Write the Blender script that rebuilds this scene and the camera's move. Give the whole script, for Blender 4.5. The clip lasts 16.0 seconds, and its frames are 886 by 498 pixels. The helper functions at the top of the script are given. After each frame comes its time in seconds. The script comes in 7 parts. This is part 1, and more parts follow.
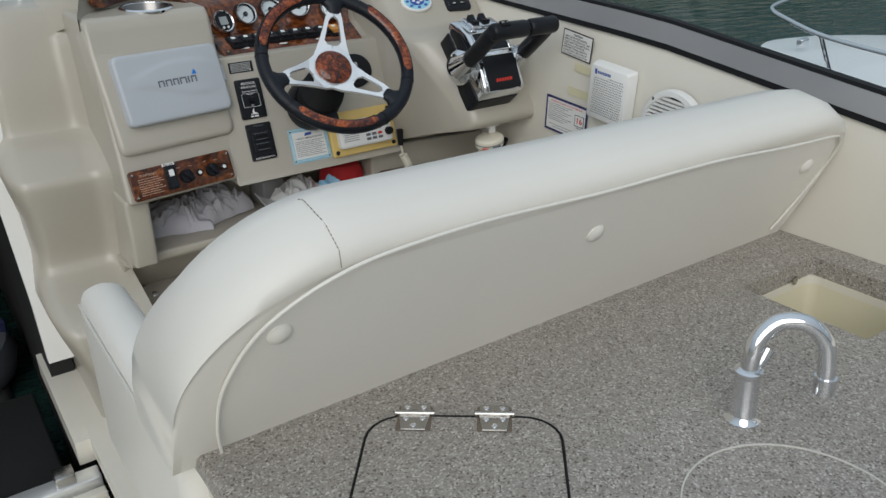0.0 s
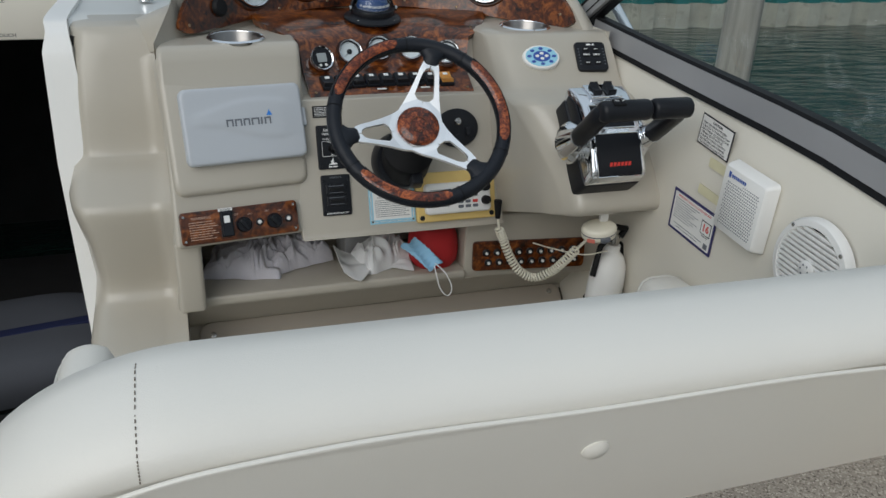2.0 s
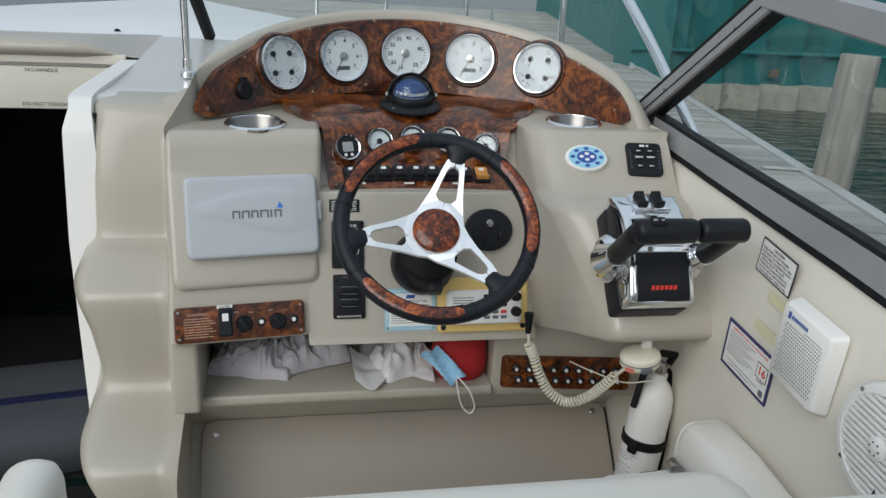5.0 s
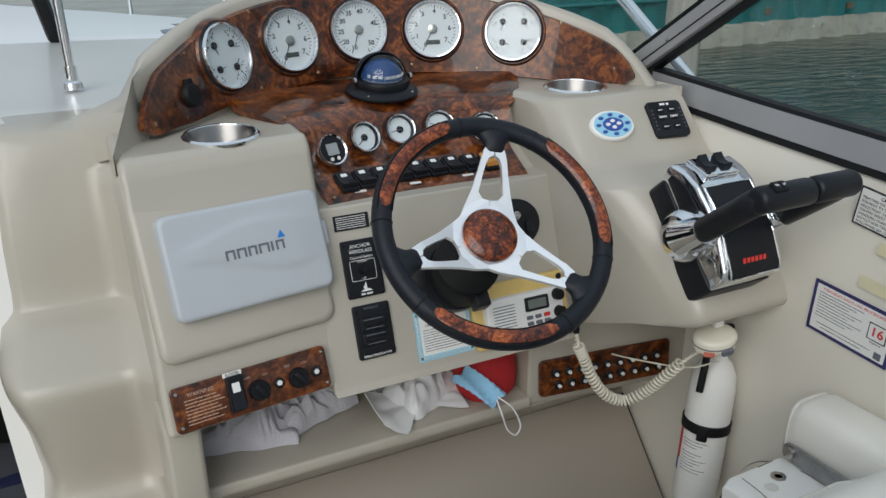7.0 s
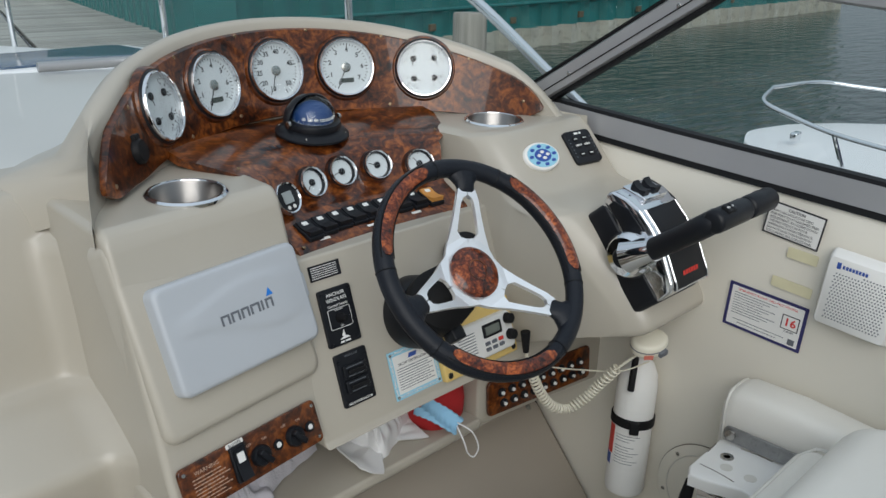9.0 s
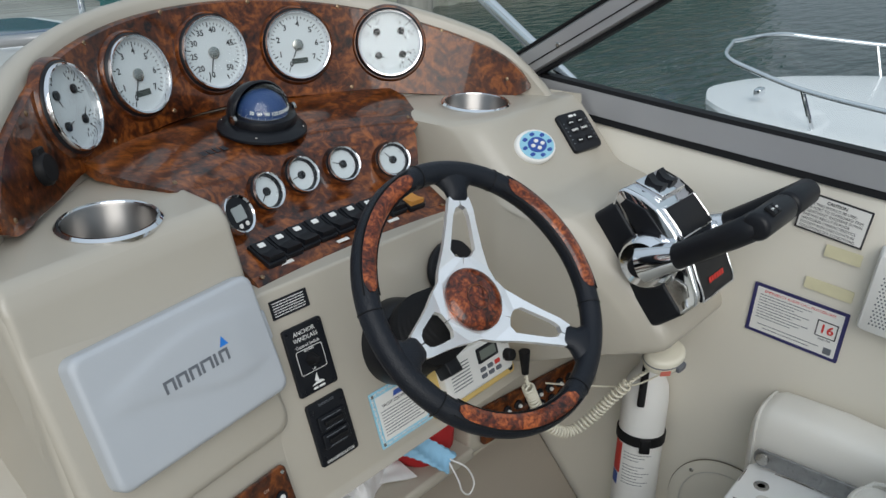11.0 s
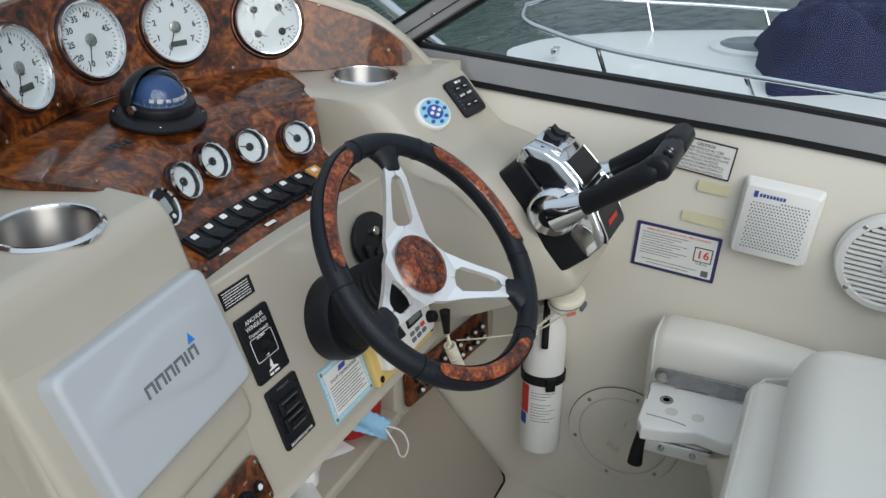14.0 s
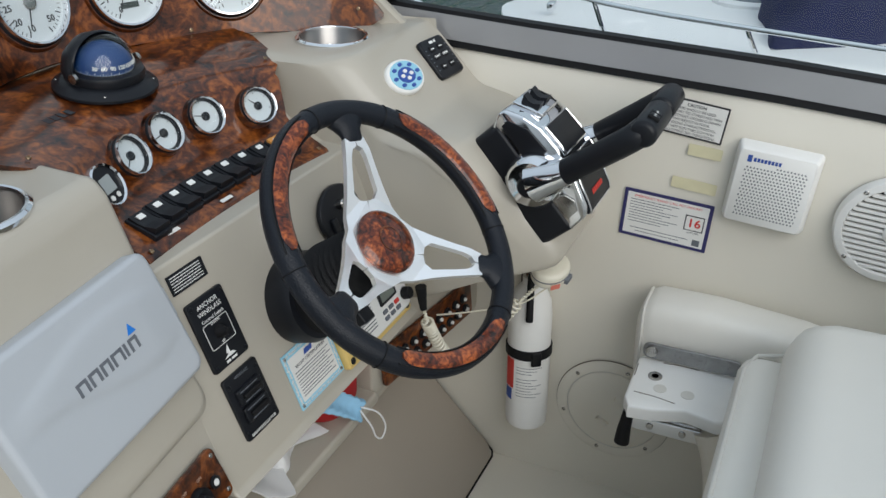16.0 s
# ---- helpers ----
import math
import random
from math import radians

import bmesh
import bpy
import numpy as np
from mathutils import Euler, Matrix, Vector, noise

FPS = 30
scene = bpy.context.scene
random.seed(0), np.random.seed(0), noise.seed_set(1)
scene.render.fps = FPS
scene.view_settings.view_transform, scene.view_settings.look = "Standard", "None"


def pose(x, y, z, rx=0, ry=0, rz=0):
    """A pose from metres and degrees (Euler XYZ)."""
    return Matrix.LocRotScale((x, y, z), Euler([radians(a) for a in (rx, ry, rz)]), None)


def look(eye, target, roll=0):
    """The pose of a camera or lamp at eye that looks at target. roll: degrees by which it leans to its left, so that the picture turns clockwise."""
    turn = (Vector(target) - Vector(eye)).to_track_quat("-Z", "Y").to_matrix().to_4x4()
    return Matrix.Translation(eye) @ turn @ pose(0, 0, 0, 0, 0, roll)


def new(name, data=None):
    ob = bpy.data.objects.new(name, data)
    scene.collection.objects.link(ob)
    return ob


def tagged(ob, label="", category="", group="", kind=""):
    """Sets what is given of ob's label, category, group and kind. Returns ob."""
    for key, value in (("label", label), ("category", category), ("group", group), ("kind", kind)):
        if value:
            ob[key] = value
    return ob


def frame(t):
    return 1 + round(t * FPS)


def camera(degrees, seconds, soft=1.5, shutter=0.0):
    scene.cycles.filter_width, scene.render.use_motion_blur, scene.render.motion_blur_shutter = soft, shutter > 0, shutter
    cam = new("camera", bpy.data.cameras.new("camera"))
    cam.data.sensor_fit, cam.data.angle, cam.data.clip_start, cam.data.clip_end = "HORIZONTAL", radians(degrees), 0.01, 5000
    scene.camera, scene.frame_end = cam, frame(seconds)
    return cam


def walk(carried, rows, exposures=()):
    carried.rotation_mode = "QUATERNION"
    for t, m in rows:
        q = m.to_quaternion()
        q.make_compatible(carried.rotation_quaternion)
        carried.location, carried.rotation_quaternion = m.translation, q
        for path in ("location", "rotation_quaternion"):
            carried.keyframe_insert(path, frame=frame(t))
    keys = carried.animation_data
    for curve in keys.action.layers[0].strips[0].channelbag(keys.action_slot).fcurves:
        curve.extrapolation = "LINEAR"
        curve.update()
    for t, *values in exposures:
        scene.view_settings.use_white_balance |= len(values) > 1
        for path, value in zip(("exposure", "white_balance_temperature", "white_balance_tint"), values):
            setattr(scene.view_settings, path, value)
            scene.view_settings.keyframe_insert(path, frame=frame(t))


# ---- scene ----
cam = camera(57.5, 16.0)
PATH = [
    (0, (-0.878, -1.751, 1.362), (0.14, -0.229, 0.558), -1.8),
    (0.5, (-0.83, -1.655, 1.379), (0.192, -0.133, 0.581), -2.2),
    (1, (-0.704, -1.64, 1.391), (0.246, -0.073, 0.589), -0.7),
    (1.5, (-0.566, -1.642, 1.403), (0.115, 0.054, 0.592), 1.4),
    (2, (-0.464, -1.576, 1.414), (0.116, 0.171, 0.633), 1.7),
    (2.5, (-0.419, -1.475, 1.425), (0.138, 0.271, 0.625), 3.2),
    (3, (-0.362, -1.444, 1.436), (0.166, 0.311, 0.636), 3.2),
    (3.5, (-0.307, -1.435, 1.447), (0.14, 0.392, 0.767), 3.6),
    (4, (-0.279, -1.435, 1.453), (0.124, 0.417, 0.817), 3.6),
    (4.5, (-0.256, -1.431, 1.45), (0.118, 0.433, 0.827), 3.1),
    (4.7, (-0.25, -1.425, 1.448), (0.111, 0.438, 0.814), 3.0),
    (6.8, (-0.562, -1.1, 1.407), (0.15, 0.649, 0.748), -1.3),
    (7, (-0.571, -1.03, 1.404), (0.23, 0.668, 0.714), -1.6),
    (7.5, (-0.616, -0.916, 1.431), (0.316, 0.682, 0.67), -1.4),
    (8, (-0.73, -0.868, 1.444), (0.325, 0.642, 0.667), -1.4),
    (8.5, (-0.823, -0.853, 1.464), (0.382, 0.535, 0.678), -0.4),
    (9, (-0.866, -0.845, 1.474), (0.417, 0.528, 0.788), -0.7),
    (9.2, (-0.873, -0.853, 1.468), (0.415, 0.521, 0.793), -1.1),
    (11.3, (-0.726, -0.566, 1.481), (0.652, 0.633, 0.667), -2.3),
    (11.5, (-0.754, -0.535, 1.484), (0.677, 0.597, 0.666), -3.4),
    (12, (-0.827, -0.5, 1.486), (0.709, 0.455, 0.632), -2.3),
    (12.5, (-0.859, -0.491, 1.488), (0.699, 0.417, 0.622), -2.3),
    (13, (-0.86, -0.483, 1.487), (0.728, 0.4, 0.651), -2.5),
    (13.5, (-0.869, -0.482, 1.488), (0.731, 0.372, 0.645), -2.4),
    (14, (-0.875, -0.474, 1.487), (0.734, 0.347, 0.628), -1.8),
    (14.5, (-0.882, -0.471, 1.475), (0.702, 0.354, 0.576), -1.6),
    (15, (-0.874, -0.467, 1.472), (0.58, 0.385, 0.394), -2.3),
    (15.5, (-0.818, -0.5, 1.47), (0.645, 0.321, 0.382), -1.7),
    (16, (-0.782, -0.482, 1.472), (0.779, 0.331, 0.522), -2.8),
]
EXPOSED = [(0.0, -0.33), (1.5, -0.30), (2.5, -0.42), (3.5, -0.30), (4.5, -0.12), (7.0, -0.12), (9.0, -0.12), (12.0, -0.08), (16.0, 0.0)]
walk(cam, [(t, look(eye, target, roll)) for t, eye, target, roll in PATH], [(t, stops, 6350, 8) for t, stops in EXPOSED])

# ---- world and light: overcast day on the water ----
world = bpy.data.worlds.new("world")
scene.world = world
world.use_nodes = True
wn = world.node_tree.nodes
sky = wn.new("ShaderNodeTexSky")
sky.sky_type, sky.sun_disc = "NISHITA", False
sky.sun_elevation, sky.sun_rotation = radians(28), radians(216)
sky.air_density, sky.dust_density, sky.ozone_density = 1.0, 4.0, 1.0
mixw = wn.new("ShaderNodeMixRGB")
mixw.inputs[0].default_value = 0.75
mixw.inputs[2].default_value = (7.35, 8.35, 9.3, 1)
world.node_tree.links.new(sky.outputs[0], mixw.inputs[1])
wtc = wn.new("ShaderNodeTexCoord")
wsep = wn.new("ShaderNodeSeparateXYZ")
wmr = wn.new("ShaderNodeMapRange")
wmr.inputs["From Min"].default_value, wmr.inputs["From Max"].default_value = 0.0, 1.0
wmr.inputs["To Min"].default_value, wmr.inputs["To Max"].default_value = 0.58, 1.24
wmul = wn.new("ShaderNodeVectorMath")
wmul.operation = "SCALE"
wl_ = world.node_tree.links
wl_.new(wtc.outputs["Generated"], wsep.inputs[0])
wl_.new(wsep.outputs["Z"], wmr.inputs["Value"])
wl_.new(mixw.outputs[0], wmul.inputs[0])
wl_.new(wmr.outputs[0], wmul.inputs["Scale"])
wl_.new(wmul.outputs[0], wn["Background"].inputs[0])
wn["Background"].inputs[1].default_value = 0.092
sun = new("sun", bpy.data.lights.new("sun", "SUN"))
sun.data.energy, sun.data.angle, sun.data.color = 1.62, radians(50), (1.0, 0.99, 0.985)
sun.matrix_world = look((0, 0, 5), (1.12, 1.36, 3.98))

# ---- materials ----
def nodes_of(name):
    m = bpy.data.materials.new(name)
    m.use_nodes = True
    return m, m.node_tree.nodes, m.node_tree.links, m.node_tree.nodes["Principled BSDF"]


def surface(name, color, rough=0.5, metal=0.0, vary=0.06, scale=6.0, bump=0.0, bscale=200.0, coat=0.0, spec=0.5, stain=0.0, spots=0.0):
    """Principled surface with colour and roughness variation at two scales and fine relief."""
    m, n, l, b = nodes_of(name)
    tc = n.new("ShaderNodeTexCoord")
    co = tc.outputs["Object"]
    n1 = n.new("ShaderNodeTexNoise")
    n1.inputs["Scale"].default_value, n1.inputs["Detail"].default_value = scale, 6
    l.new(co, n1.inputs["Vector"])
    n2 = n.new("ShaderNodeTexNoise")
    n2.inputs["Scale"].default_value, n2.inputs["Detail"].default_value = bscale, 3
    l.new(co, n2.inputs["Vector"])
    mix = n.new("ShaderNodeMixRGB")
    lo = [max(0.0, c * (1 - vary)) for c in color]
    hi = [min(1.0, c * (1 + vary)) for c in color]
    mix.inputs[1].default_value, mix.inputs[2].default_value = (*lo, 1), (*hi, 1)
    l.new(n1.outputs[0], mix.inputs[0])
    out = mix.outputs[0]
    if stain:
        n3 = n.new("ShaderNodeTexNoise")
        n3.inputs["Scale"].default_value, n3.inputs["Detail"].default_value = scale * 2.3, 8
        l.new(co, n3.inputs["Vector"])
        r = n.new("ShaderNodeValToRGB")
        r.color_ramp.elements[0].position, r.color_ramp.elements[1].position = 0.56, 0.75
        l.new(n3.outputs[0], r.inputs[0])
        ms = n.new("ShaderNodeMath")
        ms.operation = "MULTIPLY"
        ms.inputs[1].default_value = stain
        l.new(r.outputs[0], ms.inputs[0])
        mx = n.new("ShaderNodeMixRGB")
        mx.inputs[2].default_value = (*[c * 0.55 for c in color], 1)
        l.new(ms.outputs[0], mx.inputs[0])
        l.new(out, mx.inputs[1])
        out = mx.outputs[0]
    if spots:
        v = n.new("ShaderNodeTexVoronoi")
        v.inputs["Scale"].default_value = 14.0
        l.new(co, v.inputs["Vector"])
        r = n.new("ShaderNodeValToRGB")
        r.color_ramp.elements[0].position, r.color_ramp.elements[0].color = 0.0, (1, 1, 1, 1)
        r.color_ramp.elements[1].position, r.color_ramp.elements[1].color = spots, (0, 0, 0, 1)
        l.new(v.outputs["Distance"], r.inputs[0])
        mx = n.new("ShaderNodeMixRGB")
        mx.inputs[2].default_value = (0.10, 0.08, 0.06, 1)
        l.new(r.outputs[0], mx.inputs[0])
        l.new(out, mx.inputs[1])
        out = mx.outputs[0]
    l.new(out, b.inputs["Base Color"])
    rr = n.new("ShaderNodeMapRange")
    rr.inputs["To Min"].default_value, rr.inputs["To Max"].default_value = max(0.02, rough * 0.85), min(1, rough * 1.2)
    l.new(n1.outputs[0], rr.inputs["Value"])
    l.new(rr.outputs[0], b.inputs["Roughness"])
    b.inputs["Metallic"].default_value = metal
    b.inputs["Coat Weight"].default_value = coat
    b.inputs["Coat Roughness"].default_value = 0.06
    b.inputs["Specular IOR Level"].default_value = spec
    if bump:
        bp = n.new("ShaderNodeBump")
        bp.inputs["Strength"].default_value, bp.inputs["Distance"].default_value = bump, 0.002
        l.new(n2.outputs[0], bp.inputs["Height"])
        l.new(bp.outputs[0], b.inputs["Normal"])
    return m


def burl_wood(name, dark, mid, light, scale=7.0):
    m, n, l, b = nodes_of(name)
    tc = n.new("ShaderNodeTexCoord")
    a = n.new("ShaderNodeTexNoise")
    a.inputs["Scale"].default_value, a.inputs["Detail"].default_value = scale, 3
    a.inputs["Distortion"].default_value = 1.8
    c = n.new("ShaderNodeTexNoise")
    c.inputs["Scale"].default_value, c.inputs["Detail"].default_value, c.inputs["Distortion"].default_value = scale * 3.4, 6, 2.0
    f = n.new("ShaderNodeTexNoise")
    f.inputs["Scale"].default_value, f.inputs["Detail"].default_value, f.inputs["Distortion"].default_value = scale * 15, 4, 0.6
    for q in (a, c, f):
        l.new(tc.outputs["Object"], q.inputs["Vector"])
    add = n.new("ShaderNodeMixRGB")
    add.inputs[0].default_value = 0.52
    l.new(a.outputs[0], add.inputs[1])
    l.new(c.outputs[0], add.inputs[2])
    add2 = n.new("ShaderNodeMixRGB")
    add2.inputs[0].default_value = 0.20
    l.new(add.outputs[0], add2.inputs[1])
    l.new(f.outputs[0], add2.inputs[2])
    r = n.new("ShaderNodeValToRGB")
    e = r.color_ramp.elements
    e[0].position, e[0].color = 0.39, (*dark, 1)
    e[1].position, e[1].color = 0.64, (*light, 1)
    k = e.new(0.50)
    k.color = (*mid, 1)
    l.new(add2.outputs[0], r.inputs[0])
    l.new(r.outputs[0], b.inputs["Base Color"])
    b.inputs["Roughness"].default_value = 0.28
    b.inputs["Coat Weight"].default_value, b.inputs["Coat Roughness"].default_value = 0.6, 0.03
    b.inputs["Specular IOR Level"].default_value = 0.25
    return m


def glass_mat(name, tint=(0.93, 0.97, 0.96), rough=0.0, ior=1.45):
    m, n, l, b = nodes_of(name)
    b.inputs["Base Color"].default_value = (*tint, 1)
    b.inputs["Transmission Weight"].default_value = 1.0
    b.inputs["Roughness"].default_value, b.inputs["IOR"].default_value = rough, ior
    return m


def thin_pane(name, tint=(0.94, 0.97, 0.96)):
    """A thin sheet: clear transmission with a mirror-like gloss on top."""
    m, n, l, b = nodes_of(name)
    n.remove(b)
    t = n.new("ShaderNodeBsdfTransparent")
    t.inputs[0].default_value = (*tint, 1)
    g = n.new("ShaderNodeBsdfGlossy")
    g.inputs["Roughness"].default_value = 0.02
    lw = n.new("ShaderNodeLayerWeight")
    lw.inputs[0].default_value = 0.5
    pw = n.new("ShaderNodeMath")
    pw.operation, pw.inputs[1].default_value = "POWER", 5.0
    l.new(lw.outputs["Facing"], pw.inputs[0])
    f = n.new("ShaderNodeMath")
    f.operation, f.inputs[1].default_value, f.inputs[2].default_value = "MULTIPLY_ADD", 0.85, 0.045
    l.new(pw.outputs[0], f.inputs[0])
    mx = n.new("ShaderNodeMixShader")
    l.new(f.outputs[0], mx.inputs[0])
    l.new(t.outputs[0], mx.inputs[1])
    l.new(g.outputs[0], mx.inputs[2])
    l.new(mx.outputs[0], n["Material Output"].inputs[0])
    return m


def speckled(name, base, dark, light, scale=420.0):
    m, n, l, b = nodes_of(name)
    tc = n.new("ShaderNodeTexCoord")
    v = n.new("ShaderNodeTexVoronoi")
    v.inputs["Scale"].default_value = scale
    l.new(tc.outputs["Object"], v.inputs["Vector"])
    r = n.new("ShaderNodeValToRGB")
    r.color_ramp.interpolation = "LINEAR"
    e = r.color_ramp.elements
    e[0].position, e[0].color = 0.12, (*dark, 1)
    e[1].position, e[1].color = 0.92, (*light, 1)
    for p, c in ((0.35, base), (0.62, [x * 0.8 for x in base])):
        k = e.new(p)
        k.color = (*c, 1)
    bw = n.new("ShaderNodeRGBToBW")
    l.new(v.outputs["Color"], bw.inputs[0])
    l.new(bw.outputs[0], r.inputs[0])
    n1 = n.new("ShaderNodeTexNoise")
    n1.inputs["Scale"].default_value = 5.0
    l.new(tc.outputs["Object"], n1.inputs["Vector"])
    hs = n.new("ShaderNodeHueSaturation")
    mr = n.new("ShaderNodeMapRange")
    mr.inputs["To Min"].default_value, mr.inputs["To Max"].default_value = 0.88, 1.1
    l.new(n1.outputs[0], mr.inputs["Value"])
    l.new(mr.outputs[0], hs.inputs["Value"])
    l.new(r.outputs[0], hs.inputs["Color"])
    l.new(hs.outputs[0], b.inputs["Base Color"])
    b.inputs["Roughness"].default_value = 0.42
    return m


def weathered_wood(name, lo, hi, stretch=(30, 2.0, 30)):
    m, n, l, b = nodes_of(name)
    tc = n.new("ShaderNodeTexCoord")
    mp = n.new("ShaderNodeMapping")
    mp.inputs["Scale"].default_value = stretch
    l.new(tc.outputs["Object"], mp.inputs[0])
    a = n.new("ShaderNodeTexNoise")
    a.inputs["Scale"].default_value, a.inputs["Detail"].default_value = 1.0, 8
    l.new(mp.outputs[0], a.inputs["Vector"])
    oi = n.new("ShaderNodeObjectInfo")
    mx = n.new("ShaderNodeMixRGB")
    mx.inputs[1].default_value, mx.inputs[2].default_value = (*lo, 1), (*hi, 1)
    l.new(a.outputs[0], mx.inputs[0])
    hs = n.new("ShaderNodeHueSaturation")
    mr = n.new("ShaderNodeMapRange")
    mr.inputs["To Min"].default_value, mr.inputs["To Max"].default_value = 0.75, 1.2
    l.new(oi.outputs["Random"], mr.inputs["Value"])
    l.new(mr.outputs[0], hs.inputs["Value"])
    l.new(mx.outputs[0], hs.inputs["Color"])
    l.new(hs.outputs[0], b.inputs["Base Color"])
    b.inputs["Roughness"].default_value = 0.85
    bp = n.new("ShaderNodeBump")
    bp.inputs["Strength"].default_value, bp.inputs["Distance"].default_value = 0.6, 0.01
    l.new(a.outputs[0], bp.inputs["Height"])
    l.new(bp.outputs[0], b.inputs["Normal"])
    return m


def water_mat(name):
    m, n, l, b = nodes_of(name)
    tc = n.new("ShaderNodeTexCoord")
    mp = n.new("ShaderNodeMapping")
    mp.inputs["Scale"].default_value = (1.0, 2.2, 1.0)
    mp.inputs["Rotation"].default_value = (0, 0, radians(30))
    l.new(tc.outputs["Object"], mp.inputs[0])
    a = n.new("ShaderNodeTexNoise")
    a.inputs["Scale"].default_value, a.inputs["Detail"].default_value = 2.2, 5
    l.new(mp.outputs[0], a.inputs["Vector"])
    bp = n.new("ShaderNodeBump")
    bp.inputs["Strength"].default_value, bp.inputs["Distance"].default_value = 0.55, 0.12
    l.new(a.outputs[0], bp.inputs["Height"])
    l.new(bp.outputs[0], b.inputs["Normal"])
    b.inputs["Base Color"].default_value = (0.012, 0.032, 0.027, 1)
    b.inputs["Roughness"].default_value = 0.06
    b.inputs["IOR"].default_value = 1.33
    return m


GEL = surface("gelcoat_tan", (0.435, 0.400, 0.336), 0.33, vary=0.035, scale=3, coat=0.25, bump=0.02, bscale=60)
# lighter gelcoat for the dash top: light from above is put into the colour
GEL_LIT = surface("gelcoat_toplit", (0.60, 0.60, 0.57), 0.35, vary=0.04, scale=3, coat=0.25, spots=0.006)
CREAM = surface("gelcoat_cream", (0.735, 0.695, 0.605), 0.36, vary=0.03, scale=3, coat=0.2, spots=0.022)
DECK = surface("gelcoat_white", (0.86, 0.865, 0.86), 0.35, vary=0.03, scale=3, coat=0.2)
VINYL = surface("vinyl_white", (0.775, 0.748, 0.685), 0.42, vary=0.04, scale=5, bump=0.14, bscale=650, spots=0.008)
PIPING = surface("vinyl_piping", (0.62, 0.60, 0.55), 0.45, vary=0.04, bump=0.1, bscale=500)
THREAD = surface("thread", (0.16, 0.13, 0.10), 0.8)
PLASTIC_W = surface("white_plastic", (0.80, 0.79, 0.76), 0.4, vary=0.03, scale=9)
PLASTIC_B = surface("black_plastic", (0.008, 0.009, 0.012), 0.38, vary=0.15, scale=30, bump=0.05, bscale=400, spec=0.28)
LEATHER = surface("black_leather", (0.007, 0.009, 0.014), 0.37, vary=0.2, scale=20, bump=0.45, bscale=520, spec=0.30)
RUBBER = surface("black_rubber", (0.008, 0.008, 0.009), 0.55, vary=0.2, scale=20, spec=0.22)
CHROME = surface("chrome", (0.80, 0.81, 0.83), 0.06, metal=1.0, vary=0.03)
STEEL = surface("stainless_steel", (0.46, 0.45, 0.43), 0.25, metal=1.0, vary=0.08, scale=30)
WELL = surface("brushed_well", (0.30, 0.29, 0.28), 0.30, metal=1.0, vary=0.1, scale=20)
ALLOY = surface("brushed_aluminium", (0.94, 0.945, 0.95), 0.30, metal=0.75, vary=0.02, scale=40)
FRAME = surface("anodised_frame", (0.42, 0.42, 0.43), 0.40, metal=0.45, vary=0.08, scale=8, bump=0.05, bscale=90)
BURL = burl_wood("burl_walnut", (0.008, 0.003, 0.002), (0.088, 0.022, 0.005), (0.31, 0.092, 0.017), 9.5)
BURL_RED = burl_wood("burl_red", (0.010, 0.003, 0.002), (0.12, 0.022, 0.006), (0.48, 0.12, 0.028), 20)
BRASS = surface("aged_brass", (0.34, 0.24, 0.15), 0.3, metal=1.0, vary=0.15)
DIAL = surface("dial_face", (0.66, 0.69, 0.72), 0.35, vary=0.03, scale=40)
INK = surface("black_ink", (0.02, 0.02, 0.025), 0.6)
INK_W = surface("white_ink", (0.78, 0.78, 0.76), 0.6)
INK_RED = surface("red_ink", (0.62, 0.04, 0.03), 0.5)
INK_BLUE = surface("blue_ink", (0.03, 0.08, 0.34), 0.5)
NAVY = surface("navy_ink", (0.03, 0.028, 0.12), 0.5)
PAPER = surface("sticker_white", (0.78, 0.77, 0.74), 0.5, vary=0.03)
CYAN = surface("cyan_print", (0.30, 0.58, 0.72), 0.5)
GREY_COVER = surface("grey_cover", (0.45, 0.475, 0.505), 0.45, vary=0.025, scale=6, bump=0.04, bscale=500)
GREY_INK = surface("grey_ink", (0.13, 0.14, 0.16), 0.5)
YELLOW = surface("yellow_plastic", (0.70, 0.50, 0.17), 0.45, vary=0.06, scale=12)
LCD = surface("lcd", (0.055, 0.065, 0.06), 0.2)
LENS = glass_mat("clear_lens")
BLUE_CARD = surface("compass_card", (0.008, 0.045, 0.17), 0.35)
RED_CLOTH = surface("red_fabric", (0.42, 0.015, 0.018), 0.8, bump=0.3, bscale=300)
TOWEL = surface("white_terry", (0.60, 0.585, 0.635), 0.95, vary=0.08, scale=40, bump=1.0, bscale=330)
BAG = surface("white_bag", (0.78, 0.78, 0.78), 0.4, vary=0.04)
MASK_BLUE = surface("blue_mask", (0.28, 0.52, 0.72), 0.8, bump=0.2, bscale=300)
COUNTER = speckled("speckled_counter", (0.34, 0.31, 0.275), (0.10, 0.085, 0.07), (0.60, 0.57, 0.52))
IVORY = surface("ivory_plastic", (0.74, 0.70, 0.58), 0.4, vary=0.03)
ORANGE = surface("orange_rocker", (0.60, 0.27, 0.06), 0.4)
TAPE = surface("old_tape", (0.68, 0.63, 0.42), 0.6, vary=0.12, scale=30)
GLASS = thin_pane("window_glass")
# DARK and CABIN: cabin shade put into the colour; DARK also serves the sealant
DARK = surface("shade_and_sealant_black", (0.010, 0.010, 0.010), 0.8)
CABIN = surface("shaded_upholstery", (0.025, 0.024, 0.024), 0.8, vary=0.15)
GREY_FAB = surface("grey_fabric", (0.09, 0.095, 0.11), 0.85, vary=0.1, bump=0.2, bscale=300)
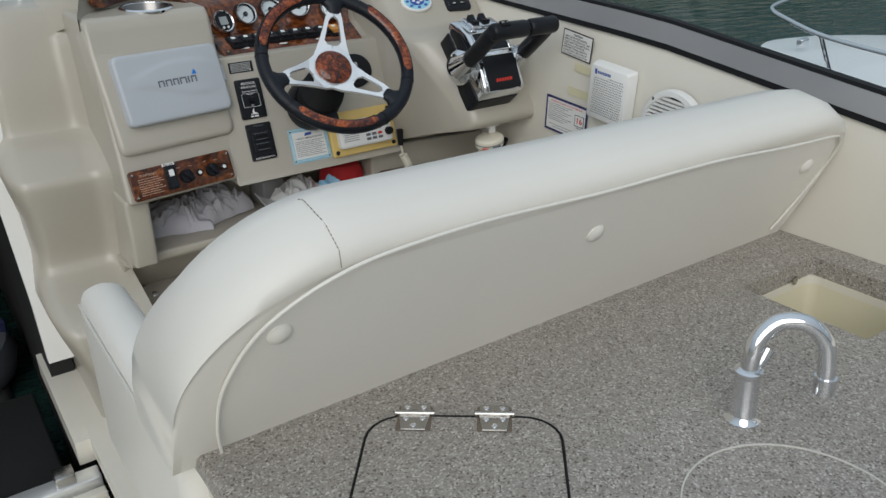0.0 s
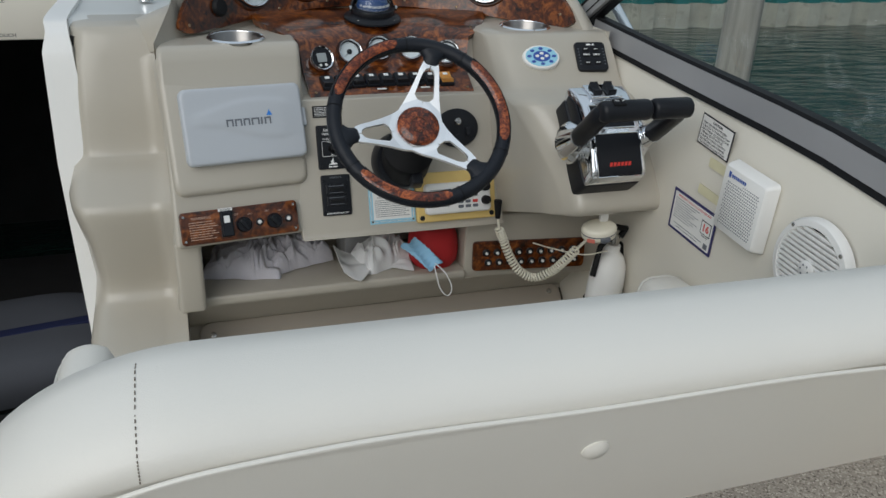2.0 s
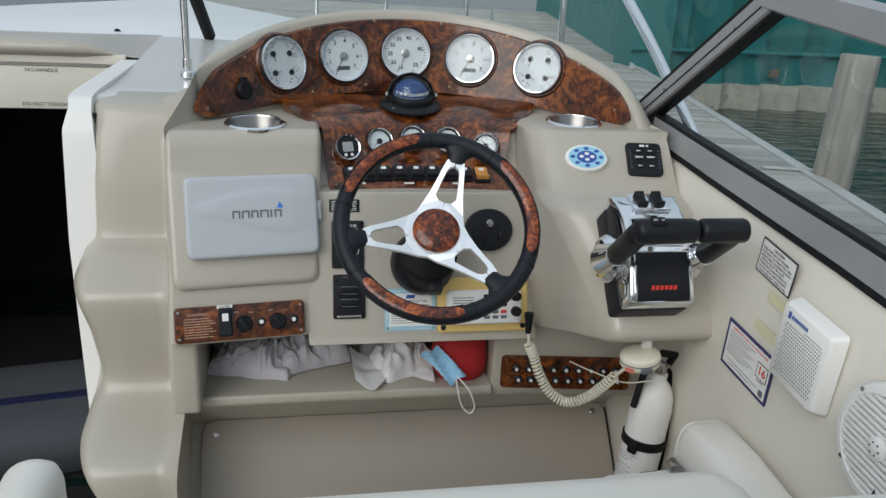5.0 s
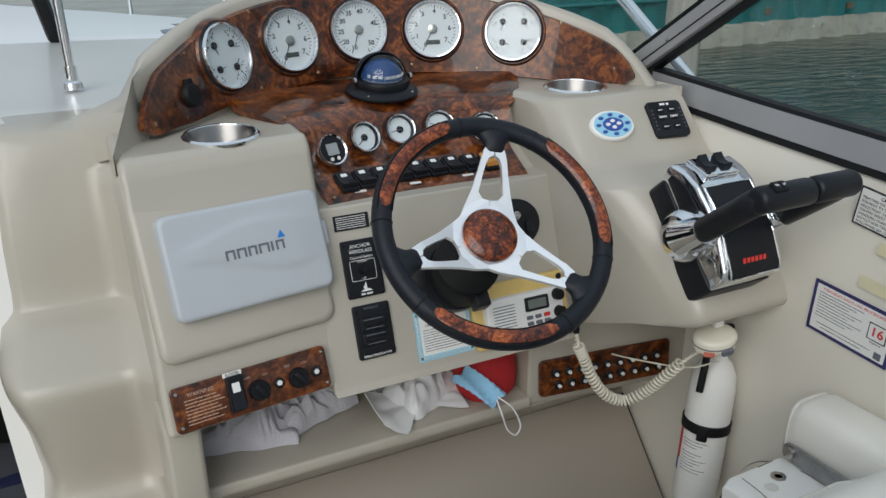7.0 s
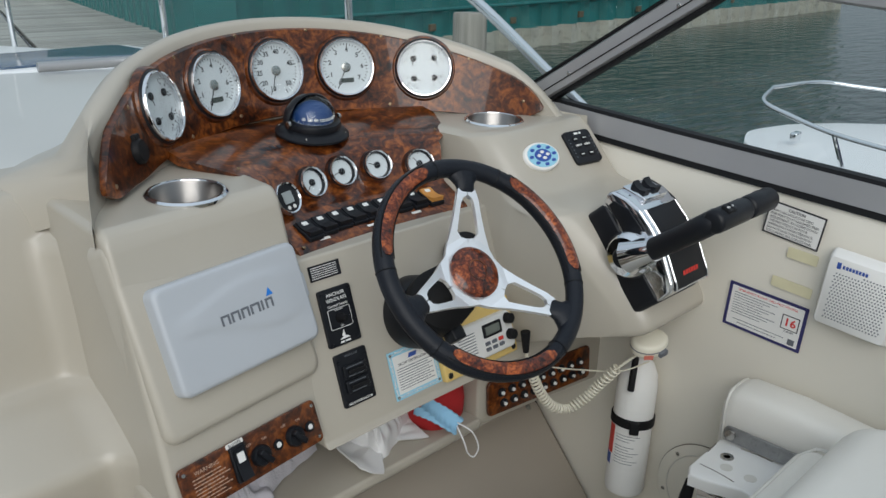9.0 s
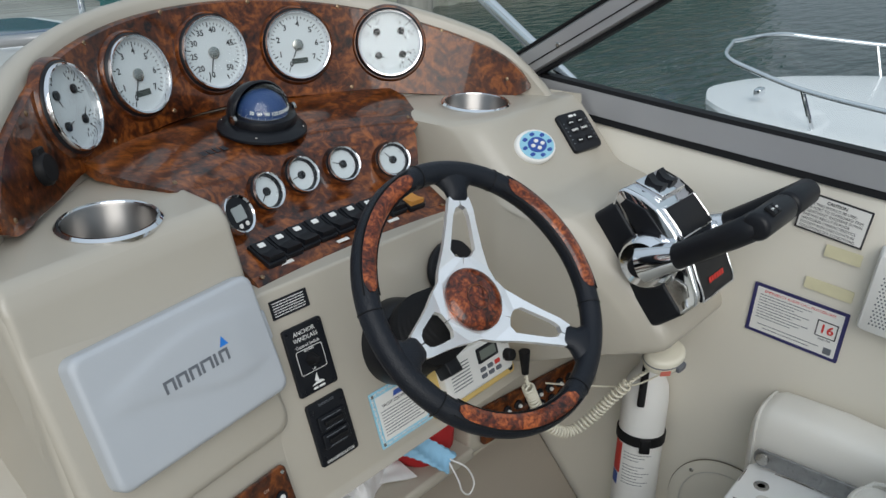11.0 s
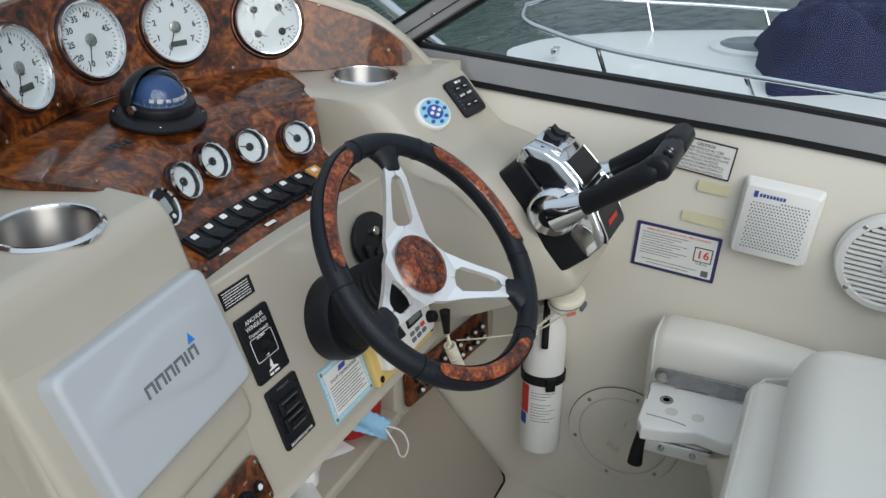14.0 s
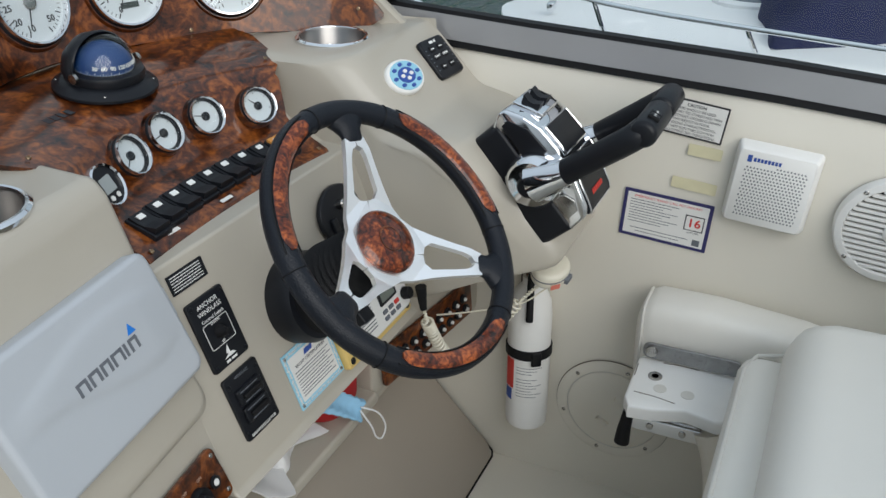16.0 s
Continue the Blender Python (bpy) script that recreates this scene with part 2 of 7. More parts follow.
NAVY_FAB = surface("navy_canvas", (0.012, 0.018, 0.07), 0.85, vary=0.25, scale=8, bump=0.3, bscale=300)
TEAL = surface("teal_steel", (0.012, 0.135, 0.135), 0.55, vary=0.2, scale=1.5, stain=0.6)
CONCRETE = surface("stained_concrete", (0.33, 0.335, 0.29), 0.9, vary=0.4, scale=3, stain=0.9, bump=0.4, bscale=30)
PLANK = weathered_wood("dock_plank", (0.15, 0.15, 0.135), (0.56, 0.56, 0.52), (1.2, 34, 34))
PILE = weathered_wood("pile_wood", (0.13, 0.125, 0.105), (0.60, 0.58, 0.52), (26, 26, 1.4))
WATER = water_mat("harbour_water")

# ---- mesh helpers ----
def smooth(me, angle=40):
    me.polygons.foreach_set("use_smooth", [True] * len(me.polygons))
    me.set_sharp_from_angle(angle=radians(angle))


def part(name, bm, mat, parent=None, label="", m=None, angle=40):
    me = bpy.data.meshes.new(name)
    bmesh.ops.recalc_face_normals(bm, faces=bm.faces)
    bm.to_mesh(me)
    bm.free()
    me.materials.append(mat)
    smooth(me, angle)
    ob = new(name, me)
    if parent is not None:
        ob.parent = parent
    if m is not None:
        ob.matrix_local = m
    if label:
        tagged(ob, label)
    return ob


def thing(name, label, category, m=None, group="", kind=""):
    ob = new(name)
    ob.empty_display_size = 0.02
    if m is not None:
        ob.matrix_world = m
    return tagged(ob, label, category, group, kind)


def solo(name, bm, mat, label, category, m=None, group="", kind="", angle=40):
    return tagged(part(name, bm, mat, None, "", m, angle), label, category, group, kind)


def rrect(w, h, r, n=5, cx=0.0, cy=0.0):
    pts = []
    for sx, sy, a0 in ((1, 1, 0), (-1, 1, 90), (-1, -1, 180), (1, -1, 270)):
        for i in range(n + 1):
            a = radians(a0 + 90 * i / n)
            pts.append((cx + sx * (w / 2 - r) + r * math.cos(a), cy + sy * (h / 2 - r) + r * math.sin(a)))
    return pts


def circ(r, n=32, cx=0.0, cy=0.0, ry=None):
    return [(cx + r * math.cos(2 * math.pi * i / n), cy + (ry or r) * math.sin(2 * math.pi * i / n)) for i in range(n)]


def loft(bm, rings, cap0=True, cap1=True, closed=True):
    """Joins rings of 3D points (all of one length) by quads."""
    vs = [[bm.verts.new(p) for p in ring] for ring in rings]
    k = len(vs[0])
    for a, b in zip(vs, vs[1:]):
        for i in range(k if closed else k - 1):
            j = (i + 1) % k
            bm.faces.new((a[i], a[j], b[j], b[i]))
    if cap0:
        bm.faces.new(vs[0][::-1])
    if cap1:
        bm.faces.new(vs[-1])
    return vs


def shrink(pts, d):
    cx, cy = sum(p[0] for p in pts) / len(pts), sum(p[1] for p in pts) / len(pts)
    w = max(abs(p[0] - cx) for p in pts)
    h = max(abs(p[1] - cy) for p in pts)
    return [(cx + (p[0] - cx) * (w - d) / w, cy + (p[1] - cy) * (h - d) / h) for p in pts]


def prism(pts, z0, z1, bevel=0.0, bm=None):
    """An extruded outline with a rounded upper edge."""
    bm = bm or bmesh.new()
    rings = [[(x, y, z0) for x, y in pts]]
    if bevel:
        for a in (0, 30, 60, 90):
            q = shrink(pts, bevel * (1 - math.cos(radians(a))))
            rings.append([(x, y, z1 - bevel + bevel * math.sin(radians(a))) for x, y in q])
    else:
        rings.append([(x, y, z1) for x, y in pts])
    loft(bm, rings)
    return bm


def lathe(profile, n=32, bm=None, m=None, cap=True):
    """Profile of (radius, z) turned round z."""
    bm = bm or bmesh.new()
    rings = [[(max(r, 1e-5) * math.cos(2 * math.pi * i / n), max(r, 1e-5) * math.sin(2 * math.pi * i / n), z) for i in range(n)] for r, z in profile]
    if m is not None:
        rings = [[tuple(m @ Vector(p)) for p in ring] for ring in rings]
    loft(bm, rings, cap, cap)
    return bm


def spline(pts, steps=8):
    """Catmull-Rom through the points."""
    p = [Vector(q) for q in pts]
    p = [p[0] * 2 - p[1], *p, p[-1] * 2 - p[-2]]
    out = []
    for i in range(1, len(p) - 2):
        for k in range(steps):
            t = k / steps
            out.append(0.5 * ((2 * p[i]) + (p[i + 1] - p[i - 1]) * t + (2 * p[i - 1] - 5 * p[i] + 4 * p[i + 1] - p[i + 2]) * t * t + (3 * p[i] - p[i - 1] - 3 * p[i + 1] + p[i + 2]) * t ** 3))
    return out + [p[-2]]


def tube(pts, r, n=10, bm=None, taper=None, closed=False):
    bm = bm or bmesh.new()
    pts = [Vector(p) for p in pts]
    rings = []
    side = None
    for i, p in enumerate(pts):
        d = (pts[(i + 1) % len(pts)] - pts[i - 1]) if closed else (pts[min(i + 1, len(pts) - 1)] - pts[max(i - 1, 0)])
        d.normalize()
        if side is None:
            side = d.orthogonal().normalized()
        side = (side - d * side.dot(d)).normalized()
        up = d.cross(side)
        rad = r if taper is None else taper(i / (len(pts) - 1))
        rings.append([tuple(p + (side * math.cos(2 * math.pi * k / n) + up * math.sin(2 * math.pi * k / n)) * rad) for k in range(n)])
    if closed:
        rings.append(rings[0])
        loft(bm, rings, False, False)
        bmesh.ops.remove_doubles(bm, verts=bm.verts, dist=1e-5)
    else:
        loft(bm, rings)
    return bm


def block(x0, x1, y0, y1, z0, z1, bevel=0.0, seg=3, bm=None):
    bm = bm or bmesh.new()
    loft(bm, [[(x0, y0, z), (x1, y0, z), (x1, y1, z), (x0, y1, z)] for z in (z0, z1)])
    if bevel:
        bmesh.ops.bevel(bm, geom=list(bm.edges), offset=bevel, segments=seg, profile=0.5, affect="EDGES")
    return bm


def sweep_x(profile, xs, shift=lambda x: (0, 0), bevel=0.0, seg=4, sharp=20):
    """A profile of (y, z) run along x; shift moves it in y and z at each x."""
    bm = bmesh.new()
    rings = []
    for x in xs:
        dy, dz = shift(x)
        rings.append([(x, y + dy, z + dz) for y, z in profile])
    loft(bm, rings)
    bmesh.ops.recalc_face_normals(bm, faces=bm.faces)
    if bevel:
        es = [e for e in bm.edges if len(e.link_faces) == 2 and e.calc_face_angle(0) > radians(sharp)]
        bmesh.ops.bevel(bm, geom=es, offset=bevel, segments=seg, profile=0.5, affect="EDGES", clamp_overlap=True)
    return bm


def grid_sheet(fn, us, vs, thick=None):
    """A sheet of points fn(u, v); thick: a second sheet fn2 to close it."""
    bm = bmesh.new()
    a = [[bm.verts.new(fn(u, v)) for v in vs] for u in us]
    for i in range(len(us) - 1):
        for j in range(len(vs) - 1):
            bm.faces.new((a[i][j], a[i + 1][j], a[i + 1][j + 1], a[i][j + 1]))
    if thick:
        b = [[bm.verts.new(thick(u, v)) for v in vs] for u in us]
        for i in range(len(us) - 1):
            for j in range(len(vs) - 1):
                bm.faces.new((b[i][j], b[i][j + 1], b[i + 1][j + 1], b[i + 1][j]))
        for i in range(len(us) - 1):
            bm.faces.new((a[i][0], b[i][0], b[i + 1][0], a[i + 1][0]))
            bm.faces.new((a[i][-1], a[i + 1][-1], b[i + 1][-1], b[i][-1]))
        for j in range(len(vs) - 1):
            bm.faces.new((a[0][j], a[0][j + 1], b[0][j + 1], b[0][j]))
            bm.faces.new((a[-1][j], b[-1][j], b[-1][j + 1], a[-1][j + 1]))
    return bm


def words(text, size, parent, mat, x=0.0, y=0.0, z=0.0, rot=0.0, align="CENTER", name="lettering", bold=0.0):
    cu = bpy.data.curves.new(name, "FONT")
    cu.body, cu.size, cu.align_x, cu.align_y = text, size, align, "CENTER"
    cu.extrude, cu.resolution_u, cu.offset = 0.0002, 2, bold
    tmp = bpy.data.objects.new("tmp_text", cu)
    scene.collection.objects.link(tmp)
    me = bpy.data.meshes.new_from_object(tmp.evaluated_get(bpy.context.evaluated_depsgraph_get()))
    bpy.data.objects.remove(tmp)
    bpy.data.curves.remove(cu)
    me.name = name
    me.materials.clear()
    me.materials.append(mat)
    ob = new(name, me)
    ob.parent = parent
    ob.matrix_local = pose(x, y, z, 0, 0, rot)
    return ob


def bars(rows, parent, mat, z, name="print_block", h=0.0012):
    """Lines of print too small to read: rows of (x, y, length)."""
    bm = bmesh.new()
    rnd = random.Random(len(rows))
    for x, y, w in rows:
        p = x
        while p < x + w - 0.001:
            d = min(rnd.uniform(2, 6) * h, x + w - p)
            loft(bm, [[(p, y - h / 2, q), (p + d, y - h / 2, q), (p + d, y + h / 2, q), (p, y + h / 2, q)] for q in (z, z + 0.0003)])
            p += d + h * 0.7
    return part(name, bm, mat, parent)


def screw(parent, x, y, z, r=0.0035, mat=None, name="screw"):
    bm = lathe([(r, 0), (r, 0.0006), (r * 0.8, 0.0014), (r * 0.45, 0.0016), (r * 0.4, 0.0008), (0.0, 0.0007)], 12)
    return part(name, bm, mat or STEEL, parent, "", pose(x, y, z))


def on_side(y, z, x=0.525):
    """Frame on the starboard liner: x aft, y up, z inboard."""
    return pose(x, y, z, 90, 0, -90)


def on_face(x, y, z, tilt, yaw=0.0):
    """Frame on a dash face that leans back by tilt: x to starboard, y up, z out."""
    return pose(x, y, z, 90 - tilt, 0, yaw)


def carve(name, cutter, m):
    """Cuts a real hole into a mesh already built."""
    ob = bpy.data.objects[name]
    me = bpy.data.meshes.new("cutter")
    bmesh.ops.recalc_face_normals(cutter, faces=cutter.faces)
    cutter.to_mesh(me)
    cutter.free()
    tool = new("cutter", me)
    tool.matrix_world = m
    mod = ob.modifiers.new("cut", "BOOLEAN")
    mod.operation, mod.object, mod.solver = "DIFFERENCE", tool, "EXACT"
    bpy.context.view_layer.update()
    res = bpy.data.meshes.new_from_object(ob.evaluated_get(bpy.context.evaluated_depsgraph_get()))
    ob.modifiers.clear()
    res.name = name
    ob.data = res
    bpy.data.objects.remove(tool)


# ---- structure: floor, starboard liner, gunwale ----
def gunwale_z(y):
    return float(np.interp(y, (-2.6, -1.6, -1.04, -0.5, 0.0, 0.3, 0.6), (0.76, 0.88, 0.963, 1.045, 1.085, 1.112, 1.14)))


FLOOR_Z = 0.17
tagged(solo("floor", block(-0.70, 0.56, -2.6, 0.16, FLOOR_Z - 0.04, FLOOR_Z), CREAM, "cream fibreglass helm floor", "floor", kind="structure"))
tagged(solo("floor_cockpit", block(-3.2, -0.70, -3.2, 0.10, 0.03, 0.07), CREAM, "cream fibreglass cockpit sole beside the helm", "floor", kind="structure"))

ys = [-2.6 + 0.1 * i for i in range(32)]
bm = grid_sheet(lambda y, v: (0.525 - 0.012 * max(0.0, 1 - v) + 0.02 * max(0, v - 0.93) / 0.07, y, -0.1 + (gunwale_z(y) + 0.1) * v),
                ys, [0, 0.2, 0.4, 0.6, 0.8, 0.93, 0.97, 1.0], lambda y, v: (0.62, y, -0.1 + (gunwale_z(y) + 0.1) * v))
solo("wall_starboard", bm, CREAM, "cream fibreglass cockpit side liner", "wall", kind="structure")
# hull outside the liner, down to the water
bm = grid_sheet(lambda y, v: (0.625 + 0.10 * math.sin(v * 1.5), y, gunwale_z(min(y, 0.6)) - 0.002 - v * 1.4), ys, [i / 8 for i in range(9)],
                lambda y, v: (0.622, y, gunwale_z(min(y, 0.6)) - 0.02 - v * 1.4))
solo("hull_side", bm, DECK, "white outer hull side above the water", "hull", kind="structure")

# plain unseen walls, added for reflections and kept low to let the sun in
solo("wall_port", block(-3.25, -3.15, -3.2, 0.4, -0.3, 0.72), CREAM, "plain cream wall added unseen on the port side for reflections", "wall", kind="structure")
solo("wall_aft", block(-3.2, 0.62, -3.3, -3.2, -0.3, 0.62), CREAM, "plain cream wall added unseen behind the cockpit for reflections", "wall", kind="structure")

# footwell: under-dash slope and slanted footrest
bm = sweep_x([(0.165, 0.548), (0.215, 0.538), (0.262, 0.475), (0.300, 0.440), (0.312, 0.425), (0.087, 0.168), (0.05, 0.10), (0.6, 0.10), (0.6, 0.548)],
             [-0.52, 0.0, 0.5, 0.53], bevel=0.012)
solo("wall_footwell", bm, GEL, "tan fibreglass footwell bulkhead under the dash", "wall", kind="structure", angle=50)
foot = thing("footrest_board", "flat taupe footrest board screwed to the footwell", "footrest", Matrix.Translation((0.015, 0.200, 0.303)) @ pose(0, 0, 0, 48.8, 0, 0))
TAUPE = surface("taupe_board", (0.37, 0.325, 0.27), 0.5, vary=0.04, scale=4)
part("board", prism(rrect(0.985, 0.335, 0.03), 0.002, 0.010, 0.003), TAUPE, foot)
for sx, sy in ((-0.46, 0.135), (0.46, 0.145)):
    screw(foot, sx, sy, 0.010, 0.008)
bm = tube([(0.512, 0.300, 0.420), (0.511, 0.090, 0.180), (0.500, 0.085, 0.173), (-0.50, 0.085, 0.173)], 0.0022, 6)
solo("sealant_bead", bm, DARK, "dirty dark sealant bead along the footwell corner", "sealant", kind="structure")

# ---- helm console ----
console = thing("helm_console", "tan moulded fibreglass helm console with raised side pods", "console")
skew = lambda x: ((x + 0.36) * 0.14, 0)
bm = sweep_x([(0.102, 0.728), (0.125, 0.80), (0.216, 1.112), (0.232, 1.131), (0.52, 1.142), (0.52, 0.728)], [-0.507, -0.36, -0.207], skew, 0.016)
part("left_body", bm, GEL, console)
pod_m = on_face(-0.362, 0.186, 0.976, 20, 8.5)
bm = prism(rrect(0.288, 0.300, 0.022, 6), -0.035, 0.014, 0.012)
part("left_pod_panel", bm, GEL, console, m=pod_m)
bm = sweep_x([(0.107, 0.712), (0.1175, 0.720), (0.208, 1.010), (0.52, 1.030), (0.52, 0.712)], [-0.235, 0.0, 0.25], bevel=0.006)
part("center_face", bm, GEL, console)
for x0, x1 in ((-0.216, -0.180), (0.186, 0.240)):
    bm = sweep_x([(0.250, 1.010), (0.315, 1.046), (0.325, 1.056), (0.345, 1.125), (0.50, 1.140), (0.50, 1.000)], [x0, x1])
    part("cluster_cheek", bm, GEL, console)
def rshift(x):
    k = max(0.0, (0.295 - x) / 0.063)
    return (0.050 * k ** 3, -0.010 * k ** 3)
rp_ = [(p.y, p.z) for p in spline([(0, 0.52, 1.147), (0, 0.40, 1.147), (0, 0.265, 1.147), (0, 0.222, 1.146), (0, 0.200, 1.138), (0, 0.158, 1.094), (0, 0.120, 1.050), (0, 0.102, 1.036), (0, 0.078, 1.029), (0, 0.045, 1.020), (0, 0.022, 1.006), (0, -0.040, 0.932), (0, -0.098, 0.861), (0, -0.116, 0.832), (0, -0.117, 0.812), (0, -0.098, 0.798), (0, -0.04, 0.785), (0, 0.12, 0.742), (0, 0.30, 0.72), (0, 0.52, 0.72)], 4)]
bm = sweep_x(rp_, [0.232, 0.236, 0.242, 0.250, 0.260, 0.275, 0.295, 0.35, 0.40, 0.45, 0.50, 0.528], rshift, 0.0)
for v in bm.verts:
    k = min(1.0, max(0.0, (0.12 - v.co.y) / 0.20))
    v.co.x += 0.075 * k * k * (3 - 2 * k) * max(0.0, (0.40 - v.co.x) / 0.165)
part("right_pod", bm, GEL, console, angle=60)
bm = sweep_x([(0.150, 0.545), (0.142, 0.56), (0.136, 0.72), (0.45, 0.72), (0.45, 0.545)], [0.172, 0.35, 0.527], lambda x: (0.006 - (x - 0.334) * 0.133, 0), 0.006)
part("fuse_panel_wall", bm, GEL, console)
bm = sweep_x([(0.17, 0.543), (0.158, 0.556), (0.160, 0.574), (0.44, 0.570), (0.44, 0.543)], [-0.512, 0.0, 0.174], bevel=0.006)
part("shelf_floor", bm, GEL, console)
part("shelf_back", block(-0.47, 0.18, 0.40, 0.43, 0.57, 0.72), GEL, console)
bm = sweep_x([(0.115, 0.560), (0.108, 0.735), (0.45, 0.735), (0.45, 0.560)], [-0.512, -0.455], bevel=0.01)
part("shelf_side", bm, GEL, console)

# gauge hood: an arc round the driver
HC, HR = (0.014, 0.072), 0.512
BEND = 44.0
def arc(th, r, z):
    """A circle round the driver whose ends run straight on past the bend."""
    a = radians(max(-BEND, min(BEND, th)) if th < 0 else th)
    over = radians(max(0.0, -th - BEND)) * 0.502
    return (HC[0] + r * math.sin(a) - over * math.cos(a), HC[1] + r * math.cos(a) + over * math.sin(a), z)
def top_z(th):
    return 1.338 - 0.132 * (abs(th) / 64) ** 2.0
def bot_z(th):
    return 1.170 - 0.026 * min(1, abs(th) / 50) ** 1.5
LEAN_BACK = 0.20
ths = [-86 + 4 * i for i in range(17)] + [-18 + 4 * i for i in range(25)]
def rim_at(th):
    """Rim of the hood: follows the panel, then runs on to the left pod's corner."""
    if th > -62:
        k = max(0.0, (abs(th) - 58) / 20)
        t = top_z(min(abs(th), 58)) + 0.010 - 0.060 * k * k - 0.115 * k
        x, y, _ = arc(th, HR + 0.010 + LEAN_BACK * (t - 1.25), t)
        return x, y, t
    x0, y0, _ = arc(-62, HR + 0.004, 0)
    k = (-62 - th) / 24
    return x0 + (-0.509 - x0) * k ** 0.8, y0 + (0.222 - y0) * k, 1.220 - 0.092 * k ** 0.7
def hood_pt(th, v):
    rx, ry, t = rim_at(th)
    a = radians(max(-62, th))
    ox, oy = math.sin(a), math.cos(a)
    if th < -54:
        k = min(1.0, (-54 - th) / 8)
        ox, oy = ox * (1 - k) + 0.05 * k, oy * (1 - k)
    f = min(1.0, max(0.0, (-56 - th) / 8))
    deck_z = 1.148
    prof = ((-0.006, 1.09), (-0.006, t - 0.012), (-0.008, t + 0.002), (-0.001, t + 0.010), (0.014, t + 0.011), (0.030, t + 0.003), (0.075, deck_z + 0.40 * max(0, t - deck_z)), (0.15, deck_z + 0.10 * max(0, t - deck_z)), (0.26, deck_z - 0.03), (0.27, 1.05))
    r, z = prof[v]
    if v > 5:
        z = z * (1 - f) + (t - 0.02 * (v - 5)) * f
    lean = LEAN_BACK * (min(z, t) - t) if v < 4 else 0.0
    return (min(rx + ox * (r + lean), 0.528), ry + oy * (r + lean) * (1.0 if v < 6 else 1.25), z)
part("gauge_hood", grid_sheet(hood_pt, ths, range(10)), GEL, console, angle=50)

# curved burl gauge panel
panel = thing("instrument_board", "glossy burl-wood gauge panel curving round the helm", "gauge panel")
def edge_fit(th):
    k = max(0.0, (abs(th) - (56.5 if th < 0 else 60)) / (8.0 if th < 0 else 7.0))
    mid, half = (top_z(th) + bot_z(th)) / 2 - (0.016 if th < 0 else 0.006) * k, (top_z(th) - bot_z(th)) / 2
    return mid, half * math.sqrt(max(0.02, 1 - k * k))
def panel_pt(th, v, lift=0.0):
    mid, half = edge_fit(th)
    z = mid + half * v
    return arc(th, HR + LEAN_BACK * (z - 1.25) - lift, z)
pths = [-64.5 + 131.5 * i / 70 for i in range(71)]
vs_ = [-1, -0.97, -0.8, -0.4, 0, 0.4, 0.8, 0.97, 1]
bm = grid_sheet(lambda t, v: panel_pt(t, v, 0.008 if abs(v) < 0.98 and -64.2 < t < 66.5 else 0.004), pths, vs_, lambda t, v: panel_pt(t, v, -0.004))
part("burl_board", bm, BURL, panel)
def on_arc(th, z, lift=0.0):
    p = arc(th, HR + LEAN_BACK * (z - 1.25) - lift, z)
    return pose(*p, 90 - math.degrees(math.atan(LEAN_BACK)), 0, min(BEND, -th))
for th, z in ((-61.5, 1.160), (62, 1.176), (-27, 1.310), (27, 1.312), (-28, 1.172), (28, 1.172), (-9, 1.332), (9, 1.332), (-48, 1.255), (48, 1.262), (-12, 1.185), (12, 1.185)):
    s = screw(panel, 0, 0, 0, 0.0036, BRASS)
    s.matrix_local = on_arc(th, z, 0.008)


def needle_bm(r):
    return prism([(-0.0012, -r * 0.2), (0.0012, -r * 0.2), (0.0004, r * 0.8), (-0.0004, r * 0.8)], 0.0015, 0.0022)


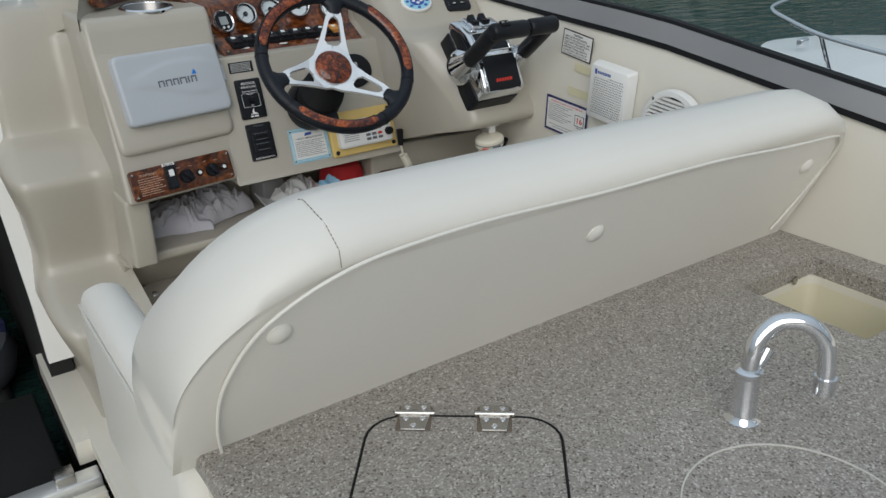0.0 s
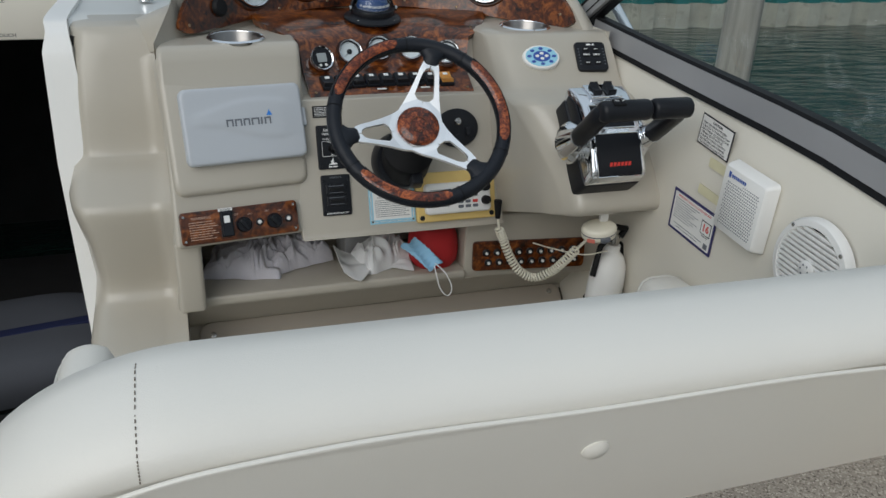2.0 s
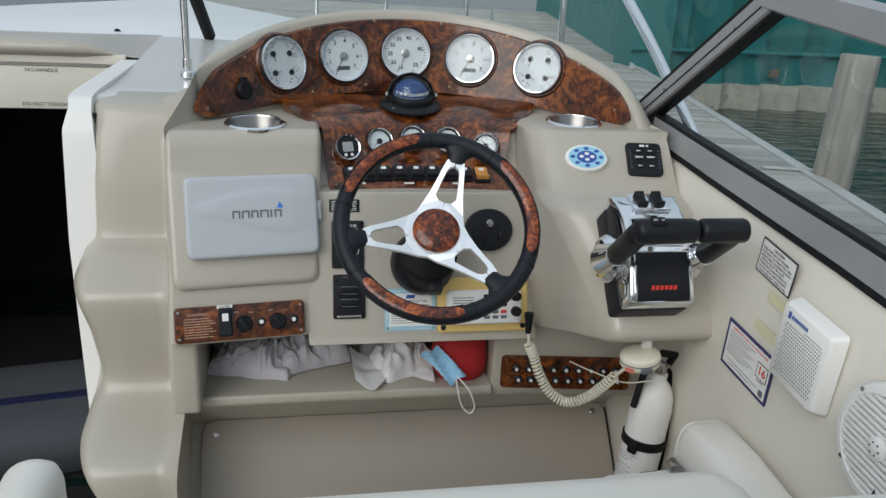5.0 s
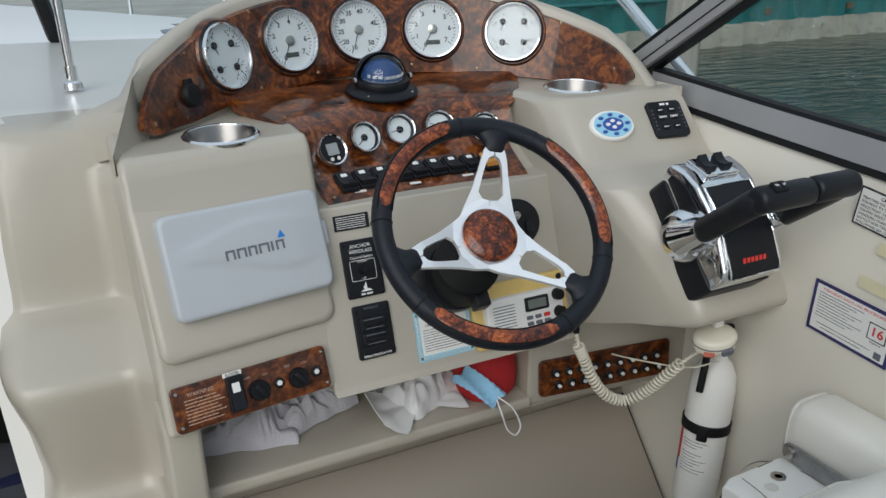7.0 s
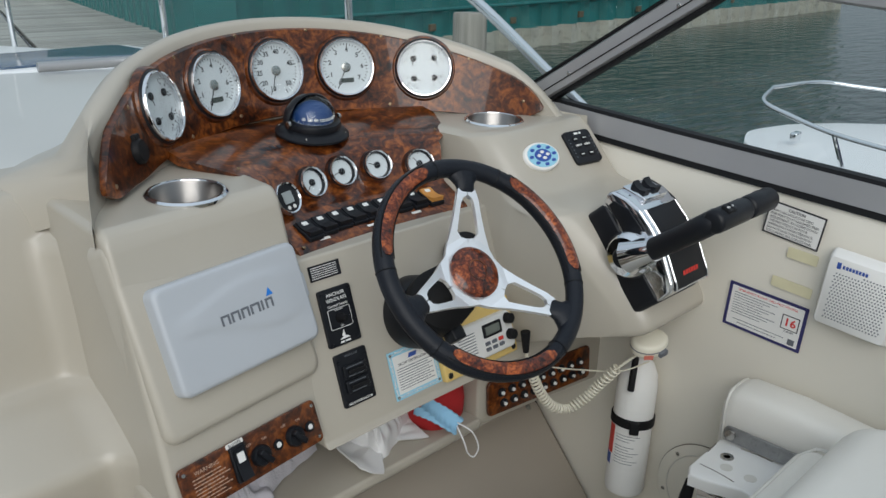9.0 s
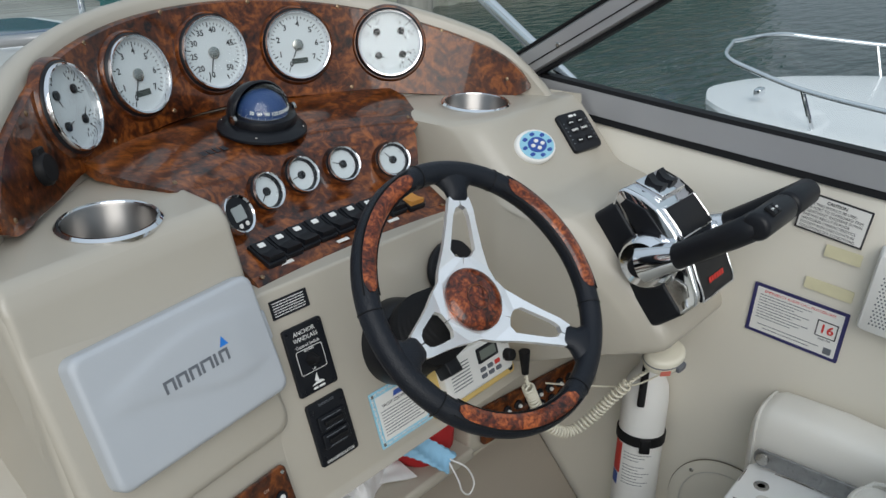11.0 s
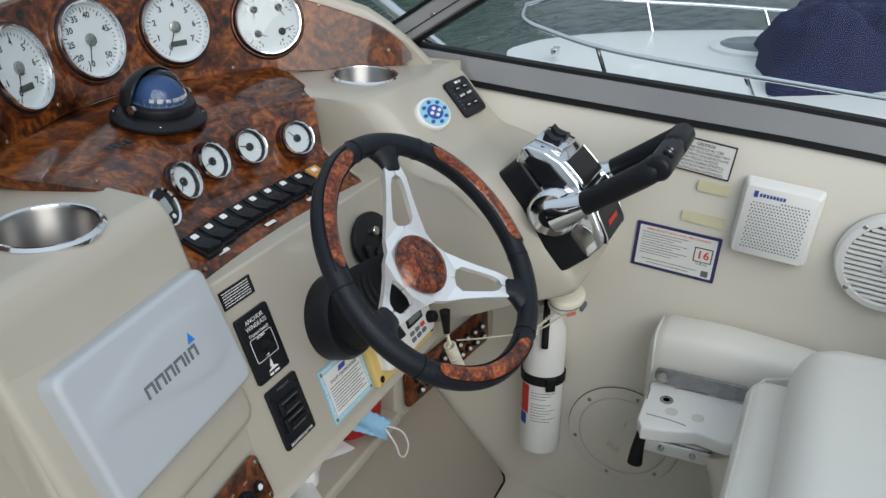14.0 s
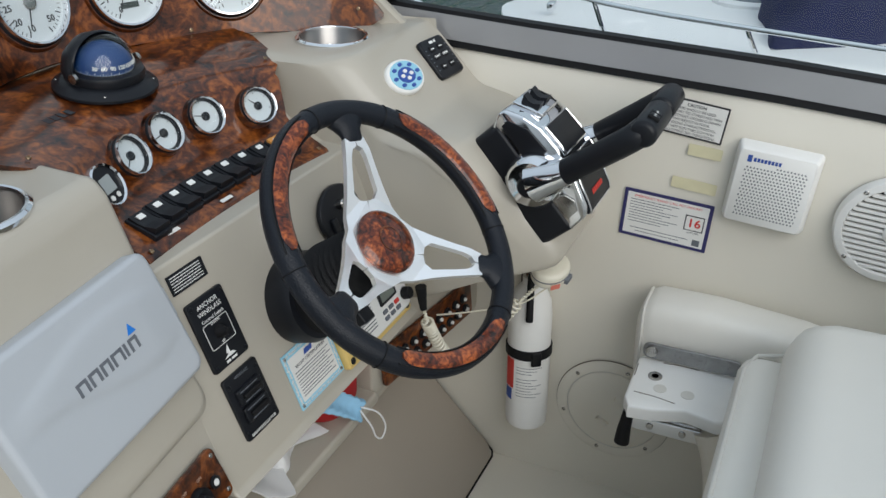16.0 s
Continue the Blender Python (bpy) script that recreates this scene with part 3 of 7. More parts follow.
def gauge(m, r, marks, label, group, needle=135.0, multi=False, hub_r=0.16, numerals=(), sub=""):
    """Round instrument: bezel ring, dial, ticks, numerals, needle, hub and lens."""
    g = thing("gauge", label, "gauge", m, group)
    bez = [(r * 0.88, 0.0), (r * 0.885, 0.008), (r * 0.905, 0.0115), (r * 0.945, 0.012), (r * 0.97, 0.008), (r * 0.97, -0.010), (r * 0.88, -0.010)]
    part("gasket", lathe([(r * 0.965, -0.010), (r * 0.965, 0.007), (r, 0.005), (r * 1.03, 0.002), (r * 1.03, -0.010)], 48, cap=False), PLASTIC_B, g, "black outer gasket")
    part("bezel", lathe(bez, 48, cap=False), CHROME, g, "polished chrome bezel")
    part("seat_ring", lathe([(r * 1.14, -0.010), (r * 1.10, -0.001), (r * 1.05, 0.003), (r * 1.025, 0.003), (r * 1.025, -0.010)], 48, cap=False), BURL, g)
    part("dial", lathe([(r * 0.89, 0.0), (r * 0.89, 0.001), (0, 0.001)], 40), DIAL, g)
    if r < 0.04:
        part("inner_ring", lathe([(r * 0.885, 0.0075), (r * 0.80, 0.0035), (r * 0.79, 0.0012)], 36, cap=False), PLASTIC_B, g, "black ring inside the bezel")
    tick = bmesh.new()
    n, a0, a1 = marks
    def add_tick(cx, cy, rad, a, long, wide):
        d = Vector((math.cos(a), math.sin(a)))
        s = Vector((-d.y, d.x)) * wide
        c = Vector((cx, cy))
        q = [c + d * rad - s, c + d * rad + s, c + d * (rad - long) + s, c + d * (rad - long) - s]
        loft(tick, [[(p.x, p.y, z) for p in q] for z in (0.001, 0.0014)])
    if multi:
        for cx, cy in ((-0.36, 0.34), (0.36, 0.34), (-0.36, -0.34), (0.36, -0.34)):
            for i in range(9):
                a = math.atan2(cy, cx) + radians(-62 + 124 * i / 8)
                add_tick(cx * r, cy * r, r * 0.40, a, r * (0.10 if i % 4 == 0 else 0.05), r * 0.011)
            for i in range(3):
                a = math.atan2(cy, cx) + radians(-50 + 50 * i)
                add_tick(cx * r, cy * r, r * 0.27, a, r * 0.055, r * 0.022)
    else:
        for i in range(n + 1):
            a = radians(a0 + (a1 - a0) * i / n)
            add_tick(0, 0, r * 0.80, a, r * (0.13 if i % 5 == 0 else 0.07), r * (0.013 if i % 5 == 0 else 0.008))
    part("scale_ticks", tick, INK, g)
    spots = ((-0.36, 0.34), (0.36, 0.34), (-0.36, -0.34), (0.36, -0.34)) if multi else ((0, 0),)
    for k, (cx, cy) in enumerate(spots):
        rr = r * (0.105 if multi else hub_r)
        part("needle_hub", lathe([(rr, 0.001), (rr, 0.004), (rr * 0.7, 0.005), (0, 0.005)], 20), PLASTIC_B if multi or hub_r > 0.2 else STEEL, g, "", pose(cx * r, cy * r, 0))
        part("needle", needle_bm(r * (0.36 if multi else 0.78)), INK, g, "", pose(cx * r, cy * r, 0, 0, 0, needle + 40 * k))
    for txt, a, rad in numerals:
        words(txt, r * 0.215, g, INK, r * rad * math.cos(radians(a)), r * rad * math.sin(radians(a)), 0.0012, name="numeral", bold=0.0003)
    if sub == "odometer":
        part("odometer", prism(rrect(r * 0.48, r * 0.15, 0.001), 0.001, 0.0018), LCD, g, "small grey digital counter", pose(0, -r * 0.44, 0))
    glass = part("lens", lathe([(r * 0.865, 0.0085), (r * 0.6, 0.0095), (0, 0.010)], 32, cap=False), GLASS, g, "clear domed lens")
    glass.visible_shadow = False
    return g


def dial_numbers(names, a0, a1, rad=0.58):
    return [(t, a0 + (a1 - a0) * i / (len(names) - 1), rad) for i, t in enumerate(names)]

G = 0.0615
rev = dial_numbers([str(i) for i in range(8)], 243, -40)
spd = [(t, a, 0.60) for t, a in (("10", 250), ("20", 217), ("25", 183), ("30", 150), ("35", 116), ("40", 78), ("45", 18), ("50", -48))]
gauge(on_arc(-37, 1.239, 0.0135), G, (1, 0, 0), "white four-in-one engine gauge with chrome bezel", "large dash gauges", 200, True)
gauge(on_arc(-18.4, 1.251, 0.0135), G, (35, 243, -40), "white tachometer with chrome bezel, needle at zero", "large dash gauges", 153, numerals=rev, sub="odometer")
gauge(on_arc(-0.7, 1.260, 0.0135), G, (40, 247, -67), "white speedometer with chrome bezel, needle at rest", "large dash gauges", 160, numerals=spd)
gauge(on_arc(17.4, 1.254, 0.0135), G, (35, 243, -40), "white tachometer with chrome bezel, needle at zero", "large dash gauges", 153, numerals=rev, sub="odometer")
gauge(on_arc(36.9, 1.244, 0.0135), G, (1, 0, 0), "white four-in-one engine gauge with chrome bezel", "large dash gauges", 170, True)
cap = thing("outlet_cap", "round black rubber power-socket cap on the burl panel", "socket cap", on_arc(-50, 1.189, 0.008))
part("cap", lathe([(0.021, 0), (0.021, 0.006), (0.017, 0.011), (0, 0.012)], 24), RUBBER, cap)
part("hinge_tab", prism(rrect(0.018, 0.010, 0.002), 0.0, 0.008, 0.002), RUBBER, cap, m=pose(0, 0.022, 0))

# lower burl cluster: shelf, gauge face, switch ledge
cluster = thing("instrument_cluster", "glossy burl-wood shelf and switch panel below the gauges", "dash panel")
def cl_pt(u, v):
    # u: -1..1 across, v: step down the profile from the back of the shelf to the switch ledge
    back_w, fold_w, low_w = 0.292, 0.208, 0.194
    prof = ((0.575, 1.166, back_w, 0.115), (0.500, 1.158, back_w * 0.99, 0.080), (0.407, 1.138, 0.240, 0.076), (0.386, 1.124, fold_w, 0.068), (0.376, 1.116, fold_w * 0.99, 0.066),
            (0.349, 1.058, 0.198, 0.050), (0.332, 1.048, 0.197, 0.044), (0.238, 1.016, low_w, 0.012), (0.232, 1.006, low_w, 0.012))
    y, z, w, b = prof[v]
    return (0.005 + u * w, y - b * u * u, z)
us_ = [-1 + 2 * i / 30 for i in range(31)]
bm = grid_sheet(cl_pt, us_, range(9), lambda u, v: tuple(Vector(cl_pt(u, v)) + Vector((0, 0.012, -0.014))))
es = [e for e in bm.edges if len(e.link_faces) == 2 and e.calc_face_angle(0) > radians(25)]
bmesh.ops.bevel(bm, geom=es, offset=0.004, segments=2, profile=0.5, affect="EDGES", clamp_overlap=True)
part("burl_board", bm, BURL, cluster)
for u, v in ((-0.93, 7), (0.93, 7), (-0.93, 2), (0.93, 2)):
    p = Vector(cl_pt(u, v)) + Vector((0, 0.004, 0.004))
    s = screw(cluster, 0, 0, 0, 0.0034, BRASS)
    s.matrix_local = pose(*p, 30, 0, 0)
for x0, txt in ((-0.125, None), (0.135, "312")):
    if txt:
        words(txt, 0.022, cluster, INK, x0, 0.418, 1.1485, name="model_number").matrix_local = pose(x0, 0.440, 1.1470, 12, 0, -4)
bm = bmesh.new()
for i, w in enumerate((0.008, 0.004, 0.009, 0.009, 0.008, 0.009)):
    loft(bm, [[(-0.152 + i * 0.012, 0, z), (-0.152 + i * 0.012 + w, 0, z), (-0.152 + i * 0.012 + w, 0.014, z), (-0.152 + i * 0.012, 0.014, z)] for z in (0, 0.0006)])
part("name_mark", bm, INK, cluster, m=pose(0, 0.425, 1.1440, 12, 0, 4))
g2 = 0.0292
def on_cluster(x, z):
    u = (x - 0.005) / 0.2
    return pose(x, 0.375 - 0.064 * u * u - (1.118 - z) * 0.48 - 0.003, z, 90 - 25, 0, -u * 24)
digi = thing("gauge", "small digital clock gauge with chrome bezel", "gauge", on_cluster(-0.147, 1.081), "small dash gauges")
part("bezel", lathe([(g2 * 0.86, 0.0), (g2 * 0.86, 0.005), (g2 * 0.95, 0.007), (g2, 0.004), (g2, -0.004)], 32, cap=False), CHROME, digi)
part("face", lathe([(g2 * 0.88, 0), (g2 * 0.88, 0.003), (0, 0.003)], 28), PLASTIC_B, digi)
part("screen", prism(rrect(0.024, 0.021, 0.002), 0.003, 0.004), surface("grey_lcd", (0.33, 0.36, 0.36), 0.3), digi, "grey liquid-crystal screen", pose(0, 0.001, 0))
for sx in (-0.007, 0.007):
    part("button", lathe([(0.0035, 0.003), (0.0035, 0.0045), (0, 0.005)], 12), PLASTIC_W, digi, m=pose(sx, -0.0165, 0))
for x, z, nd in ((-0.075, 1.089, 130), (0.001, 1.093, 100), (0.079, 1.093, 70), (0.160, 1.087, 40)):
    gauge(on_cluster(x, z), g2, (20, 200, -20), "small white engine gauge with chrome bezel", "small dash gauges", nd, hub_r=0.22)

# rocker switches on the ledge
def rocker(m, label, mat, group):
    r = thing("rocker_switch", label, "switch", m, group)
    part("housing", prism(rrect(0.0325, 0.050, 0.003), -0.004, 0.005, 0.0015), PLASTIC_B, r)
    bm = bmesh.new()
    loft(bm, [[(-0.0135, y, z0), (0.0135, y, z0), (0.013, y, z1), (-0.013, y, z1)] for y, z0, z1 in ((-0.021, 0.004, 0.014), (-0.004, 0.004, 0.008), (0.004, 0.004, 0.007), (0.021, 0.004, 0.009))])
    part("paddle", bm, mat, r)
    part("legend", prism(rrect(0.011, 0.008, 0.001), 0.0, 0.0008), INK_W, r, m=pose(0, 0.0125, 0.0082, 7, 0, 0))
    return r
for i in range(9):
    x = -0.142 + i * 0.0355
    u = (x - 0.005) / 0.19
    m = pose(x, 0.280 - 0.025 * u * u, 1.0325, 19, 0, -u * 4)
    rocker(m, "orange rocker switch with white legend" if i == 8 else "black rocker switch with white legend", ORANGE if i == 8 else PLASTIC_B, "dash rocker switches")
for x0, w in ((-0.13, 0.034), (-0.02, 0.022), (0.085, 0.022)):
    tag = solo("switch_label", prism(rrect(w, 0.006, 0.001), 0, 0.0006), PAPER, "tiny printed white label strip under the switches", "label", pose(x0, 0.2445, 1.0205, 19, 0, 0))

# compass on the shelf
comp = thing("compass", "black dashboard compass with clear dome and blue card", "compass", pose(0.007, 0.456, 1.1525, 10, 0, 0))
part("base_plate", lathe([(0.071, 0), (0.071, 0.004), (0.066, 0.008), (0.056, 0.014), (0, 0.014)], 44), PLASTIC_B, comp)
for k in range(4):
    screw(comp, 0.064 * math.cos(radians(45 + 90 * k)), 0.064 * math.sin(radians(45 + 90 * k)), 0.008, 0.0026, STEEL)
part("bowl", lathe([(0.053, 0.012), (0.055, 0.022), (0.053, 0.027), (0.047, 0.028), (0, 0.028)], 40), PLASTIC_B, comp)
RC, ZC = 0.0405, 0.026
part("card", lathe([(RC, ZC)] + [(RC * math.cos(radians(a)), ZC + RC * 0.92 * math.sin(radians(a))) for a in range(10, 90, 10)] + [(0, ZC + RC * 0.92)], 40), BLUE_CARD, comp, "dark blue compass card with white figures")
tick = bmesh.new()
for i in range(72):
    a = 2 * math.pi * i / 72
    hgt = 0.0055 if i % 3 == 0 else 0.003
    rows_ = []
    for da in (-0.008, 0.008):
        for z, k in ((0.0, 1.012), (hgt, 1.004)):
            rows_.append((RC * k * math.cos(a + da), RC * k * math.sin(a + da), ZC + 0.001 + z))
    f = [tick.verts.new(p) for p in (rows_[0], rows_[2], rows_[3], rows_[1])]
    tick.faces.new(f)
part("card_marks", tick, INK_W, comp)
for k, txt in enumerate(("30", "60", "90", "120", "150", "180", "210", "240")):
    a = radians(-150 + 17.2 * k)
    words(txt, 0.0078, comp, INK_W, 0, 0, 0, name="numeral", bold=0.0002).matrix_local = pose(RC * 1.0 * math.cos(a), RC * 1.0 * math.sin(a), ZC + 0.0118, 74, 0, math.degrees(a) + 90)
dome = part("dome", lathe([(0.0475, 0.026)] + [(0.0475 * math.cos(radians(a)), 0.026 + 0.046 * math.sin(radians(a))) for a in range(8, 91, 8)], 40, cap=False), GLASS, comp, "clear domed cover")
dome.visible_shadow = False
def visor_pt(th, v):
    # strip over the back of the dome; its front edge arches across the top
    sweep, rad = ((6, 0.051), (30, 0.051), (55, 0.0505), (78, 0.0505), (82, 0.0525), (78, 0.0548), (55, 0.0560), (30, 0.0565), (6, 0.0565))[v]
    c, s = math.cos(radians(th)), math.sin(radians(th))
    return (rad * s, rad * c * math.cos(radians(sweep)), 0.022 + rad * c * math.sin(radians(sweep)))
part("visor", grid_sheet(visor_pt, [-88 + 8 * i for i in range(23)], range(9)), PLASTIC_B, comp, "black plastic sun visor", angle=50)
for sx in (-1, 1):
    part("pivot_knob", lathe([(0.007, 0), (0.007, 0.005), (0, 0.006)], 16), STEEL, comp, m=pose(sx * 0.055, -0.004, 0.026, 0, 90 * sx, 0))

# cup holders
for x, y, z in ((-0.339, 0.292, 1.1355), (0.352, 0.298, 1.149)):
    cup = thing("cup_holder", "polished stainless cup holder sunk in the dash top", "cup holder", pose(x, y, z, 4, 0, 0), "dash cup holders")
    part("rim", lathe([(0.0535, 0.0), (0.0555, 0.004), (0.059, 0.0045), (0.0625, 0.001), (0.0615, -0.004)], 48, cap=False), CHROME, cup, "bright polished rim")
    part("well", lathe([(0.0545, 0.003), (0.0525, 0.0), (0.049, -0.085), (0.045, -0.090), (0, -0.090)], 40, cap=False), WELL, cup, "dull brushed steel well")
    carve("left_body" if x < 0 else "right_pod", lathe([(0.0565, -0.097), (0.0565, 0.05)], 40), pose(x, y, z, 4, 0, 0))

# ---- steering wheel: normal raised 41 degrees, dished hub ----
WH = pose(-0.002, -0.0145, 1.009, 90 - 41.1, 0, -3.5)
DISH = -0.036
wheel = thing("steering_wheel", "black leather sport steering wheel with burl inlays and three alloy spokes", "steering wheel", WH)
RW = 0.177
ring = [(RW * math.cos(2 * math.pi * i / 96), RW * math.sin(2 * math.pi * i / 96), 0) for i in range(96)]
part("rim", tube(ring, 0.0155, 14, closed=True), LEATHER, wheel)
SP = (73, 191, 312)   # spoke directions in degrees
for a0, a1 in ((100, 161.5), (-19.5, 45), (219.5, 282.5)):
    bm = bmesh.new()
    rings = []
    n = 24
    for i in range(n + 1):
        a = radians(a0 + (a1 - a0) * i / n)
        k = min(1.0, min(i, n - i) / 2.0 + 0.35)
        w = 0.0105 * k
        rr = []
        for b in (-36, -22, -8, 8, 22, 36):
            br = radians(b + 8) * k
            q = RW - math.sin(br) * 0.0172
            rr.append((q * math.cos(a), q * math.sin(a), 0.0172 * math.cos(br)))
        for b in (32, 0, -32):
            br = radians(b + 8) * k
            q = RW - math.sin(br) * 0.0140
            rr.append((q * math.cos(a), q * math.sin(a), 0.0140 * math.cos(br)))
        rings.append(rr)
    loft(bm, rings)
    for off in (-0.0125, 0.0125):
        pts = []
        for i in range(25):
            a = radians(a0 - 1.0 + (a1 - a0 + 2.0) * i / 24)
            br = math.asin(max(-0.9, min(0.9, (0.0024 + off) / 0.0172)))
            pts.append(((RW - math.sin(br) * 0.0165) * math.cos(a), (RW - math.sin(br) * 0.0165) * math.sin(a), 0.0165 * math.cos(br)))
        part("inlay_edge", tube(pts, 0.0011, 5), RUBBER, wheel)
    part("burl_inlay", bm, BURL_RED, wheel, "reddish lacquered burl inlay")
    for e in (a0 - 7, a1 + 7):
        a = radians(e)
        t = [(RW * math.cos(a) + math.cos(a) * 0.0158 * math.cos(p), RW * math.sin(a) + math.sin(a) * 0.0158 * math.cos(p), 0.0158 * math.sin(p)) for p in [2 * math.pi * k / 20 for k in range(20)]]
        part("rim_groove", tube(t, 0.0009, 5, closed=True), RUBBER, wheel)


def spoke_bm(a):
    """Tapered alloy spoke with a slot, drawn as two rails that join at both ends."""
    d = Vector((math.cos(radians(a)), math.sin(radians(a))))
    s = Vector((-d.y, d.x))
    bm = bmesh.new()
    def P(r, o, z):
        v = d * r + s * o
        return (v.x, v.y, z)
    outer = [(0.020, 0.050), (0.045, 0.0415), (0.072, 0.0325), (0.100, 0.0255), (0.122, 0.0210), (0.138, 0.0165), (0.143, 0.0)]
    inner = [(0.059, 0.001), (0.061, 0.013), (0.070, 0.0205), (0.098, 0.0160), (0.114, 0.0128), (0.123, 0.0085), (0.127, 0.001)]
    def zz(r):
        return -0.003 - 0.032 * min(1.0, max(0.0, (0.130 - r) / 0.085))
    for sg in (1, -1):
        for (r0, o0), (r1, o1), (q0, p0), (q1, p1) in zip(outer, outer[1:], inner, inner[1:]):
            quad = [(r0, o0 * sg), (r1, o1 * sg), (q1, p1 * sg), (q0, p0 * sg)]
            loft(bm, [[P(r, o, zz(r) - 0.0045) for r, o in quad], [P(r, o, zz(r) + 0.0035) for r, o in quad]])
        quad = [(0.020, 0.050 * sg), (0.060, 0.001 * sg), (0.050, 0.0), (0.010, 0.0)]
        loft(bm, [[P(r, o, zz(r) - 0.0045) for r, o in quad], [P(r, o, zz(r) + 0.0035) for r, o in quad]])
    bmesh.ops.remove_doubles(bm, verts=bm.verts, dist=1e-5)
    return bm
for a in SP:
    part("spoke", spoke_bm(a), ALLOY, wheel, "polished slotted alloy spoke", angle=25)
    # thumb grip: leather boss between rim and spoke
    d = Vector((math.cos(radians(a)), math.sin(radians(a)), 0))
    s = Vector((-d.y, d.x, 0))
    bm = bmesh.new()
    rings = []
    for r, w, h in ((0.177, 0.046, 0.014), (0.167, 0.038, 0.0145), (0.158, 0.026, 0.0135), (0.150, 0.0185, 0.012), (0.143, 0.017, 0.0095), (0.137, 0.0165, 0.007), (0.133, 0.014, 0.004)):
        rings.append([tuple(d * r + s * (w * math.cos(k * math.pi / 8)) + Vector((0, 0, h * math.sin(k * math.pi / 8) - 0.003))) for k in range(16)])
    loft(bm, rings)
    part("thumb_grip", bm, LEATHER, wheel, "moulded black leather thumb grip")
part("hub_plate", lathe([(0.040, -0.014), (0.047, -0.006), (0.047, 0.003), (0.043, 0.006), (0, 0.006)], 40), ALLOY, wheel, m=pose(0, 0, DISH))
part("hub_cap", lathe([(0.0445, 0.006), (0.0445, 0.010), (0.040, 0.015), (0.024, 0.0185), (0, 0.0195)], 40), BURL_RED, wheel, "round lacquered burl hub cap", pose(0, 0, DISH))
part("hub_emblem", lathe([(0.018, 0.0185), (0.018, 0.0196), (0.016, 0.0199), (0.0155, 0.0193)], 32, cap=False), BURL, wheel, "raised ring emblem", pose(0, 0, DISH))

# tilt column with bellows
col = thing("steering_column", "black tilt steering column with ribbed rubber bellows", "steering column", WH @ pose(0, 0, DISH))
prof = [(0.030, -0.012)]
for i in range(9):
    z = -0.022 - i * 0.0105
    r = 0.038 + i * 0.0017
    prof += [(r + 0.004, z), (r - 0.003, z - 0.005)]
prof += [(0.054, -0.118), (0.056, -0.125), (0.056, -0.175), (0.0, -0.175)]
part("bellows", lathe(prof, 40), RUBBER, col, angle=60)
part("tilt_lever", block(-0.013, 0.013, -0.075, -0.048, -0.150, -0.118, 0.003), PLASTIC_B, col, "black tilt release lever", pose(0.012, 0, 0))
base = thing("column_base", "round black helm bezel behind the wheel", "helm bezel", on_face(0.0, 0.157, 0.872, 17))
part("bezel", lathe([(0.066, -0.01), (0.066, 0.020), (0.060, 0.032), (0, 0.032)], 40), PLASTIC_B, base)
kill = thing("ignition_plate", "oval black ignition key plate with two keyholes", "ignition switch", on_face(0.143, 0.179, 0.936, 17))
part("plate", prism(circ(0.052, 36, ry=0.045), 0, 0.008, 0.003), PLASTIC_B, kill)
part("key_button", lathe([(0.008, 0.006), (0.008, 0.018), (0.006, 0.020), (0, 0.020)], 16), STEEL, kill, "steel key barrel", pose(0.0, 0.014, 0))
for sx in (-0.028, 0.026):
    part("key_slot", prism(rrect(0.013, 0.022, 0.003), 0.006, 0.014, 0.002), PLASTIC_B, kill, m=pose(sx, -0.010, 0))
part("key_switch", lathe([(0.010, 0.006), (0.009, 0.012), (0, 0.012)], 16), PLASTIC_B, kill, m=pose(0.0, -0.024, 0))

# ---- throttle binnacle on the right pod ----
TH = on_face(0.388, -0.0415, 0.9305, 39.3, 0)
thr = thing("throttle_control", "chrome and black twin-lever throttle control, levers raised", "throttle")
thr.matrix_world = TH
part("base_gasket", prism(rrect(0.138, 0.206, 0.012), -0.012, 0.046, 0.004), PLASTIC_B, thr, "black plastic base box", pose(0, 0.003, 0))
def binnacle(x0, x1):
    bm = bmesh.new()
    prof = [(-0.098, 0.036), (-0.098, 0.050), (-0.0945, 0.076), (-0.084, 0.085), (-0.030, 0.100), (0.020, 0.1045), (0.060, 0.1015), (0.090, 0.090), (0.116, 0.072), (0.118, 0.060), (0.104, 0.036)]
    loft(bm, [[(x, y, z) for y, z in prof] for x in (x0, x1)])
    for v in bm.verts:
        v.co.x *= 1.0 - 0.10 * max(0.0, (v.co.z - 0.06) / 0.045)
    bmesh.ops.recalc_face_normals(bm, faces=bm.faces)
    bmesh.ops.bevel(bm, geom=[e for e in bm.edges if e.calc_face_angle(0) > 0.2], offset=0.005, segments=3, profile=0.5, affect="EDGES", clamp_overlap=True)
    return bm
part("chrome_body", binnacle(-0.066, 0.066), CHROME, thr, "polished chrome housing")
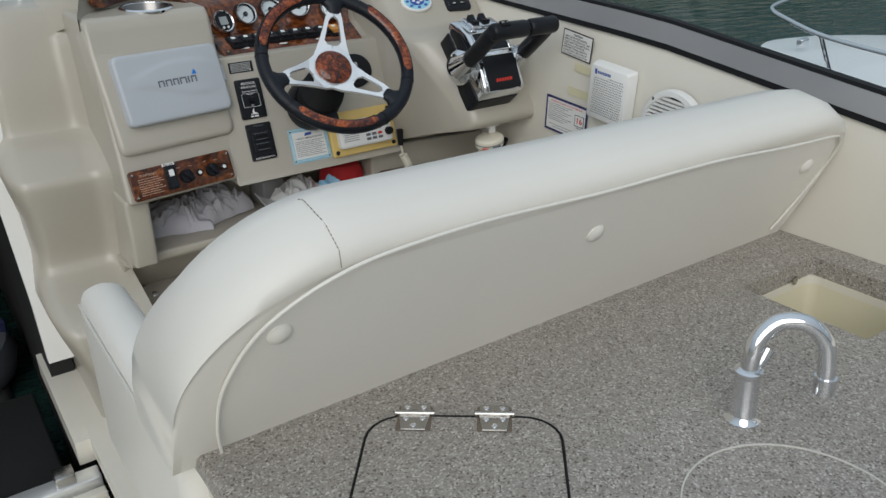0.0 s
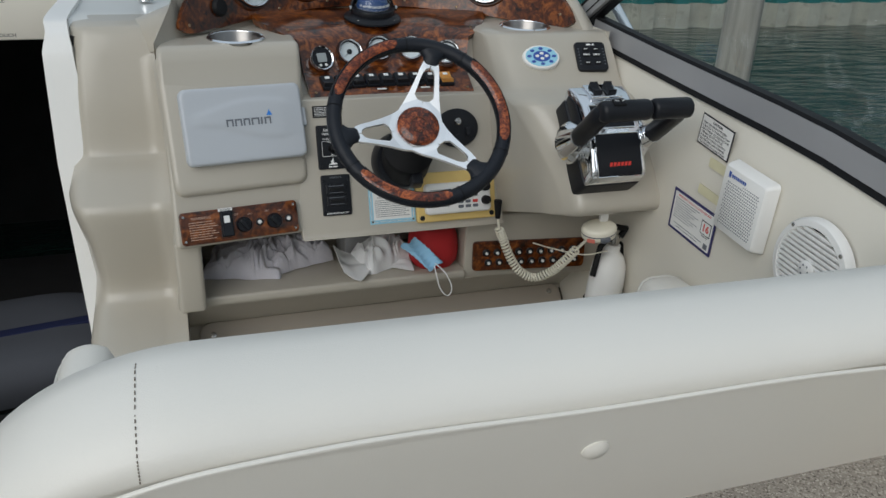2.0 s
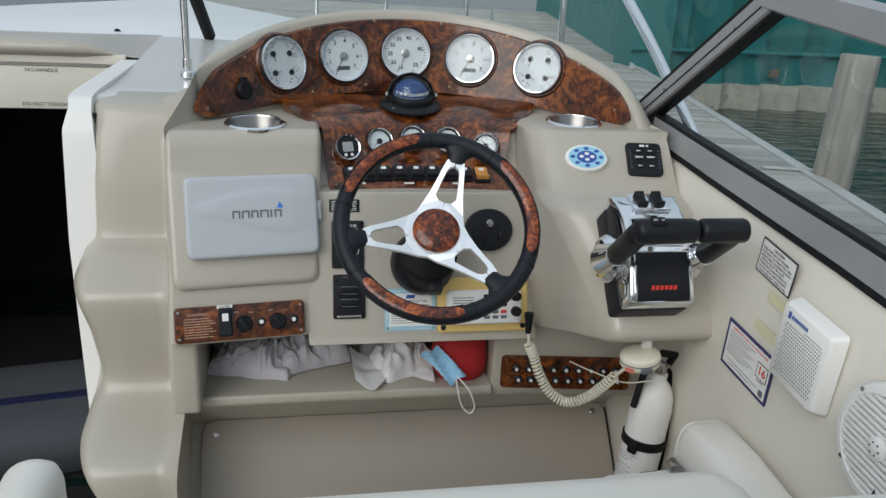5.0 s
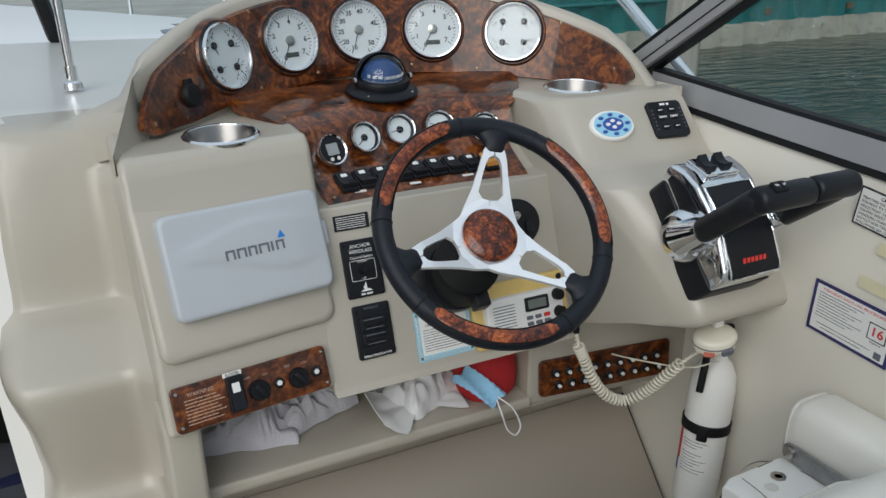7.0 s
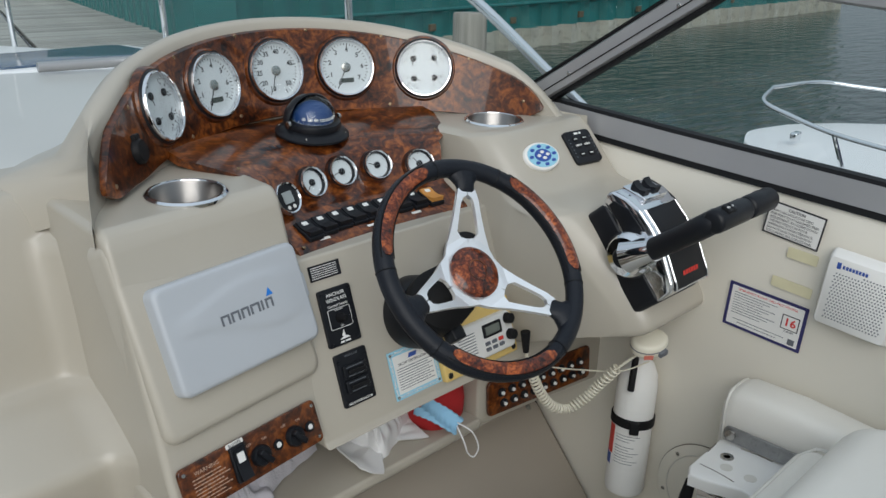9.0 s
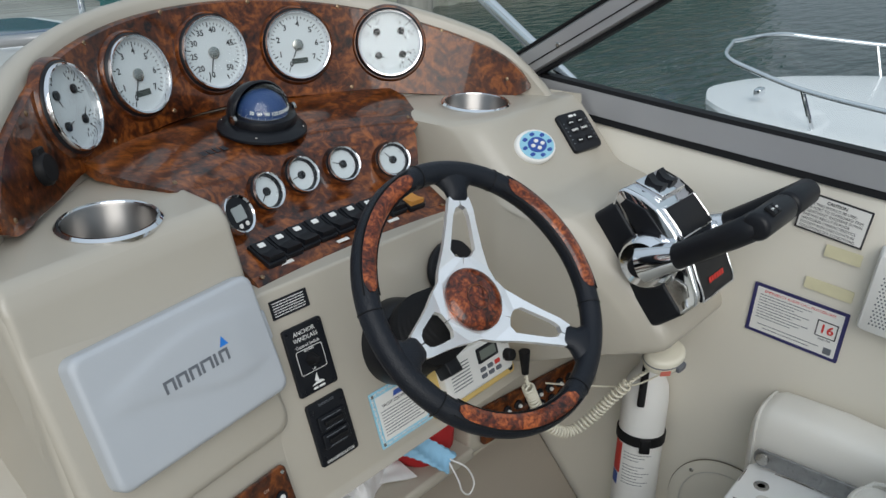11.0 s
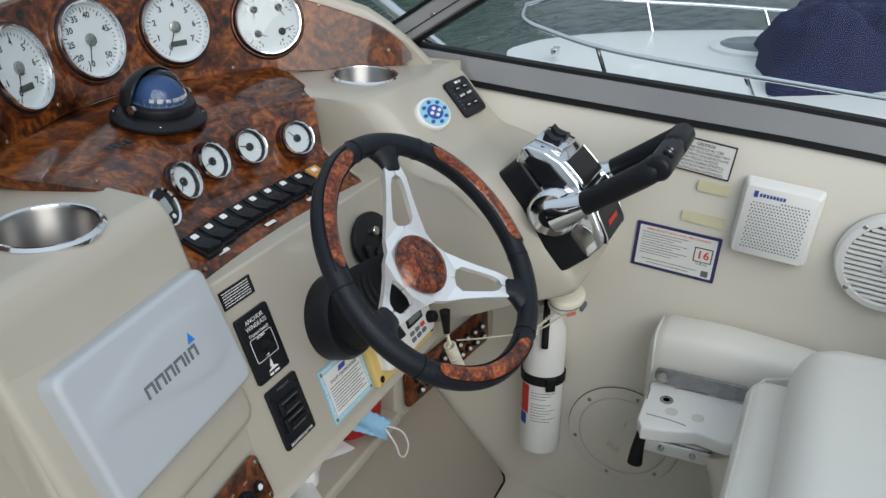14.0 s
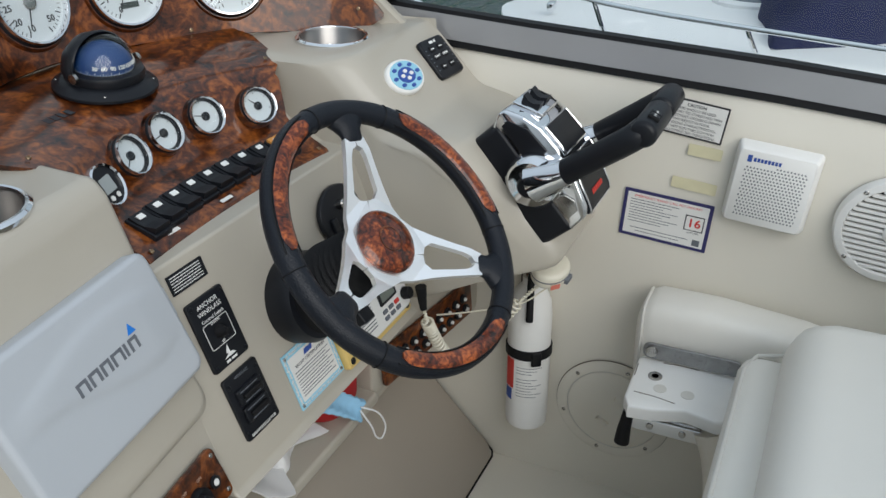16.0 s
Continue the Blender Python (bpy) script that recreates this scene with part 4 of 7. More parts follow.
for sx in (-1, 1):
    # black inset in the upper flank and an arched bright one below the boss
    part("side_cheek", prism([(0.020, 0.052), (0.098, 0.052), (0.100, 0.066), (0.070, 0.086), (0.026, 0.090)], -0.001, 0.0016, 0.0008), PLASTIC_B, thr, "black flank inset", pose(sx * 0.0655, 0, 0) @ Matrix(((0, 0, sx, 0), (1, 0, 0, 0), (0, 1, 0, 0), (0, 0, 0, 1))))
    part("flank_arch", prism([(-0.082, 0.050), (-0.040, 0.050), (-0.046, 0.070), (-0.062, 0.078), (-0.078, 0.072)], -0.001, 0.0014, 0.0006), STEEL, thr, "dull steel flank arch", pose(sx * 0.0655, 0, 0) @ Matrix(((0, 0, sx, 0), (1, 0, 0, 0), (0, 1, 0, 0), (0, 0, 0, 1))))
def wrap_band(prof, w, name):
    part(name, grid_sheet(lambda x, k: (x, prof[k][0], prof[k][1]), [-w, -w + 0.001, w - 0.001, w], range(len(prof)), lambda x, k: (x, prof[k][0] + 0.002, prof[k][1] - 0.006)), PLASTIC_B, thr, "black panel wrapped over the housing", angle=50)
    for sx in (-w - 0.001, w + 0.001):
        part("panel_edge", tube(spline([(sx, y - 0.0003, z + 0.0006) for y, z in prof], 4), 0.0014, 6), CHROME, thr, "thin chrome edging")
    for y, z in (prof[0], prof[-1]):
        part("panel_edge", tube([(-w, y, z + 0.0004), (w, y, z + 0.0004)], 0.0014, 6), CHROME, thr, "thin chrome edging")
wrap_band([(-0.0955, 0.080), (-0.086, 0.0866), (-0.060, 0.0938), (-0.030, 0.1018), (-0.008, 0.1040)], 0.0510, "front_panel")
wrap_band([(0.004, 0.1050), (0.020, 0.1060), (0.040, 0.1046), (0.057, 0.1030)], 0.0470, "top_panel")
bm = bmesh.new()
for i in range(6):
    loft(bm, [[(-0.024 + i * 0.0085, 0, z), (-0.024 + i * 0.0085 + 0.006, 0, z), (-0.022 + i * 0.0085 + 0.006, 0.008, z), (-0.022 + i * 0.0085, 0.008, z)] for z in (0, 0.0006)])
part("red_mark", bm, INK_RED, thr, m=Matrix.Translation((0, -0.076, 0.0900)) @ pose(0, 0, 0, 15.5, 0, 0))
part("rocker_plate", block(-0.036, 0.036, -0.026, 0.026, -0.004, 0.005, 0.002), CHROME, thr, "chrome switch plate", Matrix.Translation((0, 0.094, 0.0880)) @ pose(0, 0, 0, -33, 0, 0))
for sx in (-0.0165, 0.0165):
    bm = bmesh.new()
    loft(bm, [[(-0.010, y, 0.0), (0.010, y, 0.0), (0.009, y, z), (-0.009, y, z)] for y, z in ((-0.015, 0.010), (-0.004, 0.006), (0.004, 0.007), (0.015, 0.014))])
    part("trim_rocker", bm, PLASTIC_B, thr, "black trim rocker switch", Matrix.Translation((sx, 0.096, 0.0910)) @ pose(0, 0, 0, -33, 0, 0))
# levers: chrome pivot boss on each side, chrome neck, black arm and cross grip
def lever(sg, end_x, gx0, gx1):
    b = part("lever_boss", lathe([(0.042, 0.0), (0.046, 0.008), (0.045, 0.022), (0.036, 0.032), (0, 0.034)], 32), CHROME, thr, "polished chrome pivot boss", pose(sg * 0.062, 0.0, 0.047, 0, 90 * sg, 0))
    part("boss_cap", lathe([(0.018, 0.032), (0.018, 0.042), (0.015, 0.045), (0, 0.045)], 20), PLASTIC_B, b)
    root = Vector((sg * 0.080, -0.002, 0.050))
    knee = Vector((sg * 0.086, -0.014, 0.108))
    end = Vector((end_x, -0.022, 0.226))
    part("lever_neck", tube(spline([root, root.lerp(knee, 0.5), knee], 6), 0.018, 14, taper=lambda k: 0.033 - 0.012 * k), CHROME, thr, "chrome lever neck")
    part("lever_arm", tube(spline([knee - (knee - root) * 0.10, knee.lerp(end, 0.5), end, end + Vector((-sg * 0.012, 0.0, 0.018))], 6), 0.0200, 14), PLASTIC_B, thr, "black lever arm")
    c0, c1 = Vector((gx0, -0.024, 0.246)), Vector((gx1, -0.024, 0.246))
    d = c1 - c0
    part("lever_grip", tube([c0, c0 + d * 0.03, c0 + d * 0.08, c0 + d * 0.5, c0 + d * 0.92, c0 + d * 0.97, c1], 0.0205, 20, taper=lambda k: (0.014, 0.0185, 0.0205, 0.0205, 0.0205, 0.0190, 0.015)[round(k * 6)]), PLASTIC_B, thr, "rounded black lever grip")
lever(-1, -0.096, -0.110, -0.003)
lever(1, 0.070, 0.001, 0.086)
sw_plate = part("grip_switch", prism(rrect(0.026, 0.018, 0.003), 0, 0.004, 0.001), RUBBER, thr, "small grip trim switch", Matrix.Translation((-0.076, -0.016, 0.2640)) @ pose(0, 0, 0, -22, 0, 0))
for sx, t in ((-0.0065, "DN"), (0.0065, "UP")):
    part("switch_key", prism(rrect(0.010, 0.013, 0.002), 0.003, 0.0056, 0.001), PLASTIC_B, sw_plate, m=pose(sx, 0, 0))
    words(t, 0.005, sw_plate, INK_W, sx, 0, 0.0058, name="legend")

# ---- keypad, trim-tab pad on the right pod's slope ----
key = thing("stereo_remote", "oval white and blue stereo remote keypad", "remote", pose(0.336, 0.160, 1.0935, 49, 0, -6) @ Matrix.Diagonal((0.80, 0.66, 1.0, 1.0)))
part("body", prism(circ(0.056, 40, ry=0.047), -0.002, 0.012, 0.005), PLASTIC_W, key)
part("face", prism(circ(0.048, 40, ry=0.039), 0.0115, 0.0130), CYAN, key, "light blue printed face")
part("center_pad", prism(circ(0.026, 32, ry=0.021), 0.0128, 0.0142), INK_BLUE, key, "dark blue centre ring")
for i in range(8):
    a = 2 * math.pi * i / 8
    part("button", prism(circ(0.0065, 14, ry=0.0048), 0.0128, 0.0145), INK_BLUE, key, m=pose(0.037 * math.cos(a), 0.030 * math.sin(a), 0))
for a in range(4):
    part("arrow_key", prism(circ(0.006, 12, ry=0.005), 0.0138, 0.0155), PLASTIC_W, key, m=pose((0.014, 0, -0.014, 0)[a], (0, 0.010, 0, -0.010)[a], 0))
tabp = thing("trim_tab_control", "square black trim-tab keypad with white legends", "control pad", pose(0.464, 0.1565, 1.0945, 49, 0, -5) @ Matrix.Diagonal((0.90, 0.89, 1.0, 1.0)))
part("pad", prism(rrect(0.084, 0.086, 0.010), -0.002, 0.008, 0.003), PLASTIC_B, tabp)
for sx in (-0.014, 0.014):
    for sy in (-0.020, 0.003, 0.020):
        part("key", prism(rrect(0.017, 0.013, 0.003), 0.0075, 0.0095, 0.001), RUBBER, tabp, m=pose(sx, sy, 0))
        bars([(sx - 0.005, sy, 0.010)], tabp, INK_W, 0.0096, "legend", 0.0022)
    words("BOW", 0.008, tabp, INK_W, sx, 0.003, 0.0098, name="legend")
bars([(-0.010, 0.034, 0.022)], tabp, INK_W, 0.0081, "maker_mark", 0.005)
for k in range(6):
    bars([(-0.036, -0.024 + k * 0.009, 0.004), (0.032, -0.024 + k * 0.009, 0.004)], tabp, GREY_INK, 0.0081, "led_marks", 0.002)

# ---- left pod: chart-plotter cover ----
cov = thing("plotter_cover", "light grey plastic snap-on cover over a chart plotter", "cover", on_face(-0.345, 0.175, 0.969, 19, 8.6))
CW, CH = 0.256, 0.160
def cover_bm():
    bm = bmesh.new()
    rings = [[(x, y, 0.0) for x, y in rrect(CW, CH, 0.014, 6)]]
    for a in (0, 25, 50, 75, 90):
        q = shrink(rrect(CW, CH, 0.014, 6), 0.007 * (1 - math.cos(radians(a))))
        rings.append([(x, y, 0.021 + 0.007 * math.sin(radians(a))) for x, y in q])
    loft(bm, rings)
    return bm
part("shell", cover_bm(), GREY_COVER, cov)
n = 40
def front(u, v):
    x, y = (u - 0.5) * (CW - 0.020), (v - 0.5) * (CH - 0.020)
    k = min(1.0, min(u, 1 - u, v, 1 - v) * 6)
    w1 = y + 0.020 - 0.10 * (x + 0.03) ** 2 * 6 + 0.02 * math.sin(x * 18)
    w2 = y - 0.038 - 0.014 * math.sin(x * 20 + 1)
    return (x, y, 0.0282 + k * 0.0028 * (1 / (1 + math.exp(-w1 * 400)) - 1 / (1 + math.exp(-w2 * 400))))
part("wave_front", grid_sheet(front, [i / n for i in range(n + 1)], [i / n for i in range(n + 1)]), GREY_COVER, cov, "front face with moulded wave relief")
part("pull_tab", prism(rrect(0.012, 0.040, 0.003), 0.0, 0.018, 0.003), GREY_COVER, cov, m=pose(CW / 2 + 0.003, 0.006, 0))
for i, w in enumerate((0.015, 0.015, 0.014, 0.017, 0.005, 0.014)):
    k, top = 0.0034, 0.015
    if i == 4:
        shape = [(0, 0), (0.0036, 0), (0.0036, top), (0, top)]
    else:
        shape = [(0, 0), (k, 0), (k, top - k), (w - k, top - k), (w - k, 0), (w, 0), (w, top), (0, top)]
    x = (-0.052, -0.034, -0.016, 0.001, 0.021, 0.029)[i]
    part("mark_block", prism(shape, 0.0, 0.0006), GREY_INK, cov, "grey block of the maker's mark", pose(0.012 + x, -0.004, 0.0312))
bm = prism([(0, 0), (0.013, 0), (0.0065, 0.012)], 0, 0.0006)
part("blue_triangle", bm, surface("bright_blue", (0.02, 0.19, 0.62), 0.5), cov, "bright blue triangle mark", pose(0.046, 0.014, 0.0312))

# lower left switch strip
strip = thing("blower_control", "burl-wood blower switch panel with two rotary knobs", "switch panel", on_face(-0.369, 0.108, 0.771, 18, 7.6))
part("burl_plate", prism(rrect(0.252, 0.070, 0.008), 0, 0.006, 0.002), BURL, strip)
for sx in (-0.118, 0.118):
    for sy in (-0.026, 0.026):
        screw(strip, sx, sy, 0.006, 0.0032)
words("WARNING", 0.0085, strip, surface("tan_ink", (0.45, 0.30, 0.22), 0.6), -0.082, 0.020, 0.0064)
bars([(-0.108, 0.012 - k * 0.0052, 0.048 + 0.006 * (k % 3)) for k in range(8)], strip, bpy.data.materials["tan_ink"], 0.0062, h=0.0016)
sw = part("rocker_housing", prism(rrect(0.026, 0.056, 0.003), 0.005, 0.012, 0.002), PLASTIC_B, strip, m=pose(-0.030, 0.002, 0))
bm = bmesh.new()
loft(bm, [[(-0.010, y, 0.010), (0.010, y, 0.010), (0.010, y, z), (-0.010, y, z)] for y, z in ((-0.024, 0.020), (-0.003, 0.014), (0.024, 0.015))])
part("paddle", bm, PLASTIC_B, sw)
part("legend_tile", prism(rrect(0.012, 0.015, 0.001), 0.0148, 0.0158), INK_W, sw, m=pose(0, 0.010, 0))
tag = part("label_strip", prism(rrect(0.030, 0.007, 0.001), 0.006, 0.0068), PAPER, strip, m=pose(-0.030, 0.0325, 0))
words("BLOWER", 0.0055, strip, INK, -0.030, 0.0325, 0.0070)
for kx in (0.006, 0.072):
    k = part("rotary_knob", lathe([(0.0165, 0.006), (0.0165, 0.012), (0.014, 0.016), (0, 0.016)], 28), PLASTIC_B, strip, "black rotary knob", pose(kx, -0.004, 0))
    part("grip_bar", block(-0.0045, 0.0045, -0.014, 0.014, 0.014, 0.027, 0.002), PLASTIC_B, k, m=pose(0, 0, 0, 0, 0, 35))
    words("OFF", 0.0055, strip, bpy.data.materials["tan_ink"], kx - 0.014, 0.019, 0.0064)
    words("ON", 0.0055, strip, bpy.data.materials["tan_ink"], kx + 0.014, 0.017, 0.0064)
for kx in (0.040, 0.104):
    part("indicator_ring", lathe([(0.0085, 0.006), (0.0085, 0.009), (0.005, 0.010), (0.005, 0.006)], 20, cap=False), PLASTIC_B, strip, m=pose(kx, -0.003, 0))
    part("indicator_lens", lathe([(0.0052, 0.007), (0.0040, 0.0105), (0, 0.011)], 14), INK_W, strip, "small white indicator lens", pose(kx, -0.003, 0))

# centre plates
def face_y(z):
    return 0.1110 + 0.312 * (z - 0.700)
lab = thing("warning_label", "small black printed warning label", "label", on_face(-0.160, face_y(0.984) - 0.0005, 0.984, 17))
part("sheet", prism(rrect(0.062, 0.026, 0.001), 0, 0.0012), PLASTIC_B, lab)
bars([(-0.027, 0.009 - k * 0.0036, 0.052) for k in range(6)], lab, INK_W, 0.0013, h=0.0011)
wl = thing("windlass_switch", "black anchor windlass switch plate with toggle", "switch plate", on_face(-0.154, face_y(0.908) - 0.0005, 0.908, 17))
part("plate", prism(rrect(0.066, 0.098, 0.004), 0, 0.005, 0.0015), PLASTIC_B, wl)
for sx in (-0.027, 0.027):
    for sy in (-0.043, 0.043):
        screw(wl, sx, sy, 0.005, 0.003, PLASTIC_B)
words("ANCHOR", 0.0085, wl, INK_W, 0, 0.038, 0.0053)
words("WINDLASS", 0.0085, wl, INK_W, 0, 0.029, 0.0053)
words("Control Switch", 0.0065, wl, INK_W, 0, 0.019, 0.0053)
words("DOWN", 0.0048, wl, INK_W, 0, 0.0115, 0.0053)
words("UP", 0.0048, wl, INK_W, 0, -0.017, 0.0053)
fr = [(x, y, 0.0052) for x, y in rrect(0.044, 0.034, 0.003, 3, 0, -0.003)]
part("outline", tube(fr, 0.0005, 4, closed=True), INK_W, wl)
tg = part("toggle_boot", lathe([(0.009, 0.005), (0.008, 0.010), (0.0055, 0.013), (0.0045, 0.022), (0, 0.023)], 16), RUBBER, wl, "black toggle boot", pose(0, -0.003, 0))
part("anchor_mark", prism([(-0.011, -0.006), (0.011, -0.006), (0.006, -0.002), (0.002, -0.002), (0.001, 0.010), (-0.005, 0.000), (-0.002, -0.002)], 0, 0.0004), INK_W, wl, m=pose(0, -0.033, 0.0052))
bars([(-0.010, -0.0435, 0.020)], wl, INK_W, 0.0052, h=0.003)
bk = thing("breaker_panel", "black windlass breaker plate with two breakers", "breaker panel", on_face(-0.152, face_y(0.805) - 0.0005, 0.805, 17))
part("plate", prism(rrect(0.066, 0.092, 0.004), 0, 0.005, 0.0015), PLASTIC_B, bk)
words("WINDLASS", 0.0055, bk, GREY_INK, 0, 0.040, 0.0053)
words("BREAKER/ISOLATOR", 0.0055, bk, INK_W, 0, -0.041, 0.0053)
for sy in (0.014, -0.012):
    b = part("breaker_body", prism(rrect(0.046, 0.022, 0.003), 0.004, 0.010, 0.0015), PLASTIC_B, bk, m=pose(0, sy, 0))
    part("reset_lever", block(-0.016, 0.016, -0.003, 0.003, 0.009, 0.015, 0.001), RUBBER, b)
    bars([(-0.018, 0.007, 0.036), (-0.015, -0.008, 0.030)], b, GREY_INK, 0.0101, h=0.0014)
for sx in (-0.027, 0.027):
    for sy in (-0.034, 0.034):
        screw(bk, sx, sy, 0.005, 0.003, PLASTIC_B)
st = thing("certification_plate", "white certification plate with light blue ornate border", "plate", on_face(-0.024, face_y(0.776) - 0.0005, 0.776, 17) @ Matrix.Diagonal((0.92, 0.96, 1.0, 1.0)))
part("sheet", prism(rrect(0.118, 0.092, 0.002), 0, 0.0012), CYAN, st)
part("inner_sheet", prism(rrect(0.098, 0.072, 0.001), 0.0010, 0.0018), PAPER, st)
words("YACHT CERTIFICATION", 0.0072, st, INK, 0, 0.018, 0.0020)
bars([(-0.044, 0.010 - k * 0.0048, 0.088 - 0.01 * (k % 2)) for k in range(9)], st, GREY_INK, 0.0019, h=0.0014)
part("emblem", prism([(-0.012, -0.004), (0.008, -0.004), (0.012, 0.004), (-0.008, 0.004)], 0.0018, 0.0023), INK_BLUE, st, m=pose(0, 0.0285, 0))
bm = bmesh.new()
rnd = random.Random(4)
for k in range(90):
    u = k / 90 * 4
    q, f = int(u), u - int(u)
    x, y = ((-0.054 + 0.108 * f, 0.041), (0.054, 0.041 - 0.082 * f), (0.054 - 0.108 * f, -0.041), (-0.054, -0.041 + 0.082 * f))[q]
    lathe([(0.0022, 0.0012), (0.0016, 0.0018), (0.0016, 0.0012)], 6, bm, Matrix.Translation((x + rnd.uniform(-.001, .001), y + rnd.uniform(-.001, .001), 0)))
part("border_scroll", bm, PAPER, st)
for sx in (-0.053, 0.053):
    for sy in (-0.040, 0.040):
        screw(st, sx, sy, 0.0012, 0.003)

# VHF radio in a yellow surround
rad = thing("marine_radio", "white marine radio in a yellow mounting plate", "radio", on_face(0.130, face_y(0.784) - 0.0005, 0.784, 17))
part("mount_plate", prism(rrect(0.196, 0.116, 0.006), 0, 0.012, 0.004), YELLOW, rad, "yellow plastic mounting plate")
for sx in (-0.086, 0.086):
    for sy in (-0.047, 0.047):
        screw(rad, sx, sy, 0.012, 0.006, PLASTIC_B)
part("face", prism(rrect(0.160, 0.072, 0.010), 0.010, 0.030, 0.006), PLASTIC_W, rad, "white radio front", pose(0.0, -0.004, 0))
part("screen", prism(rrect(0.050, 0.026, 0.003), 0.029, 0.032, 0.001), PLASTIC_B, rad, m=pose(0.022, 0.010, 0))
part("display", prism(rrect(0.038, 0.016, 0.001), 0.0318, 0.0325), surface("radio_lcd", (0.16, 0.18, 0.16), 0.25), rad, m=pose(0.022, 0.010, 0))
for k in range(2):
    for j in range(3):
        part("key", prism(rrect(0.013, 0.007, 0.002), 0.029, 0.032, 0.001), INK_RED if (k, j) == (0, 2) else GREY_INK, rad, m=pose(0.004 + j * 0.018, -0.014 - k * 0.011, 0))
for sy in (0.018, -0.014):
    part("knob", lathe([(0.011, 0.028), (0.010, 0.042), (0.008, 0.044), (0, 0.044)], 20), RUBBER, rad, "grey rubber knob", pose(0.066, sy, 0))
for k in range(8):
    part("speaker_slot", block(-0.022, 0.022, -0.0008, 0.0008, 0.0297, 0.0304), GREY_INK, rad, m=pose(-0.046, -0.022 + k * 0.0055, 0))

# fuse panel right of the open shelf
fuse = thing("fuse_panel", "dark burl-wood fuse panel with a row of black breakers", "fuse panel", on_face(0.334, 0.1395, 0.611, 2, -7.6))
part("burl_plate", prism(rrect(0.292, 0.078, 0.010), 0, 0.006, 0.002), BURL, fuse)
for j in range(9):
    for r in range(2):
        b = part("breaker", lathe([(0.0095, 0.005), (0.0095, 0.010), (0.007, 0.012), (0, 0.012)], 16), PLASTIC_B, fuse, m=pose(-0.112 + j * 0.028 + (0.006 if r else 0), 0.010 - r * 0.026, 0))
        part("button", lathe([(0.004, 0.011), (0.0035, 0.016), (0, 0.017)], 10), INK_W, b)

# ---- open shelf: towel, bag, mask, pillow ----
def crumpled(w, d, h, seed, nx=44, ny=30, folds=7.0):
    """A heap of cloth: a folded, creased dome that rests on its base."""
    def f(u, v, base=False):
        a, b = (u - 0.5) * 2, (v - 0.5) * 2
        e = max(0.0, 1 - abs(a) ** 3.0) * max(0.0, 1 - abs(b) ** 2.6)
        p = Vector((u * folds, v * folds * 0.6, seed * 3.1))
        q = p + Vector((noise.noise(p * 0.7), noise.noise(p * 0.7 + Vector((5, 1, 0))), 0)) * 1.4
        rid = 1 - abs(noise.noise(q * 0.55)) * 2.2
        rid2 = 1 - abs(noise.noise(q * 1.3 + Vector((3, 7, 1)))) * 2.4
        nz = 0.55 * max(-0.4, rid) + 0.42 * max(-0.5, rid2) + 0.10 * noise.noise(q * 4)
        z = 0.0 if base else h * (e ** 0.38) * (0.48 + 0.48 * nz) + 0.002
        wob = 0.10 * noise.noise(Vector((a * 2, b * 2, seed)))
        return (a * w / 2 * (1 + wob), b * d / 2 * (1 + wob), max(0.0, z))
    us, vs = [i / nx for i in range(nx + 1)], [i / ny for i in range(ny + 1)]
    return grid_sheet(f, us, vs, lambda u, v: f(u, v, True))
solo("towel", crumpled(0.180, 0.15, 0.076, 2, 110, 80, 5.2), TOWEL, "crumpled white terry towel stuffed on the open shelf", "towel", pose(-0.350, 0.315, 0.574, 0, 0, -14), angle=80)
solo("towel", crumpled(0.16, 0.13, 0.088, 5, 80, 70, 4.6), TOWEL, "bunched white terry towel on the open shelf", "towel", pose(-0.232, 0.335, 0.575, 0, 0, 20), angle=80)
bag = thing("plastic_bag", "crumpled white plastic bag hanging over the shelf lip", "bag")
bm = crumpled(0.135, 0.10, 0.088, 9, 60, 44, 4.0)
part("bag_body", bm, BAG, bag, m=pose(-0.020, 0.262, 0.575, 0, 0, 24), angle=25)
def flap(u, v):
    # flat sheet of the bag sliding forward to the shelf's lip
    x = -0.140 + u * 0.190 + 0.012 * v * (0.5 - u)
    y = 0.272 - (0.080 + 0.022 * math.cos(u * 5.5)) * v
    curl = 0.030 * max(0.0, 1 - u / 0.30) ** 2 * (1 - 0.4 * v)
    z = 0.588 + 0.012 * (1 - v) + curl + 0.006 * noise.noise(Vector((u * 6, v * 5, 8))) - 0.006 * v
    hang = max(0.0, (v - 0.55) / 0.45) * max(0.0, 1 - abs(u - 0.22) / 0.26)
    if hang > 0:
        return (x, y - 0.042 * hang, max(0.579, z) + 0.006 * min(1, hang * 3) - 0.010 * max(0.0, hang - 0.25))
    return (x, y, max(0.579, z))
part("bag_flap", grid_sheet(flap, [i / 24 for i in range(25)], [i / 16 for i in range(17)], lambda u, v: tuple(Vector(flap(u, v)) + Vector((0, 0.003, -0.004)))), BAG, bag, angle=25)
for k, (dx, dz, w_) in enumerate(((-0.045, 0.050, 0.012), (-0.032, 0.062, 0.016), (-0.020, 0.040, 0.020), (-0.008, 0.034, 0.010))):
    part("print_mark", prism(rrect(w_, 0.006, 0.001), 0, 0.001), INK, bag, m=pose(-0.005 + dx, 0.218 + dz * 0.35, 0.575 + dz, 48, 0, 20 * (k % 2)))
mask = thing("face_mask", "light blue pleated face mask lying on the shelf edge", "face mask")
